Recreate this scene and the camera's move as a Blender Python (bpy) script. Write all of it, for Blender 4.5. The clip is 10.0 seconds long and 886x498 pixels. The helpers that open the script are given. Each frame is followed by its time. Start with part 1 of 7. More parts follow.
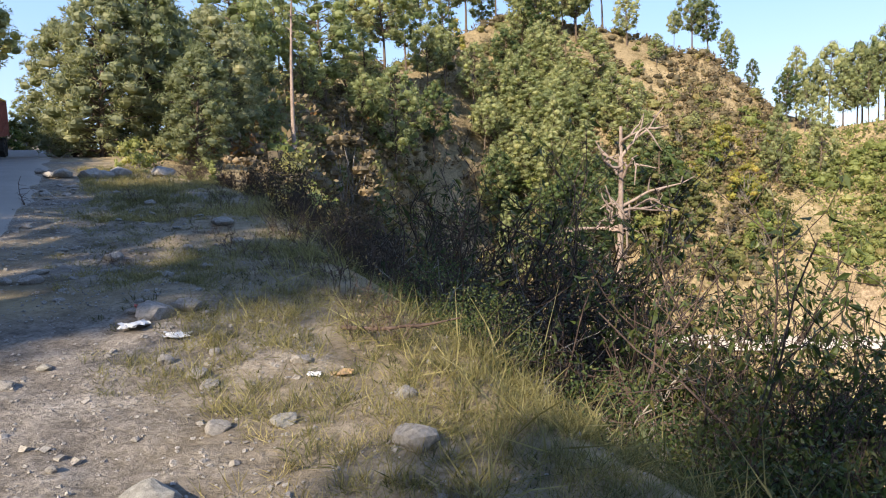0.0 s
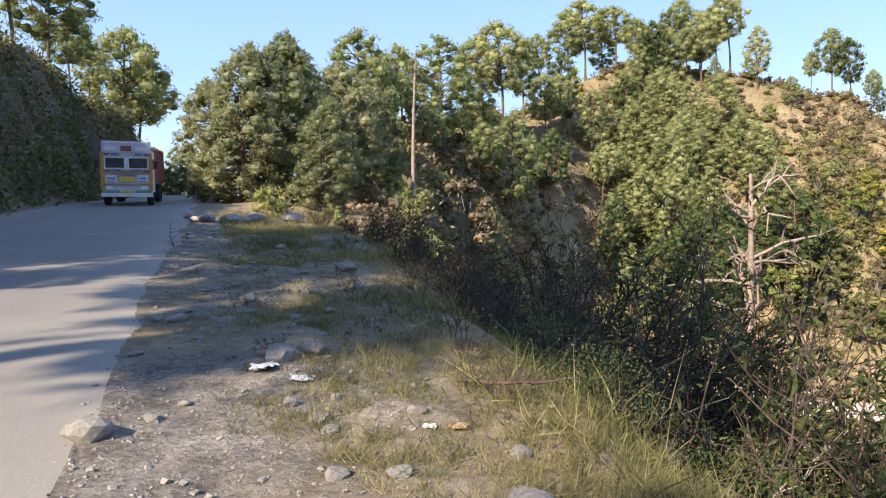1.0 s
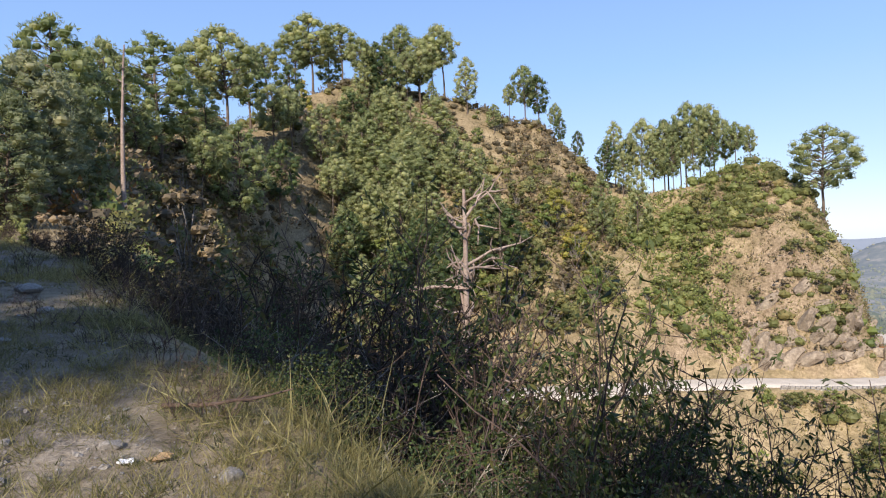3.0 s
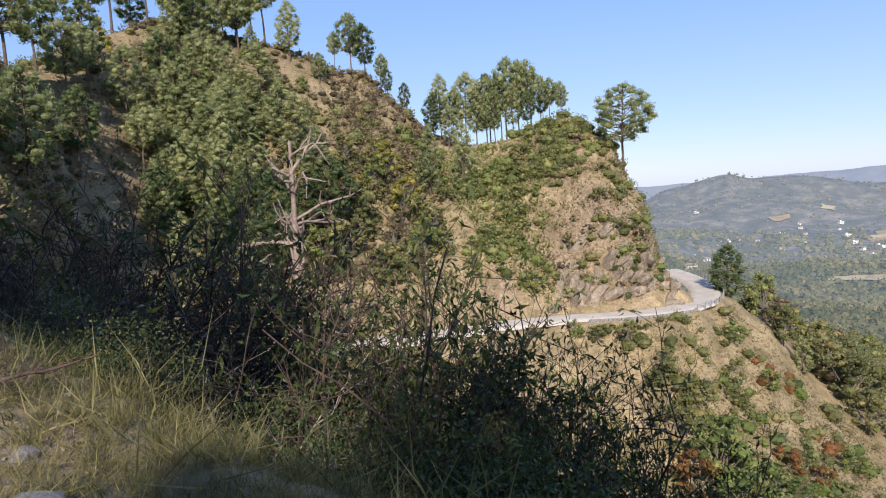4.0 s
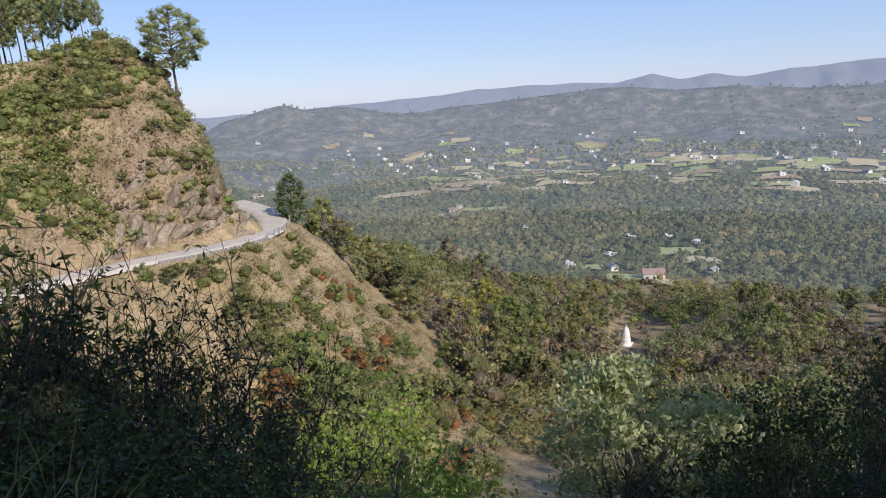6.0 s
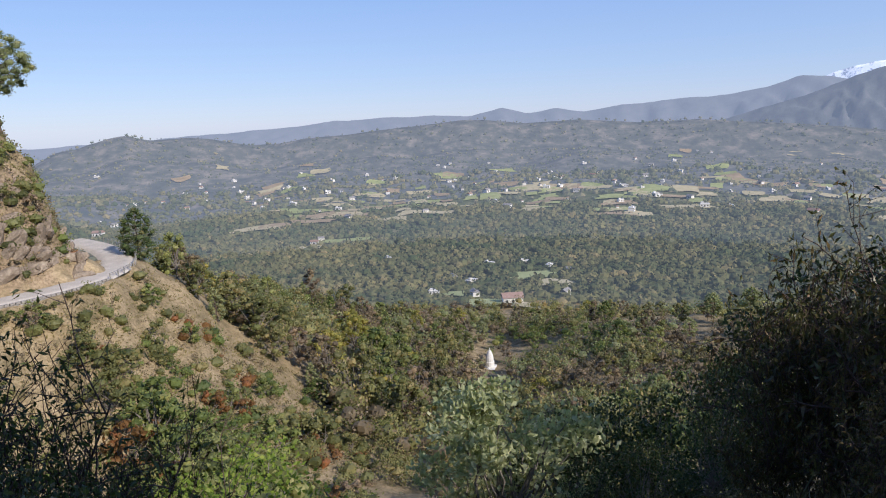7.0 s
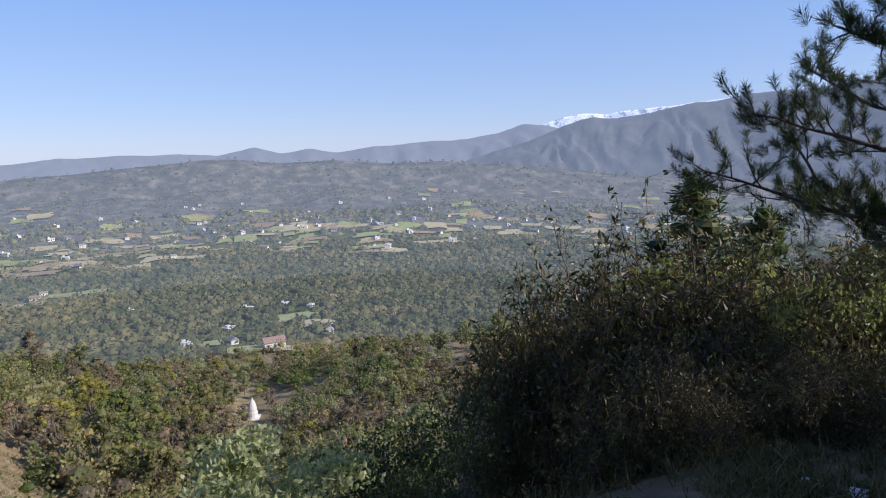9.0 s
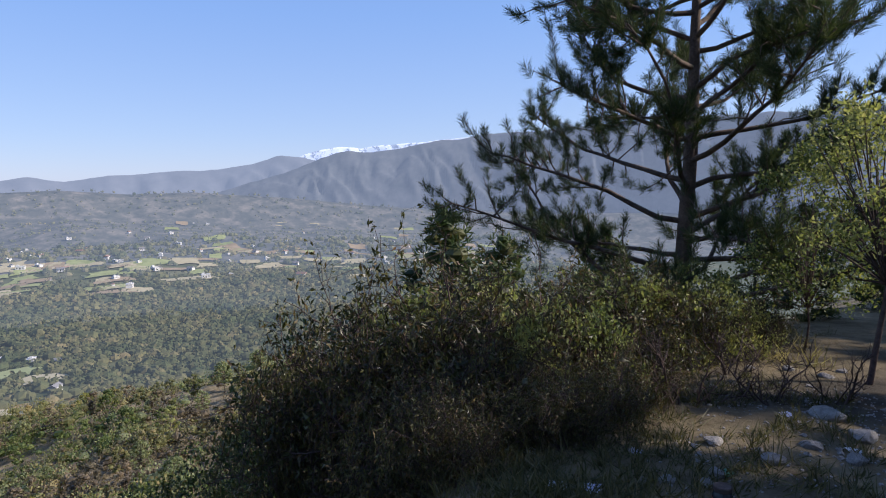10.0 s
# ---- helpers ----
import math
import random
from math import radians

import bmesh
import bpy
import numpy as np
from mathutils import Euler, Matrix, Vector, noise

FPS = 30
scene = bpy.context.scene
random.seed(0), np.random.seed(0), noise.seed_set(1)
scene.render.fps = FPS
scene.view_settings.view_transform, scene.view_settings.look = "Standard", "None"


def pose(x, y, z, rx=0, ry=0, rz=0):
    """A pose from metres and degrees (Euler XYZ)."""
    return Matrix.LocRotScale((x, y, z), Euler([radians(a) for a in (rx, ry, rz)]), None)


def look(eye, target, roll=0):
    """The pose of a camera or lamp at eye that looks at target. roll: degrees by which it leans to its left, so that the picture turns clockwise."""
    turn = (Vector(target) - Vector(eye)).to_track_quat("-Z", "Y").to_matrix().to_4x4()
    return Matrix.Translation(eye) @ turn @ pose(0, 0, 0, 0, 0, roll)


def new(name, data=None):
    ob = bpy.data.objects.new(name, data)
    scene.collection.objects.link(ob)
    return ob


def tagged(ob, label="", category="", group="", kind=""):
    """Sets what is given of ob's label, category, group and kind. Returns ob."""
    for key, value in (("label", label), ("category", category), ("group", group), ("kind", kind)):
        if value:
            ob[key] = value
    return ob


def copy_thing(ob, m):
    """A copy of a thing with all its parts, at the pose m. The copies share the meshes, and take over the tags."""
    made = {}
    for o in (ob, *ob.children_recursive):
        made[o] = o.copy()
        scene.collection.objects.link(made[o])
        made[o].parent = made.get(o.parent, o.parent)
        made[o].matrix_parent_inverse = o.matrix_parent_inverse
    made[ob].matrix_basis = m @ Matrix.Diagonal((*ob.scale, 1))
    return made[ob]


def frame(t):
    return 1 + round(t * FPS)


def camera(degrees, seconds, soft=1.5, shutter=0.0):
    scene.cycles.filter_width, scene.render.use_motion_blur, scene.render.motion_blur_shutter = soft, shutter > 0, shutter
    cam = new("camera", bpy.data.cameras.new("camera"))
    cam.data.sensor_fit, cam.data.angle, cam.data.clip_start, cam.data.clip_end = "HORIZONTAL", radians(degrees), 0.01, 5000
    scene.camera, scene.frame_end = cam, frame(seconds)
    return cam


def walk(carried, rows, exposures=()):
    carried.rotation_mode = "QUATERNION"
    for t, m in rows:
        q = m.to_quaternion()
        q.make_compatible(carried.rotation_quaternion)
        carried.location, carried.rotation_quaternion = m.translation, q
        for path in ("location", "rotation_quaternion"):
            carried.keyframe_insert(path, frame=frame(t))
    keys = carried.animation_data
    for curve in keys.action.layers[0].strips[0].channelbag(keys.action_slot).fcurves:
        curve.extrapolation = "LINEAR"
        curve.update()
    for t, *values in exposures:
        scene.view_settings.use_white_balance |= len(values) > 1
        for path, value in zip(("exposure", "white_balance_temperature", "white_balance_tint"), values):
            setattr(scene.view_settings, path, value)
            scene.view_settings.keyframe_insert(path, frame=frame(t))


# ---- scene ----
cam = camera(69.12, 10.0, soft=1.1)
# seconds, place, pitch, roll, yaw of the hand-held pan
PATH = [
    (0, -0.118, 0.003, 1.544, -5.40, -2.05, 4.02),
    (0.5, -0.162, -0.023, 1.553, -3.32, -1.67, 14.61),
    (1, -0.148, -0.014, 1.604, -1.03, -1.09, 14.02),
    (1.5, -0.106, 0.006, 1.598, 1.52, -1.94, 9.32),
    (2, -0.065, 0.019, 1.598, 2.02, -1.76, 1.32),
    (2.2, -0.055, 0.022, 1.594, 1.91, -1.88, -1.14),
    (3.3, 0.002, 0.039, 1.559, -2.01, -2.70, -12.94),
    (3.5, 0.016, 0.044, 1.544, -3.00, -3.24, -15.62),
    (4, 0.039, 0.034, 1.539, -5.48, -3.22, -24.25),
    (4.5, 0.059, 0.032, 1.536, -7.33, -3.44, -32.35),
    (5, 0.087, 0.029, 1.529, -8.43, -2.79, -42.09),
    (5.5, 0.103, 0.035, 1.522, -10.09, -1.92, -51.98),
    (6, 0.096, -0.005, 1.519, -13.49, -2.88, -61.32),
    (6.2, 0.095, -0.013, 1.519, -14.68, -2.03, -66.05),
    (7.3, 0.060, 0.044, 1.528, -10.39, -2.62, -74.90),
    (7.5, 0.043, 0.035, 1.536, -9.71, -2.98, -75.27),
    (8, 0.016, -0.001, 1.545, -8.95, -3.15, -77.67),
    (8.5, -0.017, -0.043, 1.547, -8.52, -3.43, -81.72),
    (9, -0.034, -0.066, 1.549, -8.55, -1.56, -95.40),
    (9.5, 0.021, -0.055, 1.553, -7.24, -1.26, -106.63),
    (10, 0.015, -0.065, 1.567, -6.17, -0.82, -116.73),
]
walk(cam, [(t, pose(x, y, z, 90 + p, 0, w) @ pose(0, 0, 0, 0, 0, r)) for t, x, y, z, p, r, w in PATH],
     ((0.0, 0.85, 7400, 10), (1.2, 0.97, 7500, 11), (2.0, 0.72, 7200, 11), (3.5, 0.36, 6700, 12), (4.5, 0.15, 6600, 12), (6.0, 0.02, 6500, 13), (7.5, -0.03, 6300, 14), (9.0, -0.02, 6250, 15), (10.0, 0.08, 6300, 15)))

# ---- light ----
SUN_AZ, SUN_EL = 207.0, 33.0
world = bpy.data.worlds.new("sky")
scene.world = world
world.use_nodes = True
wn = world.node_tree
sky = wn.nodes.new("ShaderNodeTexSky")
sky.sky_type = 'NISHITA'
sky.sun_disc = False
sky.sun_elevation, sky.sun_rotation = radians(SUN_EL), radians(SUN_AZ)
sky.altitude, sky.air_density, sky.dust_density, sky.ozone_density = 900, 1.0, 0.35, 2.5
wn.nodes["Background"].inputs[1].default_value = 0.13
# pale winter haze towards the horizon
tc, sep, hz = wn.nodes.new("ShaderNodeTexCoord"), wn.nodes.new("ShaderNodeSeparateXYZ"), wn.nodes.new("ShaderNodeValToRGB")
wn.links.new(tc.outputs["Generated"], sep.inputs[0])
wn.links.new(sep.outputs[2], hz.inputs[0])
SKY_STOPS = ((0.0, (0.48, 0.60, 0.87)), (0.07, (0.405, 0.565, 0.90)), (0.24, (0.27, 0.475, 0.92)), (0.5, (0.19, 0.34, 0.73)), (1.0, (0.13, 0.25, 0.58)))
while len(hz.color_ramp.elements) < len(SKY_STOPS):
    hz.color_ramp.elements.new(0.5)
for el_, (p_, c_) in zip(hz.color_ramp.elements, SKY_STOPS):
    el_.position, el_.color = p_, (*c_, 1)
gain, blend = wn.nodes.new("ShaderNodeMix"), wn.nodes.new("ShaderNodeMix")
gain.data_type = blend.data_type = 'RGBA'
gain.blend_type = 'MULTIPLY'
gain.inputs[0].default_value, blend.inputs[0].default_value = 1.0, 0.7
gain.inputs[7].default_value = (7.7, 7.7, 7.7, 1)
wn.links.new(hz.outputs[0], gain.inputs[6])
wn.links.new(sky.outputs[0], blend.inputs[6])
wn.links.new(gain.outputs[2], blend.inputs[7])
wn.links.new(blend.outputs[2], wn.nodes["Background"].inputs[0])
sun = new("sun", bpy.data.lights.new("sun", 'SUN'))
sun.data.energy, sun.data.angle, sun.data.color = 5.0, radians(0.55), (1.0, 0.93, 0.82)
sun.matrix_world = look((0, 0, 60), (-math.sin(radians(SUN_AZ)), -math.cos(radians(SUN_AZ)), 60 - math.tan(radians(SUN_EL))))
rng = np.random.default_rng(7)


# ---- materials ----
def ramp(nt, stops, fac):
    n = nt.nodes.new("ShaderNodeValToRGB")
    e = n.color_ramp.elements
    while len(e) < len(stops):
        e.new(0.5)
    for k, (p, c) in enumerate(stops):
        e[k].position, e[k].color = p, (*c, 1)
    nt.links.new(fac, n.inputs[0])
    return n.outputs[0]


def noise_tex(nt, scale, detail=6.0, rough=0.6, vec=None):
    n = nt.nodes.new("ShaderNodeTexNoise")
    n.inputs["Scale"].default_value, n.inputs["Detail"].default_value, n.inputs["Roughness"].default_value = scale, detail, rough
    if vec is None:
        vec = nt.nodes.new("ShaderNodeTexCoord").outputs["Object"]
    nt.links.new(vec, n.inputs["Vector"])
    return n.outputs["Fac"]


def mixc(nt, a, b, fac, blend='MIX'):
    n = nt.nodes.new("ShaderNodeMix")
    n.data_type, n.blend_type = 'RGBA', blend
    for sock, v in ((n.inputs[6], a), (n.inputs[7], b), (n.inputs[0], fac)):
        if isinstance(v, (tuple, list)):
            sock.default_value = (*v, 1)
        elif isinstance(v, (int, float)):
            sock.default_value = v
        else:
            nt.links.new(v, sock)
    return n.outputs[2]


def attr(nt, name):
    n = nt.nodes.new("ShaderNodeAttribute")
    n.attribute_name = name
    return n.outputs["Fac"]


def bump(nt, bs, height, strength, dist):
    b = nt.nodes.new("ShaderNodeBump")
    b.inputs["Strength"].default_value, b.inputs["Distance"].default_value = strength, dist
    nt.links.new(height, b.inputs["Height"])
    nt.links.new(b.outputs[0], bs.inputs["Normal"])


def base_mat(name, rough=0.9, metal=0.0, spec=0.3):
    m = bpy.data.materials.new(name)
    m.use_nodes = True
    bs = m.node_tree.nodes["Principled BSDF"]
    bs.inputs["Roughness"].default_value, bs.inputs["Metallic"].default_value = rough, metal
    bs.inputs["Specular IOR Level"].default_value = spec
    return m, m.node_tree, bs


def speckled(name, c1, c2, scale=4.0, rough=0.9, metal=0.0, bump_h=0.0, fine=8.0, spec=0.3, c3=None):
    """A plain surface with variation at two scales."""
    m, nt, bs = base_mat(name, rough, metal, spec)
    a = noise_tex(nt, scale, 5)
    stops = [(0.3, c1), (0.7, c2)] if c3 is None else [(0.25, c1), (0.5, c2), (0.75, c3)]
    col = ramp(nt, stops, a)
    b = noise_tex(nt, scale * fine, 4)
    col = mixc(nt, col, ramp(nt, [(0.3, (0.6, 0.6, 0.6)), (0.7, (1.15, 1.15, 1.15))], b), 0.6, 'MULTIPLY')
    nt.links.new(col, bs.inputs["Base Color"])
    if bump_h:
        bump(nt, bs, b, 0.7, bump_h)
    return m


def leaf_mat(name, dark, light, dry=None, trans=0.35, rough=0.55, spec=0.3, backs=1.4):
    """Foliage: each leaf its own tone, lit through from behind."""
    m, nt, bs = base_mat(name, rough, 0, spec)
    g = nt.nodes.new("ShaderNodeNewGeometry")
    stops = [(0.0, dark), (0.75, light)] + ([(1.0, dry)] if dry else [(1.0, light)])
    col = ramp(nt, stops, g.outputs["Random Per Island"])
    oi = nt.nodes.new("ShaderNodeObjectInfo")
    col = mixc(nt, col, ramp(nt, [(0.0, (0.75, 0.8, 0.7)), (1.0, (1.2, 1.15, 1.1))], oi.outputs["Random"]), 1.0, 'MULTIPLY')
    col = mixc(nt, col, ramp(nt, [(0.3, (0.7, 0.75, 0.7)), (0.7, (1.2, 1.15, 1.1))], noise_tex(nt, 0.9, 2)), 0.7, 'MULTIPLY')
    nt.links.new(col, bs.inputs["Base Color"])
    tr = nt.nodes.new("ShaderNodeBsdfTranslucent")
    nt.links.new(mixc(nt, col, (backs, backs, backs * 0.6), 1.0, 'MULTIPLY'), tr.inputs[0])
    mx = nt.nodes.new("ShaderNodeMixShader")
    mx.inputs[0].default_value = trans
    nt.links.new(bs.outputs[0], mx.inputs[1])
    nt.links.new(tr.outputs[0], mx.inputs[2])
    nt.links.new(mx.outputs[0], nt.nodes["Material Output"].inputs[0])
    return m


BARK_PINE = speckled("pine_bark", (0.07, 0.052, 0.04), (0.21, 0.155, 0.12), 3.0, 0.95, bump_h=0.03)
BARK_GREY = speckled("grey_bark", (0.14, 0.12, 0.10), (0.33, 0.29, 0.25), 5.0, 0.9, bump_h=0.01)
BARK_DEAD = speckled("bleached_dead_wood", (0.19, 0.135, 0.11), (0.42, 0.33, 0.28), 1.4, 0.85, bump_h=0.02)
TWIG = speckled("dry_twig", (0.05, 0.034, 0.03), (0.16, 0.11, 0.09), 7.0, 0.9)
TWIG_DARK = speckled("dark_red_brown_twigs", (0.04, 0.030, 0.022), (0.12, 0.088, 0.065), 6.0, 0.9)
TWIG_PALE = speckled("pale_twig", (0.20, 0.17, 0.14), (0.42, 0.38, 0.33), 7.0, 0.85)
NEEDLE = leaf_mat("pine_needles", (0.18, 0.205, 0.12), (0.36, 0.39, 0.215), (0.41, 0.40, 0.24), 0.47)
# darker copy of the needles above, shade put into its colour
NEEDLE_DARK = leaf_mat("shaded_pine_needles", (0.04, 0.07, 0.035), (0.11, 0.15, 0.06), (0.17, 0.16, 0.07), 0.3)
LEAF_GREEN = leaf_mat("green_leaves", (0.0688, 0.1, 0.035), (0.206, 0.25, 0.0813), (0.3, 0.288, 0.112))
LEAF_LIME = leaf_mat("lime_leaves", (0.15, 0.17, 0.07), (0.35, 0.375, 0.16), (0.42, 0.40, 0.20), 0.45)
LEAF_OLIVE = leaf_mat("olive_leaves", (0.0975, 0.104, 0.0455), (0.254, 0.254, 0.111), (0.338, 0.26, 0.13))
LEAF_YELLOW = leaf_mat("yellowing_leaves", (0.209, 0.198, 0.055), (0.44, 0.407, 0.121), (0.484, 0.363, 0.132), 0.45)
LEAF_RUST = leaf_mat("rust_leaves", (0.12, 0.07, 0.03), (0.27, 0.14, 0.06), (0.32, 0.13, 0.06))
LEAF_BROWN = leaf_mat("dry_brown_brush", (0.1, 0.075, 0.0562), (0.25, 0.194, 0.138), (0.35, 0.263, 0.175), 0.3)
LEAF_GLOSS = leaf_mat("dark_lance_leaves", (0.03, 0.0432, 0.018), (0.096, 0.126, 0.0432), (0.168, 0.138, 0.06), 0.3, 0.45, 0.35)
LEAF_TANGLE = leaf_mat("dark_bronze_leaves", (0.034, 0.037, 0.018), (0.125, 0.122, 0.045), (0.19, 0.115, 0.065), 0.25, 0.42, 0.4)
LEAF_PALE = leaf_mat("pale_downy_leaves", (0.25, 0.28, 0.15), (0.50, 0.52, 0.34), (0.56, 0.56, 0.40), 0.4)
# dull brown leaves, darkened further so the colour holds the thicket's shade
LEAF_THICKET = leaf_mat("withered_shaded_thicket_leaves", (0.028, 0.024, 0.016), (0.085, 0.068, 0.044), (0.14, 0.10, 0.062), 0.25)
LEAF_BRIGHT = leaf_mat("fresh_lime_leaves", (0.19, 0.27, 0.05), (0.38, 0.46, 0.10), (0.46, 0.48, 0.14), 0.5)
GRASS_DRY = leaf_mat("dry_grass", (0.165, 0.135, 0.062), (0.35, 0.295, 0.155), (0.43, 0.37, 0.22), 0.35)
GRASS_GREEN = leaf_mat("green_grass", (0.085, 0.088, 0.045), (0.19, 0.182, 0.092), (0.31, 0.27, 0.155), 0.35)
# green grass darkened, to put the littered slope's shade into the colour
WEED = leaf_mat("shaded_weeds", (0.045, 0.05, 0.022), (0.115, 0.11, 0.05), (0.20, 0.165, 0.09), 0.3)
# needles of the backlit near pine, their shade put into a darker green
NEEDLE_SHADE = leaf_mat("shade_darkened_needles", (0.03, 0.054, 0.03), (0.09, 0.12, 0.054), (0.15, 0.15, 0.075), 0.3)
NEEDLE_GREY = leaf_mat("grey_green_needles", (0.155, 0.175, 0.12), (0.325, 0.34, 0.225), (0.37, 0.36, 0.24), 0.42)
STONE = speckled("grey_stone", (0.20, 0.18, 0.165), (0.42, 0.39, 0.36), 9.0, 0.9, bump_h=0.012)
STONE_PALE = speckled("pale_stone", (0.22, 0.205, 0.185), (0.42, 0.40, 0.365), 6.0, 0.9, bump_h=0.02)


# ---- mesh helpers ----
def mesh_of(name, V, F, mats, midx=None, smooth=False):
    me = bpy.data.meshes.new(name)
    V = np.asarray(V, float)
    F = np.asarray(F, np.int32)
    me.vertices.add(len(V))
    me.vertices.foreach_set("co", V.ravel())
    k = F.shape[1]
    me.loops.add(F.size)
    me.loops.foreach_set("vertex_index", F.ravel())
    me.polygons.add(len(F))
    me.polygons.foreach_set("loop_start", np.arange(0, F.size, k, dtype=np.int32))
    for m in (mats if isinstance(mats, (list, tuple)) else [mats]):
        me.materials.append(m)
    if midx is not None:
        me.polygons.foreach_set("material_index", np.asarray(midx, np.int32))
    me.polygons.foreach_set("use_smooth", np.full(len(F), smooth))
    me.update(calc_edges=True)
    me.validate()
    return me


def put(name, me, parent=None, label=""):
    ob = new(name, me)
    if parent is not None:
        ob.parent = parent
    return tagged(ob, label) if label else ob


def part(name, bm, material, parent, label=""):
    me = bpy.data.meshes.new(name)
    bm.to_mesh(me)
    bm.free()
    for m in (material if isinstance(material, (list, tuple)) else [material]):
        me.materials.append(m)
    return put(name, me, parent, label)


def core_shape():
    """A cube-sphere of 24 faces."""
    keys, faces = {}, []
    for ax in range(3):
        for s in (-1, 1):
            for i in (-1, 0):
                for j in (-1, 0):
                    q = []
                    for a, b in ((i, j), (i + 1, j), (i + 1, j + 1), (i, j + 1)):
                        p = [0, 0, 0]
                        p[ax], p[(ax + 1) % 3], p[(ax + 2) % 3] = s, a, b
                        q.append(keys.setdefault(tuple(p), len(keys)))
                    faces.append(q if s > 0 else q[::-1])
    return np.array(list(keys), float), np.array(faces)


CORE_V, CORE_F = core_shape()


class Soup:
    """Gathers tubes and leaves into one mesh."""

    def __init__(self):
        self.v, self.f, self.n = [], [], 0

    def add(self, V, F):
        self.v.append(V)
        self.f.append(np.asarray(F) + self.n)
        self.n += len(V)

    def tube(self, P, R, sides=5):
        P, R = np.asarray(P, float), np.asarray(R, float)
        n = len(P)
        T = np.gradient(P, axis=0)
        T /= np.linalg.norm(T, axis=1)[:, None] + 1e-9
        ref = np.array([1.0, 0.13, 0.05]) if abs(T[0][0]) < 0.8 else np.array([0.1, 1.0, 0.05])
        A = np.cross(T, ref)
        A /= np.linalg.norm(A, axis=1)[:, None] + 1e-9
        B = np.cross(T, A)
        th = np.arange(sides) * 2 * math.pi / sides
        V = P[:, None] + R[:, None, None] * (np.cos(th)[None, :, None] * A[:, None] + np.sin(th)[None, :, None] * B[:, None])
        i = np.arange(n - 1)[:, None] * sides
        j = np.arange(sides)[None]
        k = (j + 1) % sides
        F = np.stack([i + j, i + k, i + sides + k, i + sides + j], -1).reshape(-1, 4)
        self.add(V.reshape(-1, 3), F)

    def core(self, c, rad, r, flat=0.75):
        """A rough dense heart inside a clump of leaves."""
        V = unit(CORE_V) * np.array([1, 1, flat]) * rad * r.uniform(0.75, 1.15, (len(CORE_V), 1)) + c
        self.add(V, CORE_F)

    def mesh(self, name, mat, smooth=False):
        return mesh_of(name, np.concatenate(self.v), np.concatenate(self.f), mat, None, smooth)


def unit(a):
    return a / (np.linalg.norm(a, axis=-1, keepdims=True) + 1e-9)


def rand_dirs(r, n, up=0.0):
    d = unit(r.normal(size=(n, 3)))
    d[:, 2] += up
    return unit(d)


def blades(r, C, D, L, W, bend=0.0):
    """Leaves or needles as slim kites: base at C, along D, length L, width W."""
    n = len(C)
    L, W = np.broadcast_to(L, n)[:, None], np.broadcast_to(W, n)[:, None]
    S = unit(np.cross(D, rand_dirs(r, n)))
    N = unit(np.cross(S, D))
    mid = C + D * L * 0.45 + N * L * bend * 0.3
    V = np.stack([C, mid + S * W * 0.5, C + D * L - N * L * bend, mid - S * W * 0.5], 1)
    F = np.arange(4 * n).reshape(n, 4)
    return V.reshape(-1, 3), F


def hearts(r, C, R, flat=0.8):
    """Rough dense hearts, one at each of C, that close the clumps of leaves."""
    V = unit(CORE_V)[None] * np.array([1, 1, flat]) * (R[:, None] * r.uniform(0.7, 1.2, (len(C), len(CORE_V))))[:, :, None] + C[:, None]
    F = CORE_F[None] + len(CORE_V) * np.arange(len(C))[:, None, None]
    return V.reshape(-1, 3), F.reshape(-1, 4)


def wander(r, a, d, length, n, jitter=0.15, lift=0.0):
    """A crooked line of n points from a, setting out along d."""
    P, q = [np.array(a, float)], np.array(d, float)
    for _ in range(n - 1):
        q = q + r.normal(size=3) * jitter
        q[2] += lift
        q /= np.linalg.norm(q)
        P.append(P[-1] + q * length / (n - 1))
    return np.array(P)


def polar(az, r, z=0.0):
    return np.array([r * math.sin(radians(az)), r * math.cos(radians(az)), z])


def smooth01(a, lo, hi):
    t = np.clip((a - lo) / (hi - lo), 0, 1)
    return t * t * (3 - 2 * t)


# ---- terrain ----
GRADE = 0.095
ROAD_U, ROAD_N = np.array([-0.555, 0.832]), np.array([-0.832, -0.555])
EDGE_LINE = np.array([(-26, 41), (-14, 24), (-9, 19.5), (-5.7, 15.5), (-2.5, 8.1), (-0.9, 5.0), (0.5, 2.4), (1.1, 0.6), (1.5, -1.0), (2.6, -3.2), (4.4, -6), (7, -10), (10, -18), (16, -34)], float)
SECTIONS = {}


def section(az, *knots):
    SECTIONS[az] = np.array(knots, float)


# sections of the hillside by bearing: distance and height of each break of slope
section(-180, (3, 0), (60, 0), (700, 0), (4000, 0))
section(-60, (3, .3), (45, 4.5), (130, 9), (700, 0), (4000, -200))
section(-32, (3, .3), (20, 2.0), (45, 4.5), (80, 7), (130, 8), (300, 0), (700, -60), (4000, -200))
section(-24, (3, .2), (14, 1.0), (25, 1.0), (40, 3), (70, 7), (110, 14), (300, 10), (700, -40), (4000, -200))
section(-17, (3, .1), (10, .3), (18, -1.5), (30, .5), (46, 3.6), (75, 12), (110, 20), (300, 10), (700, -60), (4000, -200))
section(-10, (3, .1), (7, -.5), (18, -5), (35, -10), (55, -10), (75, -3), (96, 10), (118, 25), (150, 28), (400, -30), (700, -80), (4000, -200))
section(-3, (3, .1), (6, -1), (18, -8), (42, -19), (68, -23), (92, -20), (110, -10), (138, 25), (162, 39), (190, 40), (400, -30), (700, -90), (4000, -200))
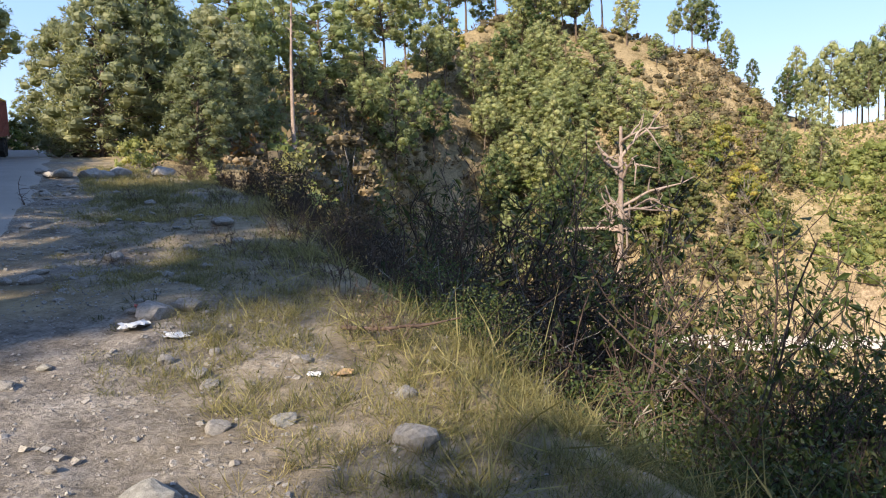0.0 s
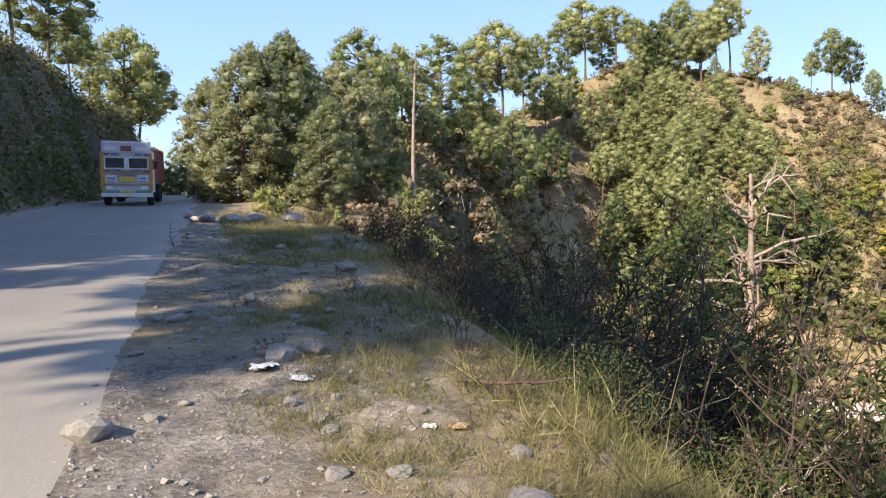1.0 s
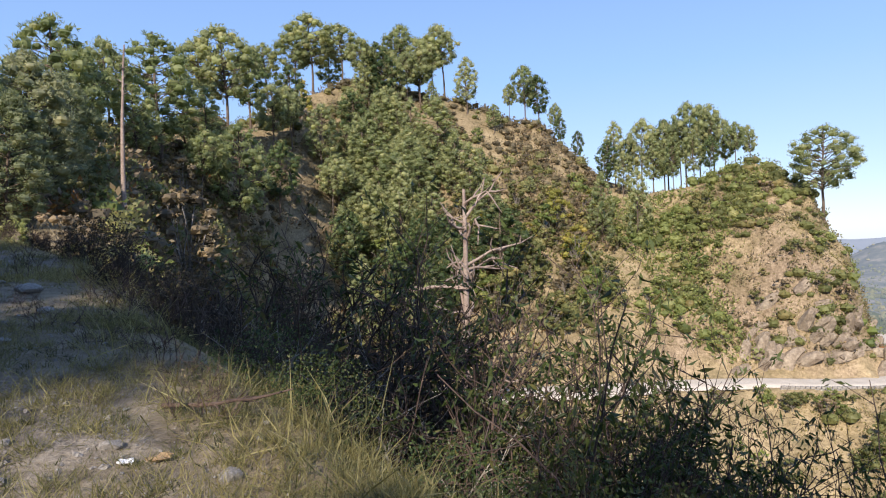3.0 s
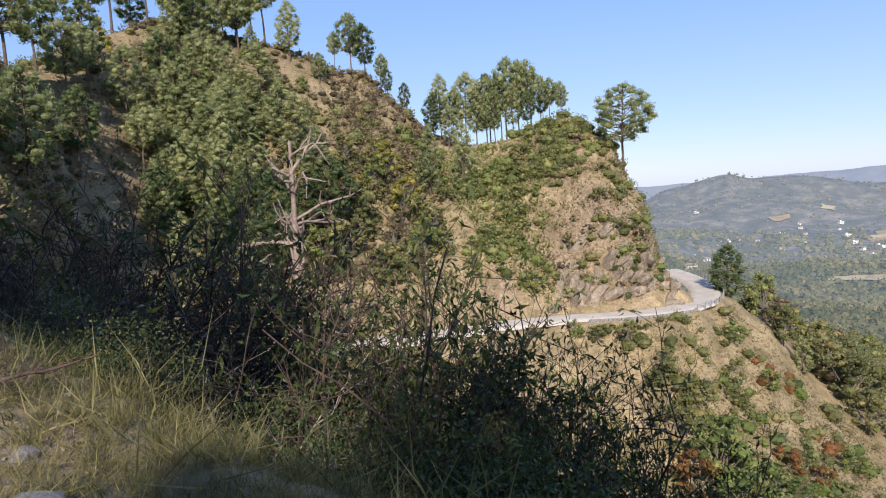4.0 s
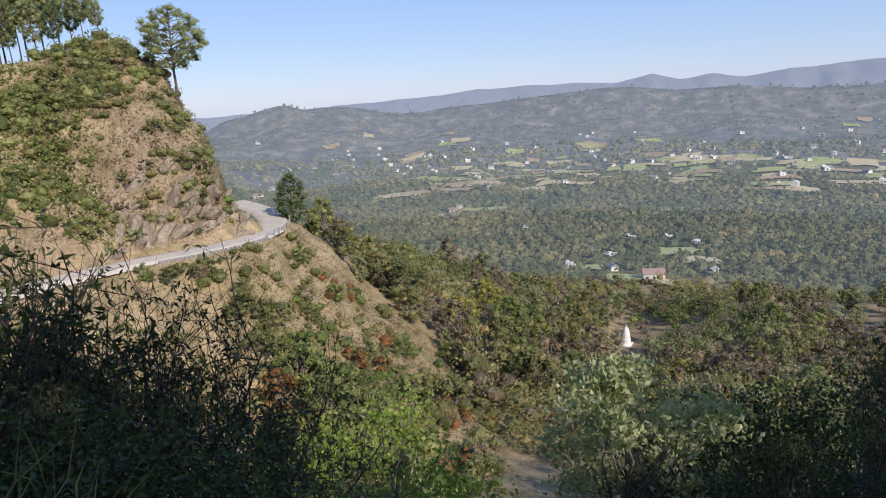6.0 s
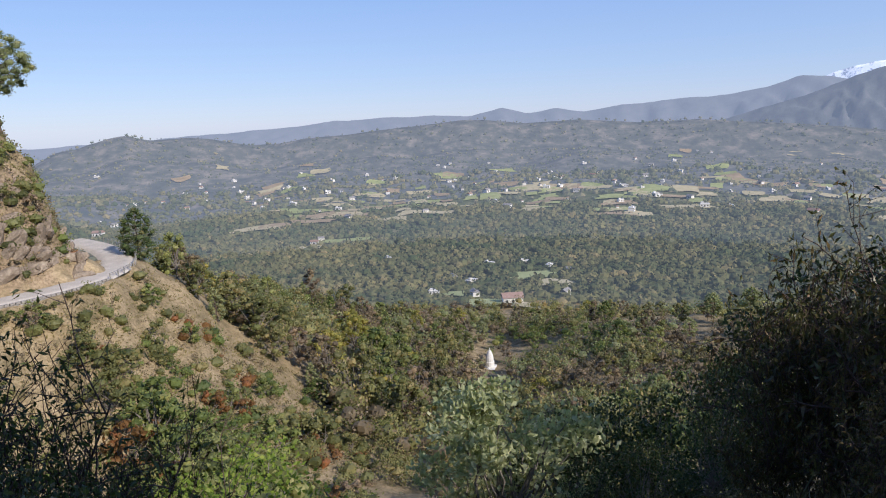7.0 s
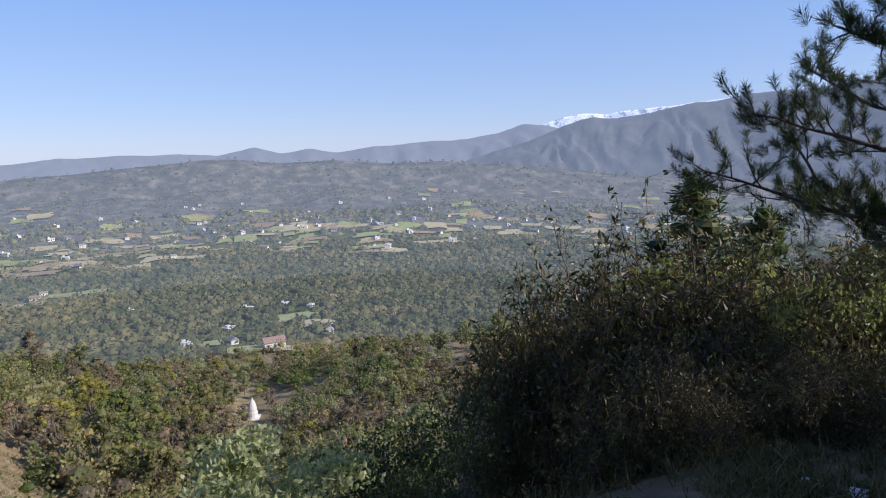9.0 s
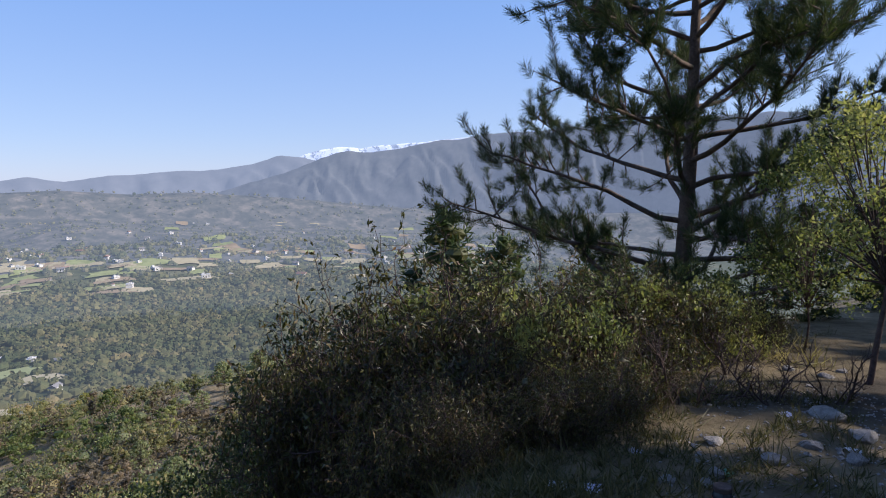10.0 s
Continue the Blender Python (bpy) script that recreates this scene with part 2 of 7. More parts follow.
section(3, (3, -.1), (8, -3.5), (20, -10), (45, -22), (75, -27), (101, -22.5), (109, -22.5), (118, -15), (140, 10), (162, 43), (190, 44), (420, -40), (700, -100), (4000, -200))
section(10, (3, -.5), (8, -4.5), (20, -12), (45, -27), (75, -33), (95, -22.5), (104, -22.5), (112, -14), (165, 38), (195, 37), (430, -60), (700, -110), (4000, -200))
section(18, (3, -.6), (8, -5), (20, -13), (50, -32), (75, -36), (97, -22.5), (105, -22.5), (114, -13), (165, 30), (200, 28), (450, -80), (700, -130), (4000, -200))
section(24, (3, -.7), (8, -5), (20, -14), (50, -34), (78, -38), (100, -22.5), (107, -22.5), (116, -12), (160, 15), (200, 5), (450, -100), (700, -150), (4000, -200))
section(29, (3, -.8), (8, -5.5), (20, -14), (50, -35), (80, -40), (104, -22.5), (112, -22.5), (120, -12), (150, 11), (185, 8), (450, -100), (700, -155), (4000, -200))
section(35.5, (3, -.8), (8, -5.5), (20, -14), (50, -36), (80, -42), (109, -22.5), (116, -22.5), (122, -14), (132, 3), (145, 15.5), (170, 12), (450, -110), (700, -155), (4000, -200))
section(39, (3, -.9), (8, -5.5), (20, -14), (50, -36), (80, -42), (110, -22.5), (118, -22.5), (122, -13), (130, 1), (142, 10.5), (165, 5), (450, -120), (700, -155), (4000, -200))
section(41.5, (3, -.9), (8, -5.5), (20, -14), (50, -36), (80, -43), (112, -22.5), (120, -22.5), (124, -15), (130, -4), (136, -2), (150, -10), (450, -120), (700, -155), (4000, -200))
section(43.6, (3, -.9), (8, -5.5), (20, -14), (50, -36), (80, -43), (112, -22.5), (124, -22.5), (126, -19), (129, -18), (140, -22.7), (170, -35), (450, -130), (700, -155), (4000, -200))
section(46, (3, -1), (8, -5.5), (20, -14), (50, -36), (80, -43), (112, -26), (118, -22.5), (158, -22.5), (175, -35), (450, -130), (700, -155), (4000, -200))
section(47.8, (3, -1), (8, -5.5), (20, -14), (50, -36), (80, -44), (118, -28), (128, -22.5), (142, -22.5), (160, -30), (300, -80), (450, -125), (700, -155), (4000, -200))
section(50.5, (3, -1), (8, -5.5), (20, -14), (50, -36), (80, -44), (110, -36), (135, -27), (150, -29), (200, -44), (300, -78), (450, -125), (700, -155), (4000, -200))
section(55, (3, -1), (8, -5.5), (20, -14), (50, -37), (80, -45), (110, -43), (140, -41), (190, -45), (240, -61), (400, -115), (700, -155), (4000, -200))
section(61, (3, -1), (8, -5.5), (20, -14), (50, -37), (80, -47), (120, -51), (170, -55), (230, -63), (300, -87), (400, -116), (700, -155), (4000, -200))
section(70, (3, -1), (8, -5.5), (20, -14), (50, -36), (90, -53), (150, -67), (270, -88), (330, -106), (400, -118), (700, -155), (4000, -200))
section(78, (3, -.9), (8, -5), (20, -13.5), (50, -35), (90, -55), (150, -75), (250, -99.5), (320, -107), (400, -118), (700, -155), (4000, -200))
section(90, (3, -.7), (8, -4), (20, -13), (50, -33), (90, -51), (150, -69), (220, -82), (300, -92), (350, -112), (400, -120), (700, -155), (4000, -200))
section(104, (3, -.4), (8, -3), (20, -10), (50, -28), (100, -50), (200, -73), (300, -84), (350, -108), (400, -120), (700, -155), (4000, -200))
section(125, (3, -.1), (8, -1.5), (20, -5), (50, -18), (100, -40), (300, -82), (400, -118), (700, -155), (4000, -200))
section(140, (3, -.2), (10, -1.3), (20, -3), (50, -10), (100, -28), (300, -70), (400, -118), (700, -155), (4000, -200))
section(156, (3, -.3), (10, -1), (30, -3), (100, -10), (300, -30), (400, -60), (700, -100), (4000, -200))
section(180, (3, 0), (60, 0), (700, 0), (4000, 0))
AZ_KEYS = np.array(sorted(SECTIONS))


def along(x, y):
    return ROAD_U[0] * x + ROAD_U[1] * y


def across(x, y):
    """Metres to the uphill side of the road's outer border."""
    return ROAD_N[0] * x + ROAD_N[1] * y - 0.81


def edge_dist(x, y):
    """Signed distance from the brink of the verge, positive down the slope."""
    best = np.full(x.shape, 1e9)
    sign = np.ones(x.shape)
    for a, b in zip(EDGE_LINE[:-1], EDGE_LINE[1:]):
        ab = b - a
        t = np.clip(((x - a[0]) * ab[0] + (y - a[1]) * ab[1]) / (ab @ ab), 0, 1)
        dx, dy = x - a[0] - t * ab[0], y - a[1] - t * ab[1]
        dd = np.hypot(dx, dy)
        near = dd < best
        best = np.where(near, dd, best)
        sign = np.where(near, np.sign(ab[1] * dx - ab[0] * dy) * -1, sign)
    return best * sign


def vnoise(x, y, scale, octaves=4, seed=0):
    """Smooth value noise in numpy, about -1 to 1."""
    out, amp, tot = 0.0, 1.0, 0.0
    for o in range(octaves):
        px, py = x / scale + 37.1 * (o + seed), y / scale + 91.7 * (o + seed)
        ix, iy = np.floor(px), np.floor(py)
        fx, fy = px - ix, py - iy
        fx, fy = fx * fx * (3 - 2 * fx), fy * fy * (3 - 2 * fy)

        def h(a, b):
            v = np.sin(a * 127.1 + b * 311.7 + seed * 17.0) * 43758.5453
            return v - np.floor(v)
        v = (h(ix, iy) * (1 - fx) + h(ix + 1, iy) * fx) * (1 - fy) + (h(ix, iy + 1) * (1 - fx) + h(ix + 1, iy + 1) * fx) * fy
        out, tot = out + amp * (2 * v - 1), tot + amp
        amp, scale = amp * 0.5, scale * 0.5
    return out / tot


VALLEY_R = np.array([0, 400, 700, 1100, 1800, 2600, 3300, 3600, 3900, 4900])
VALLEY_Z = np.array([-100, -118, -150, -190, -228, -240, -200, -70, -150, -200])


def ridge_el(az):
    """Elevation in degrees of the near skyline ridge across the valley."""
    return np.interp(az, [30, 41.5, 43.2, 44.8, 46.5, 48.3, 50, 53, 55, 57.5, 60, 62, 66, 69, 72, 76, 78, 81.5, 86, 91, 95.6, 100, 105.7, 110, 115.6, 125, 160],
                     [-.6, -.2, .3, -.32, -.25, -.08, -.55, -.5, -.75, -1.25, -1.3, -1.0, -.85, -.5, -.3, .05, .0, -.42, -.28, -.7, -.65, -1.05, -1.55, -2.05, -2.6, -3.0, -3.0])


def height(x, y):
    x, y = np.asarray(x, float), np.asarray(y, float)
    r = np.hypot(x, y) + 1e-6
    az = np.degrees(np.arctan2(x, y))
    # hillside by sections
    zs = np.stack([np.interp(r, SECTIONS[a][:, 0], SECTIONS[a][:, 1]) for a in AZ_KEYS], 0)
    k = np.clip(np.searchsorted(AZ_KEYS, az) - 1, 0, len(AZ_KEYS) - 2)
    t = (az - AZ_KEYS[k]) / (AZ_KEYS[k + 1] - AZ_KEYS[k])
    t = t * t * (3 - 2 * t) * 0.5 + t * 0.5
    zsec = np.take_along_axis(zs, k[None], 0)[0] * (1 - t) + np.take_along_axis(zs, k[None] + 1, 0)[0] * t
    # the valley and its ridges
    zv = np.interp(r, VALLEY_R, VALLEY_Z)
    top = 1.5 + 3600 * np.tan(np.radians(ridge_el(az)))
    zv = zv + smooth01(r, 2500, 3600) * (1 - smooth01(r, 3600, 4300)) * (top + 70 - 0 * r)
    zv = zv + vnoise(x, y, 420, 4, 3) * np.interp(r, [400, 700, 1500, 2600, 3200, 3480, 4000], [2, 7, 18, 60, 45, 7, 10])
    zv = zv + vnoise(x, y, 900, 4, 33) * np.interp(r, [1500, 2400, 3100, 3450, 3700], [0, 70, 70, 6, 6])
    wv = smooth01(r, 380, 640) * smooth01(az, 38, 48)
    far = zsec * (1 - wv) + zv * wv
    s, d, e = along(x, y), across(x, y), edge_dist(x, y)
    # the bench with the road, and the cutting above it
    bench = np.where(s < 40, GRADE * s, GRADE * 40 + 0.075 * (s - 40))
    cut = (4.0 + 8.0 * smooth01(s, -2, 14)) * (1 - 0.75 * smooth01(s, 112, 126)) * (0.85 + 0.3 * vnoise(x, y, 14, 3, 5))
    toe = 7.4 + 0.7 * vnoise(s, s * 0, 5.0, 3, 9)
    bench = bench + smooth01(d, toe, toe + 5.0) * cut + np.clip(d - 12, 0, 60) * 0.22
    bench = bench + np.where((d < 0.4) & (d > -14), 0.11 * vnoise(x, y, 1.5, 4, 2) + 0.03 * vnoise(x, y, 0.4, 2, 17), 0) * smooth01(-d, -0.3, 0.8)
    w = smooth01(e, -0.2, 2.6)
    z = bench * (1 - w) + far * w
    steep = smooth01(r, 6, 30) * w
    lower = np.abs(far + 22.5) < 0.25
    z = z + np.where(lower, 0, steep * (0.5 * vnoise(x, y, 9, 4, 1) + 0.9 * vnoise(x, y, 30, 3, 4) * smooth01(r, 40, 90)))
    # broken rock face of the spur above the lower road
    rock = smooth01(az, 27, 33) * (1 - smooth01(az, 44.2, 45)) * smooth01(r, 116, 122) * (1 - smooth01(r, 136, 144))
    z = z + rock * w * (2.4 * vnoise(x + 0.6 * y, (y - 0.4 * x) * 0.5, 6, 4, 6))
    return z


def ground_z(x, y):
    return float(height(np.array([x]), np.array([y]))[0])


def on_ground(az, r, lift=0.0):
    p = polar(az, r)
    return np.array([p[0], p[1], ground_z(p[0], p[1]) + lift])


RADII = np.concatenate([np.linspace(0.02, 14, 84), np.geomspace(14.2, 90, 84), np.linspace(90.6, 160, 110), np.geomspace(161, 430, 44), np.geomspace(440, 4600, 90)])
AZ = np.concatenate([np.linspace(-60, 160, 620), np.linspace(162, 298, 60)])
GA, GR = np.meshgrid(np.radians(AZ), RADII, indexing="ij")
GX, GY = GR * np.sin(GA), GR * np.cos(GA)
GZ = height(GX, GY)
NA, NR = GX.shape
ii = np.arange(NA)[:, None]
jj = np.arange(NR - 1)[None]
kk = (ii + 1) % NA
GF = np.stack([ii * NR + jj, ii * NR + jj + 1, kk * NR + jj + 1, kk * NR + jj], -1).reshape(-1, 4)
rad_mid = np.broadcast_to((RADII[:-1] + RADII[1:])[None] / 2, (NA, NR - 1)).ravel()
az_mid = np.broadcast_to(AZ[:, None], (NA, NR - 1)).ravel()


def ground_material():
    m, nt, bs = base_mat("hillside_soil_and_dry_grass", 0.95, 0, 0.15)
    n1, n2, n3 = noise_tex(nt, 0.22, 8, 0.7), noise_tex(nt, 2.2, 8, 0.7), noise_tex(nt, 22.0, 6, 0.75)
    grass = ramp(nt, [(0.30, (0.13, 0.115, 0.06)), (0.48, (0.32, 0.255, 0.155)), (0.70, (0.49, 0.395, 0.25))], n1)
    grass = mixc(nt, grass, ramp(nt, [(0.3, (0.45, 0.42, 0.38)), (0.7, (1.25, 1.2, 1.15))], n2), 0.9, 'MULTIPLY')
    dirt = ramp(nt, [(0.3, (0.115, 0.096, 0.08)), (0.5, (0.25, 0.217, 0.188)), (0.7, (0.39, 0.348, 0.308))], n2)
    dirt = mixc(nt, dirt, ramp(nt, [(0.36, (0.35, 0.34, 0.33)), (0.6, (1.15, 1.15, 1.15))], n3), 0.8, 'MULTIPLY')
    rock = ramp(nt, [(0.28, (0.10, 0.075, 0.058)), (0.5, (0.26, 0.20, 0.145)), (0.72, (0.44, 0.355, 0.27))], n2)
    rock = mixc(nt, rock, ramp(nt, [(0.35, (0.6, 0.55, 0.45)), (0.65, (1.2, 1.15, 1.1))], n1), 0.8, 'MULTIPLY')
    col = mixc(nt, grass, dirt, attr(nt, "dirt"))
    col = mixc(nt, col, rock, attr(nt, "rock"))
    # darker ground colour, mixed in by its own mask
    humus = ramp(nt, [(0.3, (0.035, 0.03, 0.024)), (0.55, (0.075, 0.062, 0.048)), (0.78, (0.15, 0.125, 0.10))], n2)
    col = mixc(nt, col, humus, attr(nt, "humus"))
    nt.links.new(col, bs.inputs["Base Color"])
    add = nt.nodes.new("ShaderNodeMath")
    add.operation = 'MULTIPLY_ADD'
    nt.links.new(n3, add.inputs[0])
    add.inputs[1].default_value = 0.25
    nt.links.new(n2, add.inputs[2])
    bump(nt, bs, add.outputs[0], 0.8, 0.12)
    return m


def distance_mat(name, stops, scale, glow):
    """Far country as a backdrop: blue air is put into its colour as a slight glow."""
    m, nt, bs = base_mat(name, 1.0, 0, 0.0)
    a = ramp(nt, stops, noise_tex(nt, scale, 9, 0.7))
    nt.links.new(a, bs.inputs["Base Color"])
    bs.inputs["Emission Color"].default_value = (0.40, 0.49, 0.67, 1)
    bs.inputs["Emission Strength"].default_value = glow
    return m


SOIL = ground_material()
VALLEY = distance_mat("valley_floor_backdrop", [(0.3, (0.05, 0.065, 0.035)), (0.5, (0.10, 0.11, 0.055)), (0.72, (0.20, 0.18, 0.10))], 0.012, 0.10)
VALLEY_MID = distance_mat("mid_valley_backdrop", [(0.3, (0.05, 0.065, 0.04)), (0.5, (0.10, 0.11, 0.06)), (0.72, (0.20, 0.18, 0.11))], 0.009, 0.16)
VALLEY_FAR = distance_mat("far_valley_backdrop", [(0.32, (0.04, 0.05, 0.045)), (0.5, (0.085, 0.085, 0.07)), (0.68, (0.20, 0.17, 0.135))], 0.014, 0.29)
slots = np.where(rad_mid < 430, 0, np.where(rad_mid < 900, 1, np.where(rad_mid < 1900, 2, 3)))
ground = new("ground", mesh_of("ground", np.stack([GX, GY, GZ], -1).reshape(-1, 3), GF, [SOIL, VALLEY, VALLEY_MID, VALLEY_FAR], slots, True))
tagged(ground, "steep hillside of dry grass, bare soil and rock above a wide valley", "ground", kind="structure")
ED, AC, AZD = edge_dist(GX, GY), across(GX, GY), np.degrees(np.arctan2(GX, GY))
dirt_w = (1 - smooth01(ED, -1.4, 0.8)) * (1 - smooth01(AC, 6.5, 8)) * np.clip(0.75 + 0.9 * vnoise(GX, GY, 1.6, 4, 8), 0, 1) * (1 - smooth01(AZD, 50, 80))
gslope = np.abs(np.gradient(GZ, axis=1) / np.gradient(GR, axis=1))
rock_w = smooth01(gslope, 0.75, 1.5) * smooth01(GR, 60, 80) * smooth01(AZD, 24, 30) * np.clip(0.6 + 1.2 * vnoise(GX, GZ, 9, 4, 12), 0, 1)
rock_w = np.maximum(rock_w, 0.6 * smooth01(AC, 7.2, 8) * smooth01(-ED, 6, 8) * np.clip(0.55 + 1.1 * vnoise(GX, GZ, 4, 4, 13), 0, 1))
# cutting: dark earth, deepened by the face's shade put into the colour
dark_ground_w = smooth01(AC, 7.0, 8.2) * smooth01(-ED, 6, 8) * np.clip(0.85 + 0.5 * vnoise(GX, GZ, 5, 3, 14), 0, 1)
# darker ground below the brink, fading out down the slope
dark_ground_w = np.maximum(dark_ground_w, 0.75 * smooth01(ED, 0.4, 2.0) * (1 - smooth01(GR, 16, 40)) * np.clip(0.7 + 0.7 * vnoise(GX, GY, 2.5, 3, 15), 0, 1))
# shade of the littered slope, painted into the ground
dark_ground_w = np.maximum(dark_ground_w, 0.95 * smooth01(AZD, 90, 110) * (1 - smooth01(GR, 9, 16)) * np.clip(0.75 + 0.9 * vnoise(GX, GY, 1.5, 3, 16), 0, 1))
# patchy darker ground on the far slope
dark_ground_w = np.maximum(dark_ground_w, 0.3 * smooth01(GR, 44, 60) * (1 - smooth01(AZD, 18, 27)) * (1 - smooth01(GR, 165, 190)) * smooth01(ED, 1, 3) * np.clip(0.7 + 0.9 * vnoise(GX, GY, 14, 4, 18), 0, 1))
for nm, w in (("dirt", dirt_w), ("rock", rock_w), ("humus", dark_ground_w)):
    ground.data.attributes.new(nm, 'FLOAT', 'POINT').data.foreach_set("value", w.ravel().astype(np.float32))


# ---- roads ----
def asphalt():
    m, nt, bs = base_mat("dusty_asphalt", 0.85, 0, 0.3)
    n1, n2 = noise_tex(nt, 0.7, 9, 0.75), noise_tex(nt, 45.0, 5, 0.75)
    col = ramp(nt, [(0.3, (0.17, 0.158, 0.15)), (0.55, (0.225, 0.207, 0.195)), (0.75, (0.29, 0.267, 0.245))], n1)
    col = mixc(nt, col, ramp(nt, [(0.3, (0.65, 0.65, 0.65)), (0.7, (1.15, 1.15, 1.15))], n2), 0.7, 'MULTIPLY')
    col = mixc(nt, col, (0.33, 0.295, 0.255), attr(nt, "dust"))
    nt.links.new(col, bs.inputs["Base Color"])
    bump(nt, bs, n2, 0.5, 0.01)
    return m


ASPHALT = asphalt()


def strip(name, P, half_l, half_r, lift, mat, cols=15, ragged=0.0):
    """A road surface along the points P, with a camber and sides that run into the ground."""
    P = np.asarray(P, float)
    T = unit(np.gradient(P[:, :2], axis=0))
    N = np.stack([T[:, 1], -T[:, 0]], -1)
    u = np.linspace(-1, 1, cols)
    V, dust = [], []
    for k, p in enumerate(P):
        for q in u:
            w = np.broadcast_to(half_r if q > 0 else half_l, len(P))[k] * q
            w += ragged * abs(q) ** 6 * float(vnoise(np.array([k * 1.0]), np.array([q * 3.0]), 3.0, 3, 21)[0])
            drop = lift * (1 - 1.6 * abs(q) ** 10)
            V.append((p[0] + N[k, 0] * w, p[1] + N[k, 1] * w, p[2] + drop))
            dust.append(max(0.0, min(1.0, abs(q) ** 5 * 0.9 + 0.12)))
    i = np.arange(len(P) - 1)[:, None] * cols
    j = np.arange(cols - 1)[None]
    F = np.stack([i + j, i + j + 1, i + cols + j + 1, i + cols + j], -1).reshape(-1, 4)[:, ::-1]
    me = mesh_of(name, V, F, mat, None, True)
    me.attributes.new("dust", 'FLOAT', 'POINT').data.foreach_set("value", np.array(dust, np.float32))
    return new(name, me)


S_ = np.arange(-15, 108, 0.75)
C_ = ROAD_N * (0.81 + 3.5)
bend = [0.022 * min(0.0, s) ** 2 for s in S_]
near = [(C_[0] + ROAD_U[0] * s + ROAD_N[0] * o, C_[1] + ROAD_U[1] * s + ROAD_N[1] * o, GRADE * s if s < 40 else GRADE * 40 + 0.075 * (s - 40)) for s, o in zip(S_, bend)]
tagged(strip("road", near, 3.6, 3.5, 0.05, ASPHALT, 19, 0.5), "dusty grey asphalt hill road without markings", "road", kind="structure")
knots = [(-3, 116), (2.9, 105), (14, 99), (24, 103.5), (29, 108), (35.5, 112.5), (39, 114), (42, 116.5), (44.6, 121), (46.2, 128), (46.6, 136), (46.2, 147), (45.2, 158), (43.6, 170)]
ka, kr = np.array(knots).T
tt = np.linspace(0, len(knots) - 1, 130)
ka, kr = np.interp(tt, range(len(knots)), ka), np.interp(tt, range(len(knots)), kr)
for _ in range(6):
    ka[1:-1], kr[1:-1] = (ka[:-2] + 2 * ka[1:-1] + ka[2:]) / 4, (kr[:-2] + 2 * kr[1:-1] + kr[2:]) / 4
LOW = np.array([polar(a, r, -22.5) for a, r in zip(ka, kr)])
PALE_ROAD = speckled("pale_concrete_road", (0.50, 0.44, 0.37), (0.64, 0.57, 0.49), 0.4, 0.9, fine=20)
tagged(strip("lower_road", LOW, np.interp(ka, [20, 30], [4.4, 3.1]), np.interp(ka, [20, 30], [4.0, 3.1]), 0.35, PALE_ROAD, 9, 0.2), "pale dusty lower hill road curving round the spur", "road", kind="structure")


# ---- plants ----
def needle_tufts(r, C, axis, n, L, W):
    """Tufts of needles at C, spreading from the shoot's axis."""
    c = np.repeat(C, n, 0)
    d = unit(np.repeat(axis, n, 0) * 0.7 + rand_dirs(r, len(c)) * 0.9)
    return blades(r, c, d, L * r.uniform(0.7, 1.2, len(c)), W)


def pine(seed, h, start, spread, rounded=0.6, tufts=700, L=0.5, W=0.2, n=4, puffs=30, puff=0.32, lean=0.0, bare=False):
    """A tall hill pine: straight trunk, limbs that end in puffs of needles, filling a rounded crown."""
    r = np.random.default_rng(seed)
    wood, leaf = Soup(), Soup()
    P = wander(r, (0, 0, -0.8), (lean, 0, 1), h + 0.8, 9, 0.03, 0.06)
    P[:, :2] *= 0.9
    R = np.interp(np.linspace(0, 1, 9), [0, 0.1, 1], [0.02 * h, 0.015 * h, 0.004 * h])
    wood.tube(P, R, 7)
    ends, axes, stubs = [], [], {}
    for k in range(puffs):
        g = (k + r.uniform(0, 1)) / puffs
        prof = (1 - g) ** 0.8 * (1 - rounded) + math.sqrt(max(0.03, 1 - (2 * g - 0.95) ** 2)) * rounded
        rad = puff * spread * r.uniform(0.75, 1.2) * (0.65 + 0.35 * prof)
        out = max(0.0, spread * prof - rad * 0.7) * r.uniform(0.25, 1.0) ** 0.5
        a = k * 2.4 + r.uniform(-0.5, 0.5)
        z = h * (start + (1 - start) * g) - rad * 0.6 * g
        x0, y0 = [np.interp(z, P[:, 2], P[:, i]) for i in (0, 1)]
        c = np.array([x0 + math.cos(a) * out, y0 + math.sin(a) * out, z])
        zb = max(0.3, z - 0.35 * out)
        b = np.array([np.interp(zb, P[:, 2], P[:, 0]), np.interp(zb, P[:, 2], P[:, 1]), zb])
        Q = np.linspace(b, c, 4) + r.normal(size=(4, 3)) * 0.06 * out
        Q[0] = b
        (stubs.setdefault(k, Soup()) if bare else wood).tube(Q, np.linspace(0.006, 0.002, 4) * h * (0.5 + 0.5 * out / spread), 4)
        if bare:
            continue
        m = max(6, int(tufts / puffs * (rad / (puff * spread)) ** 2))
        ball = unit(r.normal(size=(m, 3))) * (r.uniform(0.15, 1, m) ** 0.4)[:, None]
        ends.append(c + ball * rad * np.array([1, 1, 0.72]))
        leaf.core(c, rad * 0.58, r, 0.75)
        axes.append(unit(ball + np.array([0, 0, 0.5])))
    if not bare:
        leaf.add(*needle_tufts(r, np.concatenate(ends), np.concatenate(axes), n, L, W))
    return (wood, stubs) if bare else (wood, leaf)


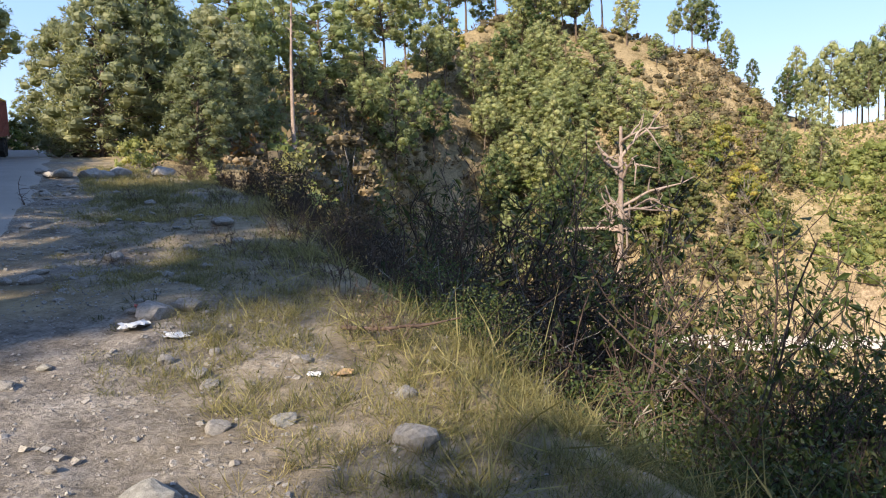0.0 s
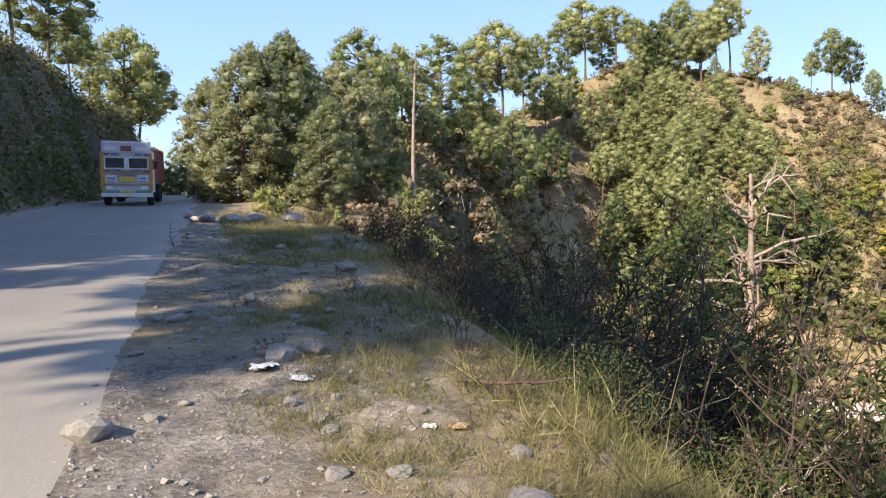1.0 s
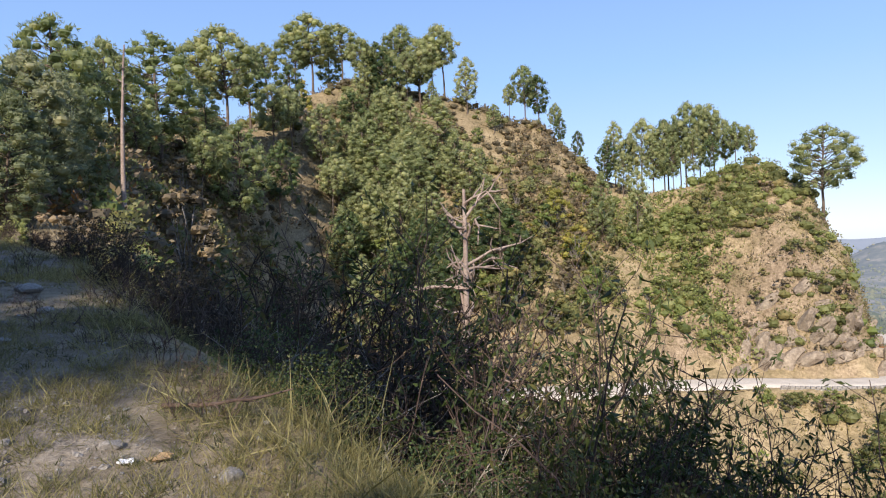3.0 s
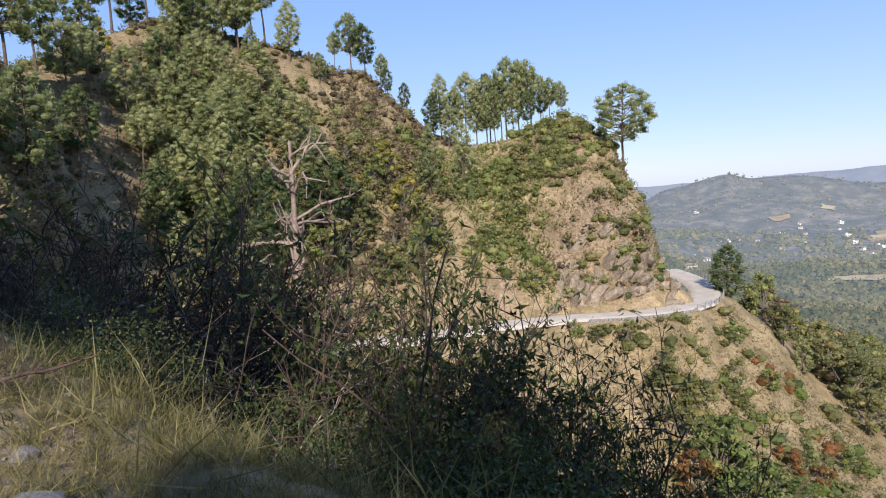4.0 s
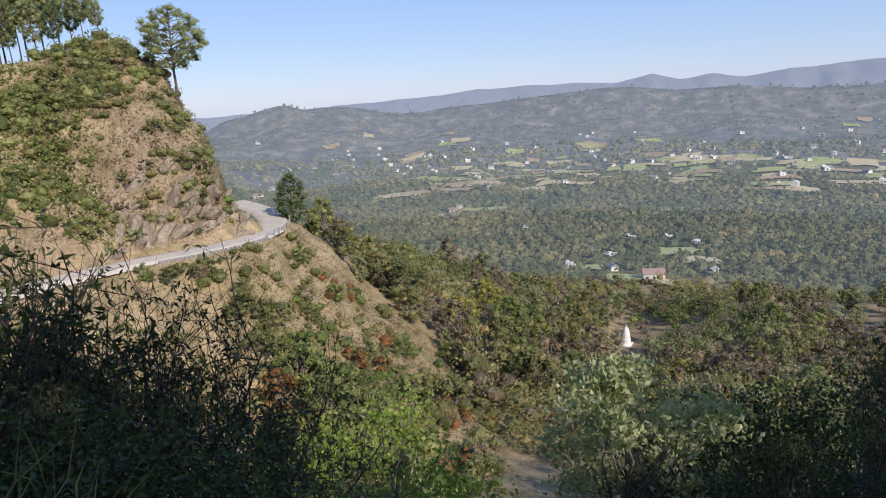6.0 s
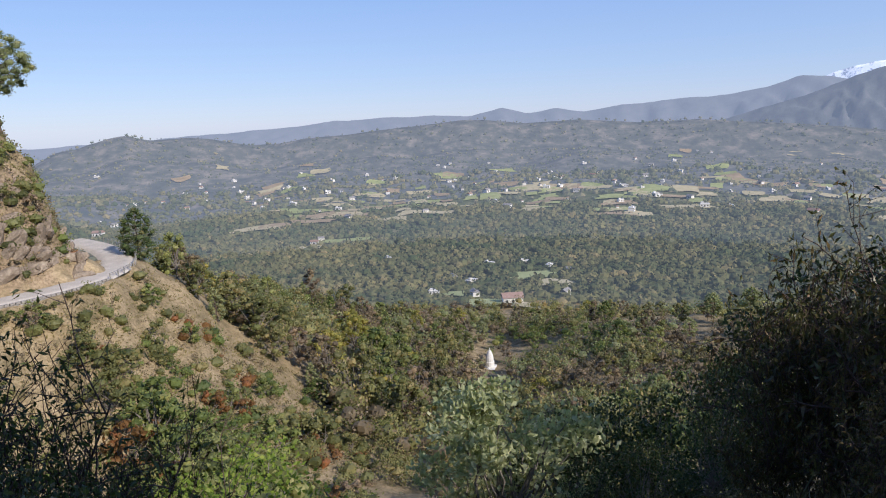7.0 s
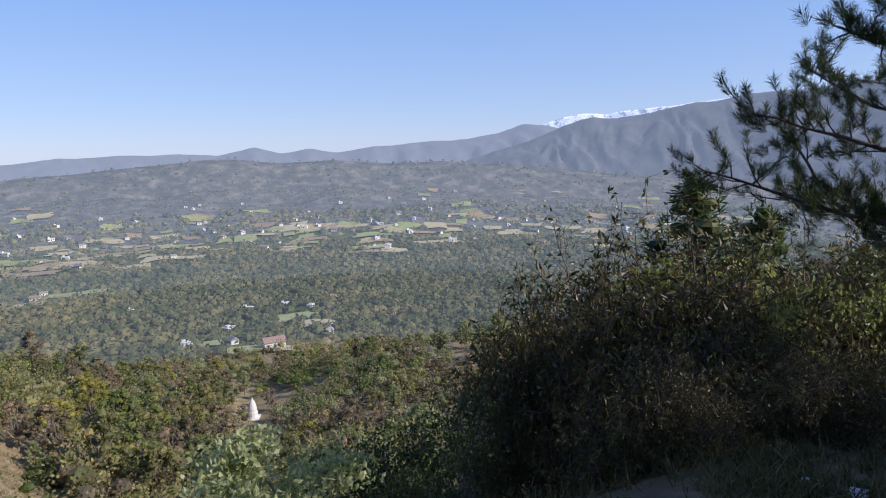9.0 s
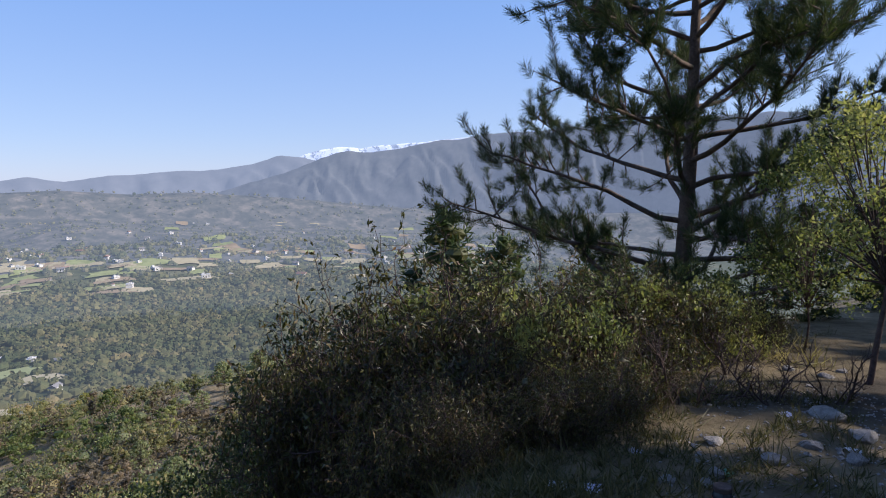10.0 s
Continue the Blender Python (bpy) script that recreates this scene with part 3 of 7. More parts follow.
def broadleaf(seed, h, spread, leaves=1500, size=0.34, trunk=0.3, stems=1, clumps=26, droop=0.0, gap=0.55, slim=1.0, dense=0.0, split=False):
    """A round-headed tree or bush: forking stems and clumps of leaves with gaps."""
    r = np.random.default_rng(seed)
    wood, leaf, limbs = Soup(), Soup(), []
    C = []
    for s in range(stems):
        a = r.uniform(0, 6.3)
        d = unit(np.array([math.cos(a) * 0.35 * (stems > 1), math.sin(a) * 0.35 * (stems > 1), 1.0]))
        P = wander(r, (0, 0, -0.3), d, h * max(trunk, 0.25) + 0.3, 5, 0.08)
        wood.tube(P, np.linspace(0.022, 0.015, 5) * slim * h / math.sqrt(stems), 5)
        for k in range(max(3, clumps // stems)):
            g = r.uniform(0, 1)
            th = r.uniform(0, 6.3)
            rr = spread * math.sqrt(r.uniform(0.1, 1)) * math.sqrt(max(0.05, 1 - (2 * g - 0.85) ** 2 * 0.75))
            c = np.array([math.cos(th) * rr, math.sin(th) * rr, h * (trunk + (1 - trunk) * g)])
            Q = np.linspace(P[-1], c, 4) + r.normal(size=(4, 3)) * 0.05 * spread
            Q[0] = P[-1]
            if split:
                limbs.append(Soup())
            (limbs[-1] if split else wood).tube(Q, np.linspace(0.009, 0.003, 4) * h * slim, 4)
            C.append(c)
    C = np.array(C)
    for c in C if dense else ():
        leaf.core(c, spread * gap * dense, r)
    w = r.uniform(0.3, 1.0, len(C))
    pick = r.choice(len(C), leaves, p=w / w.sum())
    off = unit(r.normal(size=(leaves, 3))) * (r.uniform(0.15, 1, leaves) ** 0.6)[:, None]
    off *= np.array([1, 1, 0.75]) * spread * gap * r.uniform(0.6, 1.1, len(C))[pick][:, None]
    pos = C[pick] + off
    d = unit(off * 0.6 / spread + rand_dirs(r, leaves) + np.array([0, 0, 0.25 - droop]))
    leaf.add(*blades(r, pos, d, size * r.uniform(0.6, 1.25, leaves), size * 0.62, 0.15))
    return (wood, leaf, limbs) if split else (wood, leaf)


def plant(name, built, leaf_material, bark, label, category, crown="crown", stem="trunk", group=""):
    """One plant as a thing with its stem and crown."""
    wood, leaf = built[:2]
    top = tagged(new(name), label, category, group)
    put(stem, wood.mesh(stem, bark, True), top)
    for limb in built[2] if len(built) > 2 else ():
        put("branch", limb.mesh("branch", bark, True), top)
    if leaf.n:
        put(crown, leaf.mesh(crown, leaf_material), top)
    return top


def place(ob, az, r, turn=0.0, size=1.0, lift=-0.1):
    p = on_ground(az, r, lift)
    ob.matrix_basis = Matrix.Translation(p) @ Matrix.Rotation(turn, 4, 'Z') @ Matrix.Diagonal((size, size, size, 1))
    return ob


def again(ob, az, r, turn=0.0, size=1.0, lift=-0.1, tall=1.0):
    p = on_ground(az, r, lift)
    q = copy_thing(ob, Matrix.Identity(4))
    q.matrix_basis = Matrix.Translation(p) @ Matrix.Rotation(turn, 4, 'Z') @ Matrix.Diagonal((size, size, size * tall, 1))
    return q


def top_for(az, r, el):
    """Height over the ground of a top that stands el degrees over the eye's level."""
    return 1.55 + r * math.tan(radians(el)) - on_ground(az, r)[2]


# pines of the far ridge and spur: bearing, distance, elevation of the top, width
pine_kinds = [plant("pine_tree", pine(100 + k, 15, st, sp, rd, 1250, 0.46, 0.105, 5, 66, 0.215), nd, BARK_PINE, "tall hill pine with rounded needle crown on the slope", "pine tree", group="pines of the far slope")
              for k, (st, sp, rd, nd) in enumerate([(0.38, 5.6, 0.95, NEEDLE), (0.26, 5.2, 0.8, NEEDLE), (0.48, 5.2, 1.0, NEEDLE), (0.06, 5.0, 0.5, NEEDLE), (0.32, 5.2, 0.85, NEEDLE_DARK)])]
used = set()


def set_pine(kind, az, r, el, wide=1.0):
    h = top_for(az, r, el)
    if h > 20 or h < 8:
        tries = [(abs(top_for(az, q, el) - 15), q) for q in np.arange(96, 176, 2.0)]
        r = min(tries)[1]
        h = min(20.0, max(8.0, top_for(az, r, el)))
    size = h / 15
    tall = 1.0
    wide = wide * (0.76 if az > 14 else 0.95)
    if wide:
        tall = 1.0 / wide
        size = size * wide
    if kind not in used:
        used.add(kind)
        p = on_ground(az, r, -0.1)
        pine_kinds[kind].matrix_basis = Matrix.Translation(p) @ Matrix.Rotation(az * 7, 4, 'Z') @ Matrix.Diagonal((size, size, size * tall, 1))
    else:
        again(pine_kinds[kind], az, r, az * 7 % 6.3, size, -0.1, tall)


for kind, az, r, el, wide in (
        (0, -8.6, 112, 18.7, 1.0), (4, -6.7, 108, 16.9, 1.0), (1, -13.8, 95, 17.7, 1.1), (2, -17.5, 88, 16.7, .8), (3, -12.0, 104, 15.5, .9), (1, -21.5, 75, 17.9, 1.0),
        (0, -1.4, 128, 19.6, 1.1), (0, 1.2, 126, 18.9, 1.1), (2, 3.1, 140, 17.7, .9), (1, 5.5, 150, 18.1, .9), (4, 4.6, 138, 16.8, 1.0), (0, 8.0, 160, 17.7, .9), (2, 10.2, 160, 19.1, .9),
        (1, 12.1, 162, 16.1, .8), (2, 6.8, 150, 16.5, .8), (4, -3.2, 120, 15.6, .9), (3, -10.3, 100, 13.9, 1.0), (3, 4.9, 122, 12.5, 1.2), (1, 7.6, 118, 8.7, 1.3), (3, 9.4, 130, 12.9, 1.3), (3, 2.6, 112, 6.3, 1.3),
        (3, 12.1, 118, 8.9, 1.2), (3, 13.6, 112, 5.9, 1.2), (4, 14.4, 118, 3.5, 1.5), (0, 17.2, 168, 15.1, 1.0), (4, 18.4, 168, 14.2, 1.0), (2, 15.8, 170, 13.5, .8), (4, 20.2, 168, 10.6, .9), (2, 19.6, 170, 11.7, .8), (4, 21.6, 168, 9.3, .8),
        (1, 24.7, 158, 9.9, .8), (0, 26.9, 156, 9.9, .9), (4, 25.8, 160, 8.5, .9), (1, 28.7, 154, 9.3, .9), (0, 30.4, 152, 10.9, .8), (0, 31.5, 154, 10.6, .8), (2, 32.6, 152, 10.5, .8), (2, 30.0, 156, 9.5, .8), (1, 29.4, 150, 8.2, .8),
        (2, 34.2, 153, 8.9, .9), (4, 24.0, 154, 8.3, 1.0), (1, 27.8, 152, 8.3, 1.0), (4, 29.0, 158, 9.7, .9), (1, 31.0, 150, 8.7, .9), (4, 32.2, 148, 8.1, .9), (1, 25.3, 152, 7.1, 1.0), (3, 26.4, 150, 5.9, 1.0), (3, 23.4, 156, 5.7, 1.0), (0, 33.4, 158, 9.2, .8), (2, 35.3, 158, 8.5, .7),
        (0, -10.6, 118, 17.5, 1.0), (2, -5.2, 124, 17.3, .9), (0, -2.8, 132, 18.7, 1.0), (1, 0.0, 134, 17.3, 1.0), (0, 6.4, 158, 18.9, .9), (2, 9.2, 166, 17.9, .8), (3, 6.0, 108, 4.7, 1.2), (3, 8.8, 110, 5.5, 1.2), (1, 3.6, 118, 9.7, 1.2), (3, 10.8, 120, 9.9, 1.1),
        (1, -15.6, 84, 13.7, 1.0), (3, -18.6, 70, 11.9, 1.0), (0, -19.6, 82, 16.1, 1.0), (4, -23.2, 66, 13.7, 1.0), (1, -8.0, 96, 10.9, .9), (4, -4.6, 104, 9.5, .9)):
    set_pine(kind, az, r, el, wide)
prng = np.random.default_rng(3)
for _ in range(34):
    az = prng.uniform(0.5, 10.5)
    set_pine(int(prng.choice([1, 3, 3, 4])), az, 130, prng.uniform(-2.5, 14.0), prng.uniform(0.8, 1.15))
for _ in range(5):
    az = prng.uniform(-22, 1)
    set_pine(int(prng.choice([0, 1, 4, 2])), az, 90, np.interp(az, [-22, -3], [8, 9]) + prng.uniform(0, 6), prng.uniform(0.8, 1.0))

for _ in range(14):
    az, r = prng.uniform(-1, 9), prng.uniform(122, 162)
    again(pine_kinds[int(prng.choice([0, 1, 2, 3, 4]))], az, r, az * 5 % 6.3, prng.uniform(0.62, 0.98), -0.1, prng.uniform(1.0, 1.25))
for _ in range(9):
    az, r = prng.uniform(8, 20), prng.uniform(120, 165)
    again(pine_kinds[int(prng.choice([1, 3]))], az, r, az * 5 % 6.3, prng.uniform(0.3, 0.6))

lone = plant("pine_tree", pine(143, 16, 0.38, 6.2, 1.0, 2300, 0.38, 0.08, 5, 84, 0.17), NEEDLE, BARK_PINE, "lone umbrella-shaped pine on the brow of the spur", "pine tree")
place(lone, 40.2, 140, 1.0, top_for(40.2, 140, 7.9) / 16)
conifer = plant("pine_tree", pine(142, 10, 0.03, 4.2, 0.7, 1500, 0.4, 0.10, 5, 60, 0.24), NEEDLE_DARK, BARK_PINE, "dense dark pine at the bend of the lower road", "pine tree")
place(conifer, 48.1, 140, 0, top_for(48.1, 140, -5.8) / 10)

# the big pine group by the road, the bare pole and the dead tree
group_kinds = [plant("pine_tree", pine(150 + k, 11, 0.04, 4.2, 0.65, 2800, 0.34, 0.07, 6, 110, 0.2), NEEDLE_GREY, BARK_PINE, "bushy young pine with grey-green needles by the roadside", "pine tree", group="pines by the road") for k in range(2)]
place(group_kinds[0], -31.5, 44, 0.5, top_for(-31.5, 44, 16.6) / 11)
place(group_kinds[1], -28.4, 46, 2.5, top_for(-28.4, 46, 17.6) / 11)
for az, r, el, k in ((-33.4, 48, 13.5, 0), (-26.2, 52, 16.2, 1), (-22.5, 54, 15.6, 0), (-20.2, 60, 14.2, 1), (-24.6, 42, 12.5, 0)):
    again(group_kinds[k], az, r, az, top_for(az, r, el) / 11)


def bare_tree(name, built, label):
    """A dead tree: its trunk, and each branch as a part."""
    wood, branches = built
    top = tagged(new(name), label, "dead tree")
    put("trunk", wood.mesh("trunk", BARK_DEAD, True), top)
    for b in branches.values():
        put("branch", b.mesh("branch", BARK_DEAD, True), top)
    return top


pole = bare_tree("dead_pine", pine(160, 12, 0.72, 0.7, 0.5, puffs=14, bare=True), "tall bare dead pine trunk with broken stubs")
place(pole, -16.6, 46, 0, top_for(-16.6, 46, 16.6) / 12)


def dead_tree(seed, h):
    r = np.random.default_rng(seed)
    w, limbs = Soup(), {}
    P = wander(r, (0, 0, -0.5), (0.0, 0, 1), h, 8, 0.015)
    w.tube(P, np.linspace(0.25, 0.07, 8), 8)
    for k in range(20):
        f = r.uniform(0.4, 0.98)
        base = np.array([np.interp(f * 7, range(8), P[:, i]) for i in range(3)])
        a = k * 2.4
        Q = wander(r, base, unit(np.array([math.cos(a), math.sin(a), r.uniform(-0.1, 1.0)])), r.uniform(1.2, 3.4), 6, 0.25, 0.05)
        limbs[k] = Soup()
        limbs[k].tube(Q, np.linspace(0.075, 0.02, 6), 5)
        for j in (2, 3, 4):
            q = wander(r, Q[j], rand_dirs(r, 1, 0.5)[0], r.uniform(0.4, 1.4), 4, 0.3)
            limbs[k].tube(q, np.linspace(0.055, 0.016, 4), 4)
    return w, limbs


dead = bare_tree("dead_tree", dead_tree(161, 14), "bleached leafless dead tree with pinkish trunk and forked top")
place(dead, 10.9, 80, 0.0, top_for(11.5, 80, 7.8) / 15.0)

# ---- the far slopes ----
bush_kinds = {}
for nm, mat, n, sz, words in (("lime", LEAF_LIME, 420, 0.26, "rounded lime-green bush on the sunny slope"), ("green", LEAF_GREEN, 420, 0.26, "dense green bush on the steep slope"),
                              ("olive", LEAF_OLIVE, 400, 0.25, "olive-green bush on the dry slope"), ("rust", LEAF_RUST, 400, 0.25, "rust-brown withered bush on the slope"),
                              ("brown", LEAF_BROWN, 380, 0.24, "dry brown brushwood clump on the slope")):
    for v in range(2):
        b = plant("bush", broadleaf(300 + len(bush_kinds) * 3 + v, 2.2, 1.5, n, sz, 0.05, 3, 15, 0, 0.4, 1.0, 0.5), mat, BARK_GREY, words, "bush", stem="stem", group="bushes of the slopes")
        bush_kinds.setdefault(nm, []).append([b, False])


def set_bush(kind, az, r, size, tall=1.0):
    v = int(rng.integers(0, 2))
    if not bush_kinds[kind][1 - v][1]:
        v = 1 - v
    b = bush_kinds[kind][v]
    p = on_ground(az, r, -0.15 * size)
    m = Matrix.Translation(p) @ Matrix.Rotation(rng.uniform(0, 6.3), 4, 'Z') @ Matrix.Diagonal((size, size, size * tall, 1))
    if b[1]:
        q = copy_thing(b[0], Matrix.Identity(4))
        q.matrix_basis = m
    else:
        b[0].matrix_basis, b[1] = m, True


def scatter(n, az0, az1, r0, r1, kinds, s0, s1, keep=None):
    done = 0
    for _ in range(n * 6):
        if done >= n:
            return
        az, r = rng.uniform(az0, az1), rng.uniform(r0, r1)
        p = polar(az, r)
        if np.min(np.hypot(LOW[:, 0] - p[0], LOW[:, 1] - p[1])) < 5.0 or (keep and not keep(az, r)):
            continue
        done += 1
        set_bush(kinds[int(rng.integers(0, len(kinds)))], az, r, rng.uniform(s0, s1), rng.uniform(0.7, 1.2))


scatter(20, -24, 3, 52, 122, ("brown", "olive", "brown", "olive", "green"), 0.8, 1.7)
scatter(34, 2, 23, 111, 160, ("olive", "olive", "brown", "green", "brown"), 0.8, 1.7)
scatter(38, 21.5, 33, 116, 148, ("lime", "green", "lime", "olive", "lime"), 0.9, 1.9)
scatter(34, 31, 42, 120, 143, ("olive", "brown", "olive", "lime"), 0.6, 1.4)
scatter(10, 16, 40, 86, 97, ("green", "olive", "brown", "lime"), 0.7, 1.4)
scatter(50, 42, 65, 70, 126, ("olive", "brown", "olive", "green"), 0.7, 1.8)
scatter(24, 44, 60, 46, 88, ("green", "green", "lime", "olive", "olive"), 1.0, 2.2)
scatter(6, 50, 60, 34, 50, ("lime", "green", "lime"), 0.9, 1.5)
scatter(14, 30, 42, 106, 111, ("green", "lime", "olive"), 0.5, 1.0)
scatter(10, 58, 76, 70, 150, ("olive", "brown", "olive", "rust"), 0.6, 1.2)
for kind, az, r, size in (("rust", 45.6, 86, 2.4), ("rust", 47.2, 83, 1.9), ("green", 47.5, 94, 2.4), ("green", 49.5, 92, 2.2), ("green", 51.0, 88, 2.6), ("lime", 50.0, 78, 2.6), ("lime", 52.5, 76, 2.8), ("lime", 55.5, 78, 2.4), ("green", 48.5, 82, 2.4),
                          ("green", 53.0, 84, 2.2), ("olive", 45.5, 98, 2.0), ("rust", 52.5, 98, 1.6), ("rust", 55.0, 100, 1.4), ("lime", 54.0, 102, 1.9), ("olive", 44.2, 92, 2.2), ("olive", 43.0, 100, 1.8), ("green", 57.5, 92, 2.4), ("olive", 59.5, 96, 2.4), ("olive", 61.5, 98, 2.6)):
    set_bush(kind, az, r, size)

tree_kinds = [plant("tree", broadleaf(360 + k, h, sp, n, sz, tr, 1, 26, 0, 0.38, 1.0, 0.5), mat, BARK_GREY, words, "tree", group="trees of the slopes")
              for k, (h, sp, n, sz, tr, mat, words) in enumerate([
                  (8, 3.2, 900, 0.40, 0.2, LEAF_OLIVE, "spreading olive-green tree on the wooded slope"), (8, 3.0, 900, 0.40, 0.2, LEAF_GREEN, "leafy green tree on the wooded slope"),
                  (8, 3.0, 900, 0.40, 0.2, LEAF_YELLOW, "yellowing broad-leaved tree on the slope"), (8, 2.8, 700, 0.36, 0.2, LEAF_BROWN, "thin brown half-bare tree on the wooded slope"),
                  (8, 3.0, 900, 0.40, 0.15, LEAF_LIME, "bright lime-green tree on the lower slope")])]
tree_used = set()


def set_tree(kind, az, r, size, tall=1.0):
    p = on_ground(az, r, -0.2)
    m = Matrix.Translation(p) @ Matrix.Rotation(rng.uniform(0, 6.3), 4, 'Z') @ Matrix.Diagonal((size, size, size * tall, 1))
    q = tree_kinds[kind] if kind not in tree_used else copy_thing(tree_kinds[kind], Matrix.Identity(4))
    tree_used.add(kind)
    q.matrix_basis = m


for kind, az, r, el, tall in ((2, 19.6, 108, 4.4, 1.0), (2, 21.4, 106, 1.2, 1.0), (0, 17.0, 108, 0.0, 1.0), (0, 15.4, 104, -1.5, 0.9), (0, 19.0, 100, -4.5, 0.9), (1, 22.6, 108, -2.5, 0.9), (2, -2.4, 116, 14.4, 1.5), (3, -0.6, 118, 11.0, 1.2),
                              (0, -19.4, 46, 6.0, 1.0), (3, -12.2, 60, 6.0, 0.9), (0, 0.5, 118, 1.0, 1.0), (1, 4.0, 114, 1.5, 1.0), (0, 7.6, 114, 1.8, 1.0), (1, 9.8, 113, 0.6, 1.0),
                              (1, 14.0, 110, -3.0, 0.8), (0, 6.0, 110, -2.5, 0.8), (1, 11.6, 112, -1.0, 0.9), (0, 16.4, 112, 1.0, 0.9), (0, 37.6, 106, -12.5, 0.7), (3, 40.0, 106, -12.8, 0.7), (0, 32.0, 104, -12.6, 0.7), (4, 52.6, 45, -25.0, 0.9), (4, 55.4, 42, -27.5, 0.9), (1, 49.6, 60, -23.5, 0.9), (1, 47.6, 74, -20.5, 0.8)):
    if top_for(az, r, el) > 12:
        r = min((abs(top_for(az, q, el) - 9), q) for q in np.arange(60, 170, 2.0))[1]
    size = min(1.5, top_for(az, r, el) / 8.3 / tall)
    set_tree(kind, az, r, max(0.4, size), tall)

for _ in range(26):
    az = rng.uniform(9.5, 24)
    r = rng.uniform(112, 146)
    set_tree(int(rng.choice([0, 0, 1, 3, 2])), az, r, rng.uniform(0.5, 0.95), rng.uniform(0.8, 1.1))
for _ in range(10):
    az = rng.uniform(-21, 2)
    r = rng.uniform(56, 112)
    set_tree(int(rng.choice([0, 0, 1, 3, 3])), az, r, rng.uniform(0.5, 0.9), rng.uniform(0.8, 1.1))
# woods on the descending ridge and below the brow
for _ in range(150):
    az = rng.uniform(49, 76)
    r0 = np.interp(az, [49, 52, 56, 62, 76], [136, 132, 140, 120, 110])
    r = r0 + (310 - r0) * rng.uniform(0, 1) ** 1.3
    if az < 54 and r < 132:
        continue
    k = int(rng.choice(6, p=[0.42, 0.13, 0.06, 0.22, 0.05, 0.12]))
    sz = rng.uniform(0.8, 1.7) * (0.75 if az < 55 else 1.0)
    if k == 5:
        again(pine_kinds[3], az, r, az * 9 % 6.3, 0.5 * sz)
    else:
        set_tree(k, az, r, sz, rng.uniform(0.85, 1.15))
for _ in range(135):
    az, r = rng.uniform(70, 122), 110 + 250 * rng.uniform(0, 1) ** 0.8
    if az > 104 and r < 150:
        continue
    if abs(az - 77.8) < 1.2 and 200 < r < 262:
        continue
    k = int(rng.choice(6, p=[0.28, 0.10, 0.05, 0.33, 0.03, 0.21]))
    sz = rng.uniform(0.8, 1.35)
    if k == 5:
        again(pine_kinds[int(rng.integers(0, 4))], az, r, az * 9 % 6.3, 0.62 * sz)
    else:
        set_tree(k, az, r, sz, rng.uniform(0.85, 1.15))


def canopy(name, n, az0, az1, r0, r1, size, mat, label, seed, patch, thr, per=85, leaf=0.095, heart=0.24):
    """Closed woodland on the lower slopes."""
    r = np.random.default_rng(seed)
    az = r.uniform(az0, az1, n)
    rr = r0 + (r1 - r0) * r.uniform(0, 1, n) ** 0.85
    x, y = rr * np.sin(np.radians(az)), rr * np.cos(np.radians(az))
    front = np.interp(az, [48, 51, 55, 60, 63, 65.5, 69.6, 75, 90, 104, 125, 150], [133, 138, 140, 138, 116, 96, 80, 58, 40, 38, 38, 35])
    k = (rr > front) & (vnoise(x, y, patch, 3, seed) > thr) & ~((np.abs(az - 78.3) < 1.3) & (rr > 175) & (rr < 262))
    x, y = x[k], y[k]
    one = size * r.uniform(0.6, 1.3, len(x))
    base = np.stack([x, y, height(x, y)], -1)
    S = np.repeat(one, per)
    C = np.repeat(base, per, 0)
    ball = unit(r.normal(size=C.shape)) * (r.uniform(0.3, 1, len(C)) ** 0.5)[:, None]
    C += ball * S[:, None] * np.array([0.5, 0.5, 0.42]) + np.array([0, 0, 0.55]) * S[:, None]
    V, F = blades(r, C, unit(ball + rand_dirs(r, len(C), 0.4)), S * leaf, S * leaf * 0.66)
    V2, F2 = hearts(r, base + np.array([0, 0, 0.5]) * one[:, None], one * heart)
    return tagged(new(name, mesh_of(name, np.concatenate([V, V2]), np.concatenate([F, F2 + len(V)]), mat)), label, "forest", kind="stuff")


canopy("woodland", 1900, 48, 122, 95, 400, 7.0, LEAF_OLIVE, "closed olive-green woodland on the lower slope", 71, 26, 0.0)
canopy("woodland", 1500, 51, 122, 95, 400, 6.4, LEAF_GREEN, "green woodland on the lower slope", 72, 50, 0.1)
canopy("woodland", 1700, 53, 122, 95, 400, 6.2, LEAF_BROWN, "half-bare brown woodland on the lower slope", 73, 45, 0.05)
canopy("woodland", 900, 50, 122, 105, 400, 7.0, NEEDLE, "scattered pine woodland on the lower slope", 74, 30, 0.1)
canopy("woodland", 520, 58, 100, 42, 125, 4.2, LEAF_OLIVE, "olive-green thicket of small trees on the steep slope", 75, 16, -0.15, 230, 0.07, 0.16)
canopy("woodland", 300, 58, 100, 42, 125, 3.8, LEAF_GREEN, "green thicket of small trees on the steep slope", 76, 14, 0.0, 230, 0.07, 0.16)
canopy("woodland", 300, 58, 100, 42, 125, 3.6, LEAF_BROWN, "brown thicket of small trees on the steep slope", 77, 14, 0.0, 200, 0.07, 0.16)


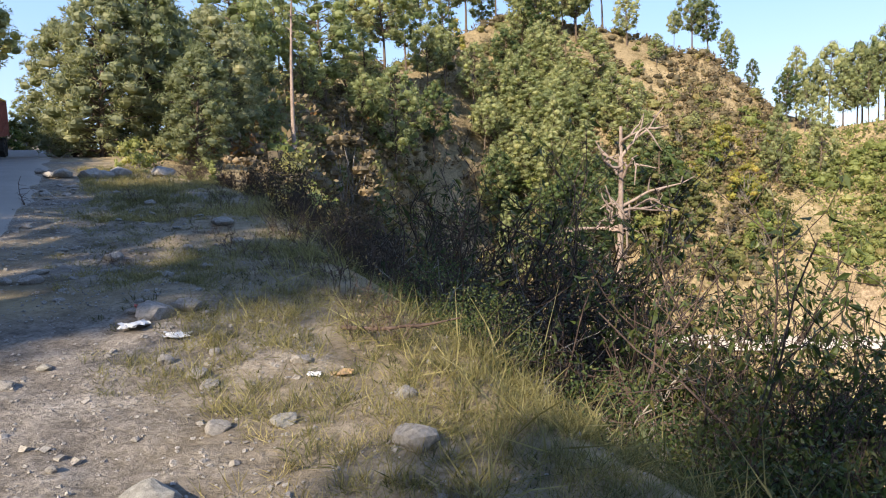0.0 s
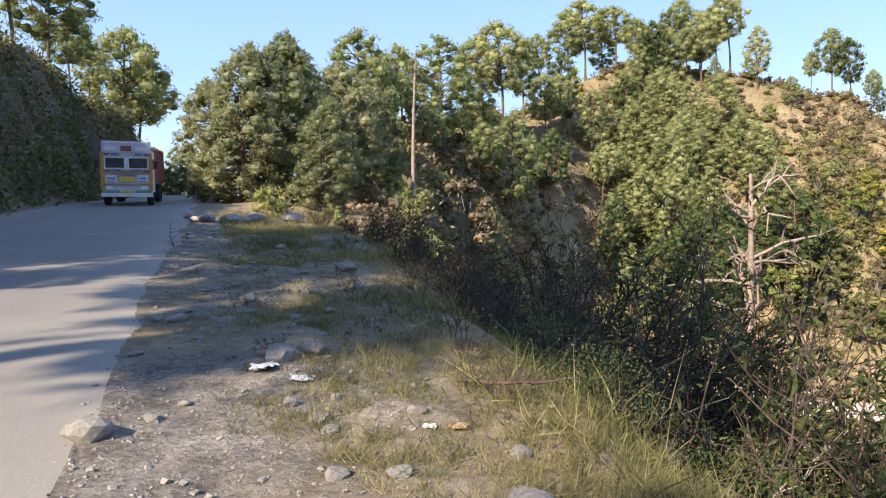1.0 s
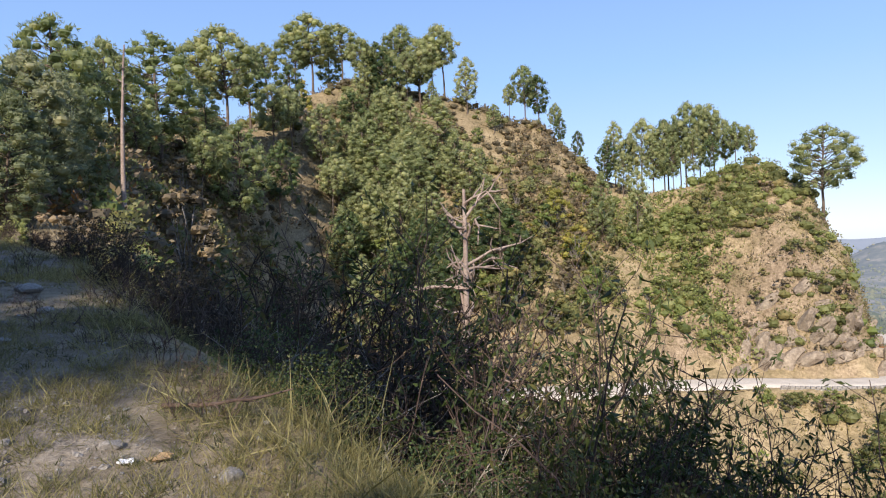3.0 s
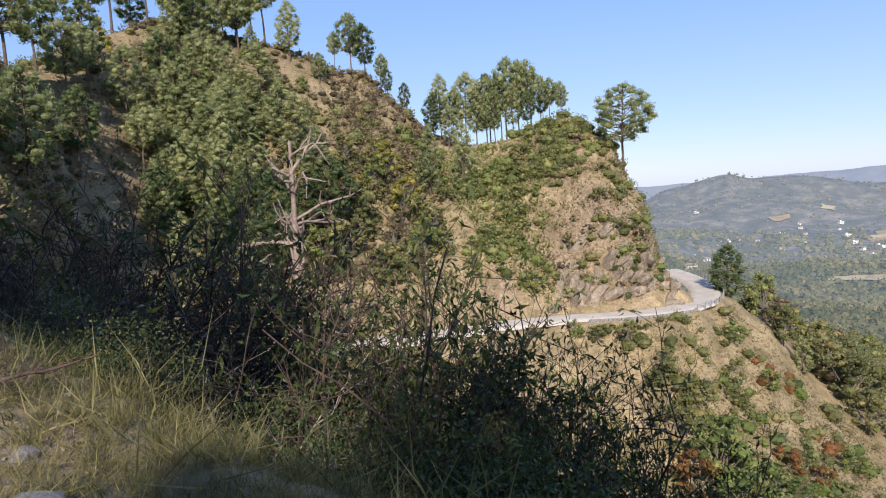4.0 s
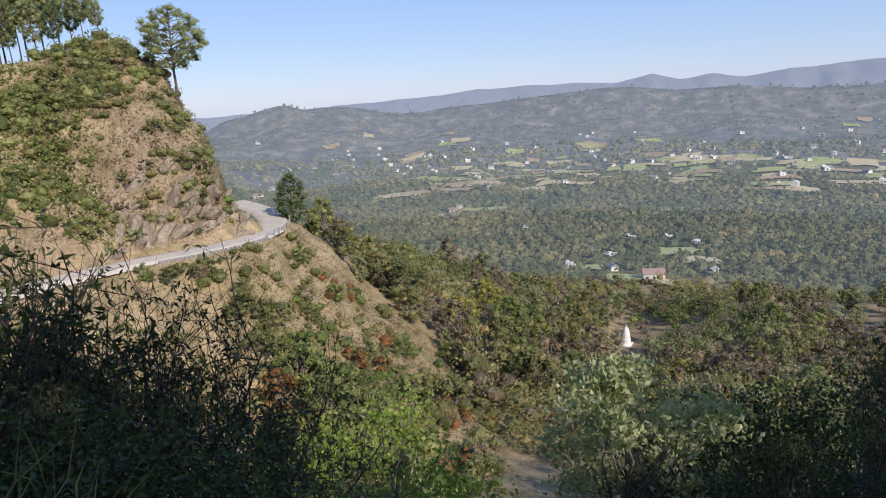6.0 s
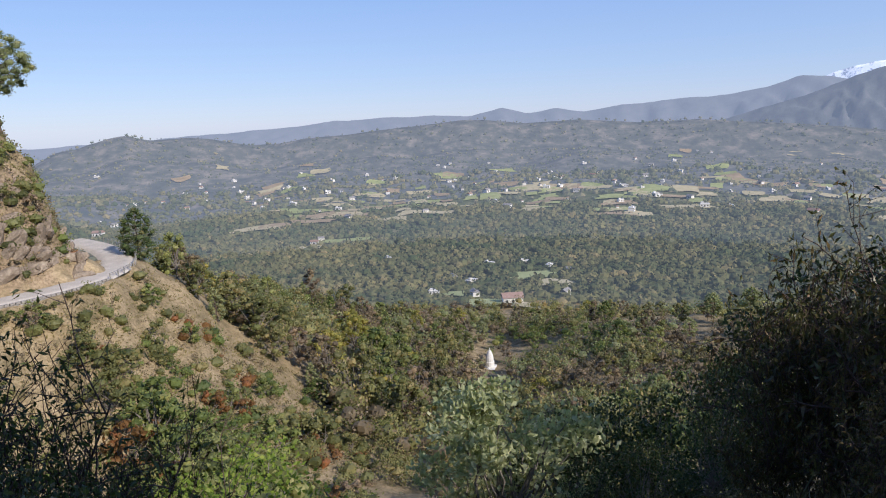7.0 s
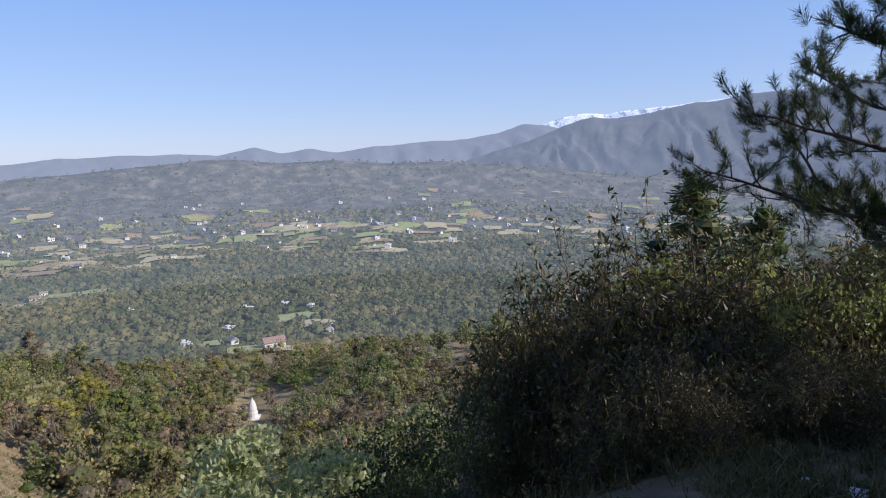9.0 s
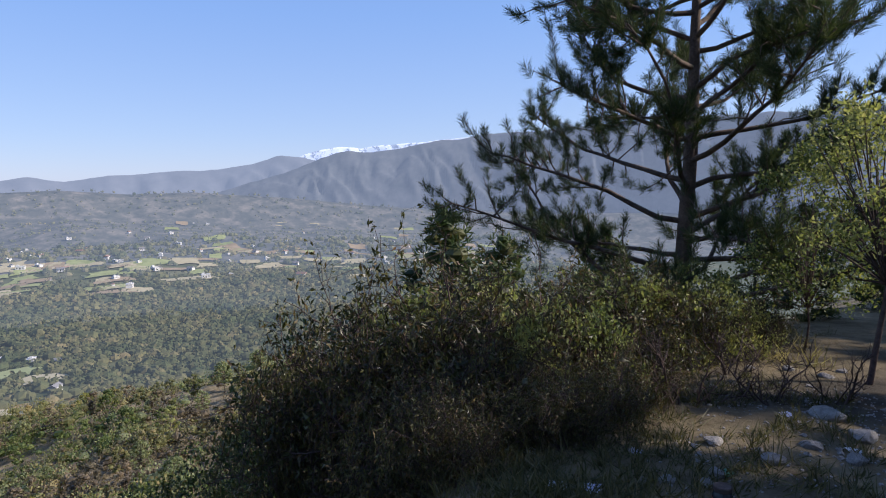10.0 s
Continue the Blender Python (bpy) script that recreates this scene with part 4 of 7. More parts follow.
def brush(name, n, az0, az1, r0, r1, size, mat, label, seed, patch=18, thr=-0.1, per=14, leaf=0.36):
    """Low scrub covering a slope."""
    r = np.random.default_rng(seed)
    az, rr = r.uniform(az0, az1, n), r.uniform(r0, r1, n)
    x, y = rr * np.sin(np.radians(az)), rr * np.cos(np.radians(az))
    d = np.min(np.hypot(LOW[None, :, 0] - x[:, None], LOW[None, :, 1] - y[:, None]), 1)
    k = (d > 4.6) & (edge_dist(x, y) > 2) & (vnoise(x, y, patch, 3, seed) > thr)
    x, y = x[k], y[k]
    S = np.repeat(size * r.uniform(0.4, 1.3, len(x)), per)
    C = np.repeat(np.stack([x, y, height(x, y)], -1), per, 0)
    ball = unit(r.normal(size=C.shape)) * (r.uniform(0.2, 1, len(C)) ** 0.5)[:, None]
    C += ball * S[:, None] * np.array([0.55, 0.55, 0.4]) + np.array([0, 0, 0.3]) * S[:, None]
    V, F = blades(r, C, unit(ball + rand_dirs(r, len(C), 0.4)), S * leaf, S * leaf * 0.56)
    if per >= 36:
        V2, F2 = hearts(r, np.stack([x, y, height(x, y)], -1) + np.array([0, 0, 0.28]) * S[::per, None], S[::per] * 0.36, 0.75)
        V, F = np.concatenate([V, V2]), np.concatenate([F, F2 + len(V)])
    return tagged(new(name, mesh_of(name, V, F, mat)), label, "scrub", kind="stuff")


brush("scrub", 8000, -25, 24, 48, 166, 1.9, LEAF_BROWN, "brown dry scrub covering the far slope", 81)
brush("scrub", 3200, -25, 25, 48, 164, 1.9, LEAF_OLIVE, "olive scrub covering the far slope", 82, 25, 0.1)
brush("scrub", 1000, -25, 20, 45, 150, 1.7, LEAF_RUST, "russet scrub under the trees", 83, 20, 0.1)
brush("scrub", 1100, 21, 36, 116, 148, 1.9, LEAF_LIME, "lime-green scrub on the flank of the spur", 84, 14, 0.0)
brush("scrub", 500, 30, 43, 117, 146, 0.9, LEAF_BROWN, "dry brown scrub on the spur", 85, 8, 0.0)
brush("scrub", 500, 16, 46, 84, 98, 1.6, LEAF_GREEN, "green scrub below the lower road", 86, 16, 0.05)
brush("scrub", 700, 44, 66, 55, 100, 1.2, LEAF_OLIVE, "olive scrub low on the slope", 87, 14, 0.05)
brush("scrub", 380, 40, 66, 66, 130, 2.8, LEAF_OLIVE, "olive shrubs dotted over the dry slope", 89, 9, -0.1, 60, 0.13)
brush("scrub", 150, 40, 66, 62, 128, 3.0, LEAF_GREEN, "green shrubs dotted over the dry slope", 90, 9, 0.0, 60, 0.13)
brush("scrub", 160, 42, 66, 66, 128, 2.4, LEAF_RUST, "russet shrubs dotted over the dry slope", 95, 9, 0.1, 50, 0.13)
brush("scrub", 900, 40, 66, 64, 130, 1.3, LEAF_BROWN, "low brown scrub on the dry slope", 96, 9, 0.0, 14, 0.3)
brush("scrub", 420, 29, 43.5, 120, 150, 2.6, LEAF_OLIVE, "olive shrubs dotted over the spur", 92, 7, 0.0, 50, 0.14)
brush("scrub", 900, 29, 44, 117, 150, 1.3, LEAF_BROWN, "dry brown scrub on ledges of the spur", 97, 6, 0.0, 14, 0.3)
brush("scrub", 260, 21, 34, 117, 150, 3.0, LEAF_LIME, "lime-green shrubs on the flank of the spur", 98, 9, -0.1, 60, 0.13)
brush("scrub", 240, 28, 42, 126, 150, 2.8, LEAF_LIME, "yellow-green shrubs over the top of the spur", 100, 8, 0.0, 55, 0.13)
brush("scrub", 1700, -16, 12, 44, 122, 2.5, LEAF_BROWN, "dense brown brushwood under the far trees", 101, 14, -0.25, 45, 0.15)
brush("scrub", 1500, 0, 23, 112, 172, 2.2, LEAF_BROWN, "brown scrub on the brow of the hill", 102, 10, -0.3, 36, 0.14)
brush("scrub", 300, 3, 23, 112, 168, 2.6, LEAF_OLIVE, "olive shrubs on the brow of the hill", 103, 9, 0.0, 45, 0.15)
brush("scrub", 520, -22, 22, 60, 165, 3.4, LEAF_OLIVE, "olive shrubs under the pines of the far slope", 99, 12, -0.1, 55, 0.14)
brush("scrub", 700, -20, 14, 20, 62, 2.2, LEAF_OLIVE, "olive scrub in the hollow behind the thicket", 104, 8, -0.2, 50, 0.12)
brush("scrub", 500, -20, 14, 20, 62, 2.0, LEAF_BROWN, "brown scrub in the hollow behind the thicket", 105, 8, -0.1, 45, 0.12)
brush("scrub", 300, -18, 30, 18, 70, 2.4, LEAF_GREEN, "green scrub down the shaded ravine", 106, 9, 0.0, 55, 0.12)
brush("scrub", 200, 46, 64, 45, 80, 1.6, LEAF_GREEN, "green scrub low in the ravine", 88, 14, 0.1)


def tufts(name, az0, az1, r0, r1, n, per, L, W, mat, label, up=1.2, keep=None, seed=1):
    r = np.random.default_rng(seed)
    az = r.uniform(az0, az1, n)
    rr = np.sqrt(r.uniform(r0 ** 2, r1 ** 2, n))
    x, y = rr * np.sin(np.radians(az)), rr * np.cos(np.radians(az))
    if keep is not None:
        k = keep(x, y, az, rr, r)
        x, y = x[k], y[k]
    P = np.stack([x, y, height(x, y) - 0.03], -1)
    size = r.uniform(0.5, 1.25, len(P))
    C = np.repeat(P, per, 0)
    S = np.repeat(size, per)
    C[:, :2] += r.normal(size=(len(C), 2)) * (L * 0.22 * S)[:, None]
    D = rand_dirs(r, len(C), up)
    D[:, 2] = np.abs(D[:, 2])
    V, F = blades(r, C, D, L * S * r.uniform(0.6, 1.2, len(C)), W, 0.25)
    return tagged(new(name, mesh_of(name, V, F, mat)), label, "grass", kind="stuff")


def off_road(x, y, az, rr, r):
    d = np.min(np.hypot(LOW[None, :, 0] - x[:, None], LOW[None, :, 1] - y[:, None]), 1)
    return (d > 4.5) & ((edge_dist(x, y) > 2))


tufts("dry_grass", -25, 43, 40, 168, 7000, 5, 0.75, 0.16, LEAF_BROWN, "dry brown grass and low brush over the far slope", 0.8, off_road, 11)
tufts("dry_grass", 38, 62, 46, 135, 6000, 5, 0.55, 0.12, GRASS_DRY, "straw-coloured grass on the slope below the road", 0.9, off_road, 12)
tufts("dry_grass", 22, 46, 116, 146, 2600, 5, 0.6, 0.13, LEAF_OLIVE, "low olive growth on the spur", 0.8, off_road, 13)


# ---- the valley ----
def clumps(name, n, r0, r1, az0, az1, size, mat, label, seed, power=0.5, hole=None):
    """Tree crowns of a far forest, each a rough dome with a few sprays of leaves."""
    r = np.random.default_rng(seed)
    az = r.uniform(az0, az1, n)
    rr = r0 * (r1 / r0) ** (r.uniform(0, 1, n) ** power)
    x, y = rr * np.sin(np.radians(az)), rr * np.cos(np.radians(az))
    k = vnoise(x, y, 150, 4, 31) > r.uniform(-0.9, 0.2, n)
    for fx, fy, fr in (hole or []):
        k &= np.hypot(x - fx, y - fy) > fr
    x, y, rr = x[k], y[k], rr[k]
    sc = size * np.interp(rr, [r0, r1], [1.0, 1.5]) * (0.4 + 1.1 * r.uniform(0, 1, len(x)) ** 2)
    base = np.stack([x, y, height(x, y)], -1)
    V, F = hearts(r, base + np.array([0, 0, 0.22]) * sc[:, None], sc * 0.52, 0.8)
    per = 3
    S = np.repeat(sc, per)
    ball = unit(r.normal(size=(len(S), 3)))
    ball[:, 2] = np.abs(ball[:, 2])
    C = np.repeat(base, per, 0) + ball * S[:, None] * 0.42 + np.array([0, 0, 0.35]) * S[:, None]
    V2, F2 = blades(r, C, unit(ball + rand_dirs(r, len(C)) * 0.6), S * 0.4, S * 0.25)
    return tagged(new(name, mesh_of(name, np.concatenate([V, V2]), np.concatenate([F, F2 + len(V)]), mat)), label, "forest", kind="stuff")


# far leaves, with bluish haze put in as emission
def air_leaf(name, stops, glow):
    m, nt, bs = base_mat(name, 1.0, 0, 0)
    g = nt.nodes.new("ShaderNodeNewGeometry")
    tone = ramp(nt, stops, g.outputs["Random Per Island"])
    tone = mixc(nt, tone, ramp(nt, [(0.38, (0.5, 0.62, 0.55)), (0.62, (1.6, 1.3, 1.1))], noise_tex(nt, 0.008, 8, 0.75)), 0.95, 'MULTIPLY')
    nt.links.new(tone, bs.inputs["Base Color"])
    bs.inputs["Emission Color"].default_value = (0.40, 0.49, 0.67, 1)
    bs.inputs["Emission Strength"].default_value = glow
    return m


# forest glow grows with distance, fields share one glow, as painted haze
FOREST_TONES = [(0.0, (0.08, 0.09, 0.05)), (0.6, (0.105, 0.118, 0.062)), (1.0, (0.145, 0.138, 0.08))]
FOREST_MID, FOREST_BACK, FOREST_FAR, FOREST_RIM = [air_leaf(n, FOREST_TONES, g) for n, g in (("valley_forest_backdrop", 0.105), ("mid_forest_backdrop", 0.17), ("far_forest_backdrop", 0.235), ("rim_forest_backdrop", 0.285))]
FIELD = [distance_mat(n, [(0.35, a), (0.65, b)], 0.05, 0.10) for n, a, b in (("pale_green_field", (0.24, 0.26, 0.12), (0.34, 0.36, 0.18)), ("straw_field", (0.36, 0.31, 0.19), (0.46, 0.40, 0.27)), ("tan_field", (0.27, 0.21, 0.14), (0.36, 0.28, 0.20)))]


def field(az, el, wide, deep, mat):
    """A terraced field, draped on the valley floor, where the line of sight at that elevation meets it."""
    rr = np.geomspace(380, 3300, 900)
    x, y = rr * math.sin(radians(az)), rr * math.cos(radians(az))
    miss = np.degrees(np.arctan2(height(x, y) - 1.55, rr)) - el
    k = int(np.argmax(miss > 0)) if (miss > 0).any() else len(rr) - 1
    r0 = rr[k]
    nx, ny = 9, 7
    u, v = np.meshgrid(np.linspace(-1, 1, nx), np.linspace(-1, 1, ny), indexing="ij")
    wob = 1 + 0.25 * np.sin(u * 3 + az) * np.cos(v * 2 + el)
    aa = np.radians(az) + u * wob * wide / 2 / r0
    ra = r0 + v * wob * deep / 2 + u * deep * 0.2 * math.sin(az)
    x, y = ra * np.sin(aa), ra * np.cos(aa)
    V = np.stack([x, y, height(x, y) + 1.2 + r0 * 0.0012], -1).reshape(-1, 3)
    i, j = np.arange(nx - 1)[:, None] * ny, np.arange(ny - 1)[None]
    F = np.stack([i + j, i + j + 1, i + ny + j + 1, i + ny + j], -1).reshape(-1, 4)
    ob = new("field", mesh_of("field", V, F, mat, None, True))
    tagged(ob, "open farm field among trees on the valley floor", "field", "fields of the valley", "structure")
    return (r0 * math.sin(radians(az)), r0 * math.cos(radians(az)), max(wide, deep) * 0.52), r0


HOLES = []
for az, el, w, d, m in ((65.2, -10.2, 70, 60, 0), (62.0, -10.6, 40, 50, 1), (82.2, -14.0, 40, 40, 0), (84.0, -14.6, 26, 30, 1), (78.2, -16.4, 30, 30, 0), (80.9, -16.6, 22, 24, 1), (74.6, -15.5, 18, 22, 0), (57.5, -8.6, 90, 70, 1)):
    HOLES.append(field(az, el, w, d, FIELD[m])[0])
frng = np.random.default_rng(5)
for _ in range(170):
    az, el = frng.uniform(58, 122), frng.normal(-6.9, 0.8)
    HOLES.append(field(az, max(-8.6, min(-5.0, el)), frng.uniform(28, 95), frng.uniform(35, 95), FIELD[int(frng.integers(0, 3))])[0])
for _ in range(22):
    az, el = frng.uniform(46, 118), frng.uniform(-5.2, -3.2)
    HOLES.append(field(az, el, frng.uniform(40, 110), frng.uniform(40, 110), FIELD[int(frng.integers(0, 3))])[0])
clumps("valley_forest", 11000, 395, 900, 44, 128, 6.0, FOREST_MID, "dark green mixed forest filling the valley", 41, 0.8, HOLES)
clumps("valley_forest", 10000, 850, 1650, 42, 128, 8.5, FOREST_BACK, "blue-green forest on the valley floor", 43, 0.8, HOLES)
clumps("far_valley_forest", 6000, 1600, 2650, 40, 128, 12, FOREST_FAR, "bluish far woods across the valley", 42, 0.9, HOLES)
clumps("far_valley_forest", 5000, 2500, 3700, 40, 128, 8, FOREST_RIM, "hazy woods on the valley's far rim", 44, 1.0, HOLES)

WALL_WHITE = speckled("whitewashed_wall", (0.62, 0.60, 0.57), (0.80, 0.78, 0.75), 0.8, 0.9)
ROOF_GREY = speckled("slate_roof", (0.22, 0.21, 0.21), (0.36, 0.35, 0.35), 1.0, 0.7)
ROOF_RED = speckled("red_tin_roof", (0.30, 0.20, 0.165), (0.40, 0.29, 0.25), 1.0, 0.6)
WINDOW_DARK = speckled("dark_window", (0.03, 0.035, 0.04), (0.06, 0.065, 0.07), 2.0, 0.25, spec=0.5)


def box(bm, cx, cy, cz, sx, sy, sz, bevel=0.0):
    m = Matrix.Translation((cx, cy, cz)) @ Matrix.Diagonal((sx, sy, sz, 1))
    vs = bmesh.ops.create_cube(bm, size=1, matrix=m)["verts"]
    if bevel:
        es = list({e for v in vs for e in v.link_edges})
        bmesh.ops.bevel(bm, geom=es, offset=bevel, segments=2, affect='EDGES', profile=0.6)


def house(kind):
    """A small farmhouse: walls, pitched or flat roof, door and windows."""
    top = tagged(new("house"), ("whitewashed farmhouse with red tin roof among valley trees", "pale house with grey pitched roof in the valley", "white flat-roofed block house in the valley")[kind], "house", "houses of the valley")
    bm = bmesh.new()
    box(bm, 0, 0, 1.6, 11, 7, 5.2)
    part("wall", bm, WALL_WHITE, top)
    bm = bmesh.new()
    if kind < 2:
        pts = [(-6, -4.2, 4.1), (6, -4.2, 4.1), (6, 4.2, 4.1), (-6, 4.2, 4.1), (-6, 0, 6.4), (6, 0, 6.4)]
        vs = [bm.verts.new(p) for p in pts]
        for f in ((0, 1, 5, 4), (2, 3, 4, 5), (0, 4, 3), (1, 2, 5), (3, 2, 1, 0)):
            bm.faces.new([vs[i] for i in f])
    else:
        box(bm, 0, 0, 4.4, 11.8, 7.8, 0.35)
        box(bm, 3, 1, 5.6, 3.2, 3.0, 2.1)
    part("roof", bm, (ROOF_RED, ROOF_GREY, WALL_WHITE)[kind], top)
    for side in (-1, 1):
        for k, x in enumerate((-3.6, 0, 3.6)):
            bm = bmesh.new()
            box(bm, x, side * 3.52, 2.2 if k != 1 else 1.6, 1.3, 0.1, 1.4 if k != 1 else 2.4)
            part("window" if k != 1 else "door", bm, WINDOW_DARK, top)
    return top


def valley_spot(az, el):
    rr = np.geomspace(300, 3400, 1200)
    x, y = rr * math.sin(radians(az)), rr * math.cos(radians(az))
    miss = np.degrees(np.arctan2(height(x, y) - 1.55, rr)) - el
    k = int(np.argmax(miss > 0)) if (miss > 0).any() else len(rr) - 1
    return x[k], y[k], rr[k]


houses = [house(k) for k in range(3)]
hused = set()
spots = [(80.0, -16.4, 0, 1.2), (74.7, -14.2, 1, .8), (76.3, -14.6, 2, .8), (76.6, -15.6, 1, .7), (72.9, -15.4, 2, .7), (84.8, -15.6, 1, .7), (83.4, -13.2, 2, .7), (85.2, -13.6, 1, .7), (62.4, -10.4, 0, 1.0), (63.0, -10.1, 1, .9), (68.9, -12.2, 2, .8), (78.0, -13.0, 2, .8), (81.2, -12.9, 2, .8)]
for _ in range(130):
    spots.append((frng.uniform(45, 118), max(-8.4, min(-3.4, frng.normal(-6.2, 1.2))), int(frng.choice(3, p=[0.2, 0.3, 0.5])), frng.uniform(0.5, 1.2)))
for az, el, kind, size in spots:
    x, y, r = valley_spot(az, el)
    q = houses[kind] if kind not in hused else copy_thing(houses[kind], Matrix.Identity(4))
    hused.add(kind)
    size *= 1.0 if r < 1200 else 1.5
    q.matrix_basis = Matrix.Translation((x, y, ground_z(x, y) + (0.6 if r < 900 else 3.0))) @ Matrix.Rotation(frng.uniform(0, 3), 4, 'Z') @ Matrix.Diagonal((size, size, size, 1))

# white temple spire on the wooded knoll
bm = bmesh.new()
prof = [(3.6, -2), (3.6, 1.2), (3.2, 1.3), (3.2, 4.5), (2.9, 4.8), (2.8, 7), (2.3, 9.5), (1.5, 11.6), (0.7, 12.8), (0.35, 13.0), (0.45, 13.6), (0.12, 14.2), (0.05, 15)]
rings = [[bm.verts.new((rad * math.cos(a * math.pi / 6), rad * math.sin(a * math.pi / 6), z)) for a in range(12)] for rad, z in prof]
for a, b in zip(rings[:-1], rings[1:]):
    for k in range(12):
        bm.faces.new((a[k], a[(k + 1) % 12], b[(k + 1) % 12], b[k]))
temple = tagged(new("temple"), "white temple spire standing among trees on a knoll", "temple")
part("spire", bm, WALL_WHITE, temple)
bm = bmesh.new()
box(bm, 0, 0, -0.4, 10, 8, 1.6, 0.1)
part("plinth", bm, WALL_WHITE, temple)
bm = bmesh.new()
box(bm, 4.4, 0, 1.6, 3.2, 4, 3.2, 0.1)
part("porch", bm, WALL_WHITE, temple)
x, y, r = polar(77.8, 250)[0], polar(77.8, 250)[1], 250
temple.matrix_basis = Matrix.Translation((x, y, ground_z(x, y) + 0.6)) @ Matrix.Diagonal((0.58, 0.58, 0.58, 1))


# ---- far mountains ----
def range_mesh(name, az_el, r0, depth, rough_m, mat, label, seed, base=-260):
    """A mountain range with spurs, standing on the horizon."""
    a = np.array(az_el, float)
    az = np.linspace(a[0, 0], a[-1, 0], 420)
    el = np.interp(az, a[:, 0], a[:, 1])
    crest = 1.5 + r0 * np.tan(np.radians(el)) + vnoise(az * 40, az * 0, 90, 6, seed) * rough_m
    t = np.linspace(-1, 1, 60)
    A, T = np.meshgrid(np.radians(az), t, indexing="ij")
    R = r0 + T * depth
    D_ = np.degrees(A)
    warp = 70 * vnoise(D_ * 20, T * 90, 60, 3, seed + 5)
    ridged = 1 - 2 * np.abs(vnoise(D_ * 42 + T * 90 + warp, T * 200 + D_ * 14 + warp, 120, 6, seed + 1))
    Z = base + (crest[:, None] - base) * (1 - np.abs(T) ** 1.1) + (ridged - 0.4) * (crest[:, None] - base) * 0.24 * np.minimum(1, np.abs(T) * 2.0) * (1.1 - np.abs(T))
    V = np.stack([R * np.sin(A), R * np.cos(A), Z], -1).reshape(-1, 3)
    n, m = Z.shape
    i, j = np.arange(n - 1)[:, None] * m, np.arange(m - 1)[None]
    F = np.stack([i + j, i + j + 1, i + m + j + 1, i + m + j], -1).reshape(-1, 4)
    return tagged(new(name, mesh_of(name, V, F, mat, None, True)), label, "mountains", kind="structure")


# hills, mountains and snow: haze painted in by their bluish glow
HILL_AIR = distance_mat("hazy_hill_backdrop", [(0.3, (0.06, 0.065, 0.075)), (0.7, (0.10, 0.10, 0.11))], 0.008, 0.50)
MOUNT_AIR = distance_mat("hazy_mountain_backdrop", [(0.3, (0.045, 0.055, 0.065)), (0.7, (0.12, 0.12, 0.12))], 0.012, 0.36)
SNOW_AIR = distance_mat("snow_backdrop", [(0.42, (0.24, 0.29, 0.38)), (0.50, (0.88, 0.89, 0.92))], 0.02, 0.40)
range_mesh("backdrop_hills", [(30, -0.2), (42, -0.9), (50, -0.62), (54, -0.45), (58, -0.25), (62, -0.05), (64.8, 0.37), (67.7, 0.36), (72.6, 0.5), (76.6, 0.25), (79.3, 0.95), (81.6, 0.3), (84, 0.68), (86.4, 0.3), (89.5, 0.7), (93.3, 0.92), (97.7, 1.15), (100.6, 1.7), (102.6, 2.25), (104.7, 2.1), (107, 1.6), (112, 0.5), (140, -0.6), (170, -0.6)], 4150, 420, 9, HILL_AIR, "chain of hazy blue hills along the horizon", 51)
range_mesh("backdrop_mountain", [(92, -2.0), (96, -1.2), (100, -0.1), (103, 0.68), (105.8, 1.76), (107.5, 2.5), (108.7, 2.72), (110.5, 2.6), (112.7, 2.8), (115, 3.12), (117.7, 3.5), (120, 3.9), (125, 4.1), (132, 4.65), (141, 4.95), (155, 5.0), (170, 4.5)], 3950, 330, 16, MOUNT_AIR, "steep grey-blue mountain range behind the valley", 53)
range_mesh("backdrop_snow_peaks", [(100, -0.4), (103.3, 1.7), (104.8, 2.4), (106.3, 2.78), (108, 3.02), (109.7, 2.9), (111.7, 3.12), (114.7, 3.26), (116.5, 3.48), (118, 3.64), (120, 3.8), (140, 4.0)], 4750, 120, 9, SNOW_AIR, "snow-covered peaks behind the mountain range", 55)

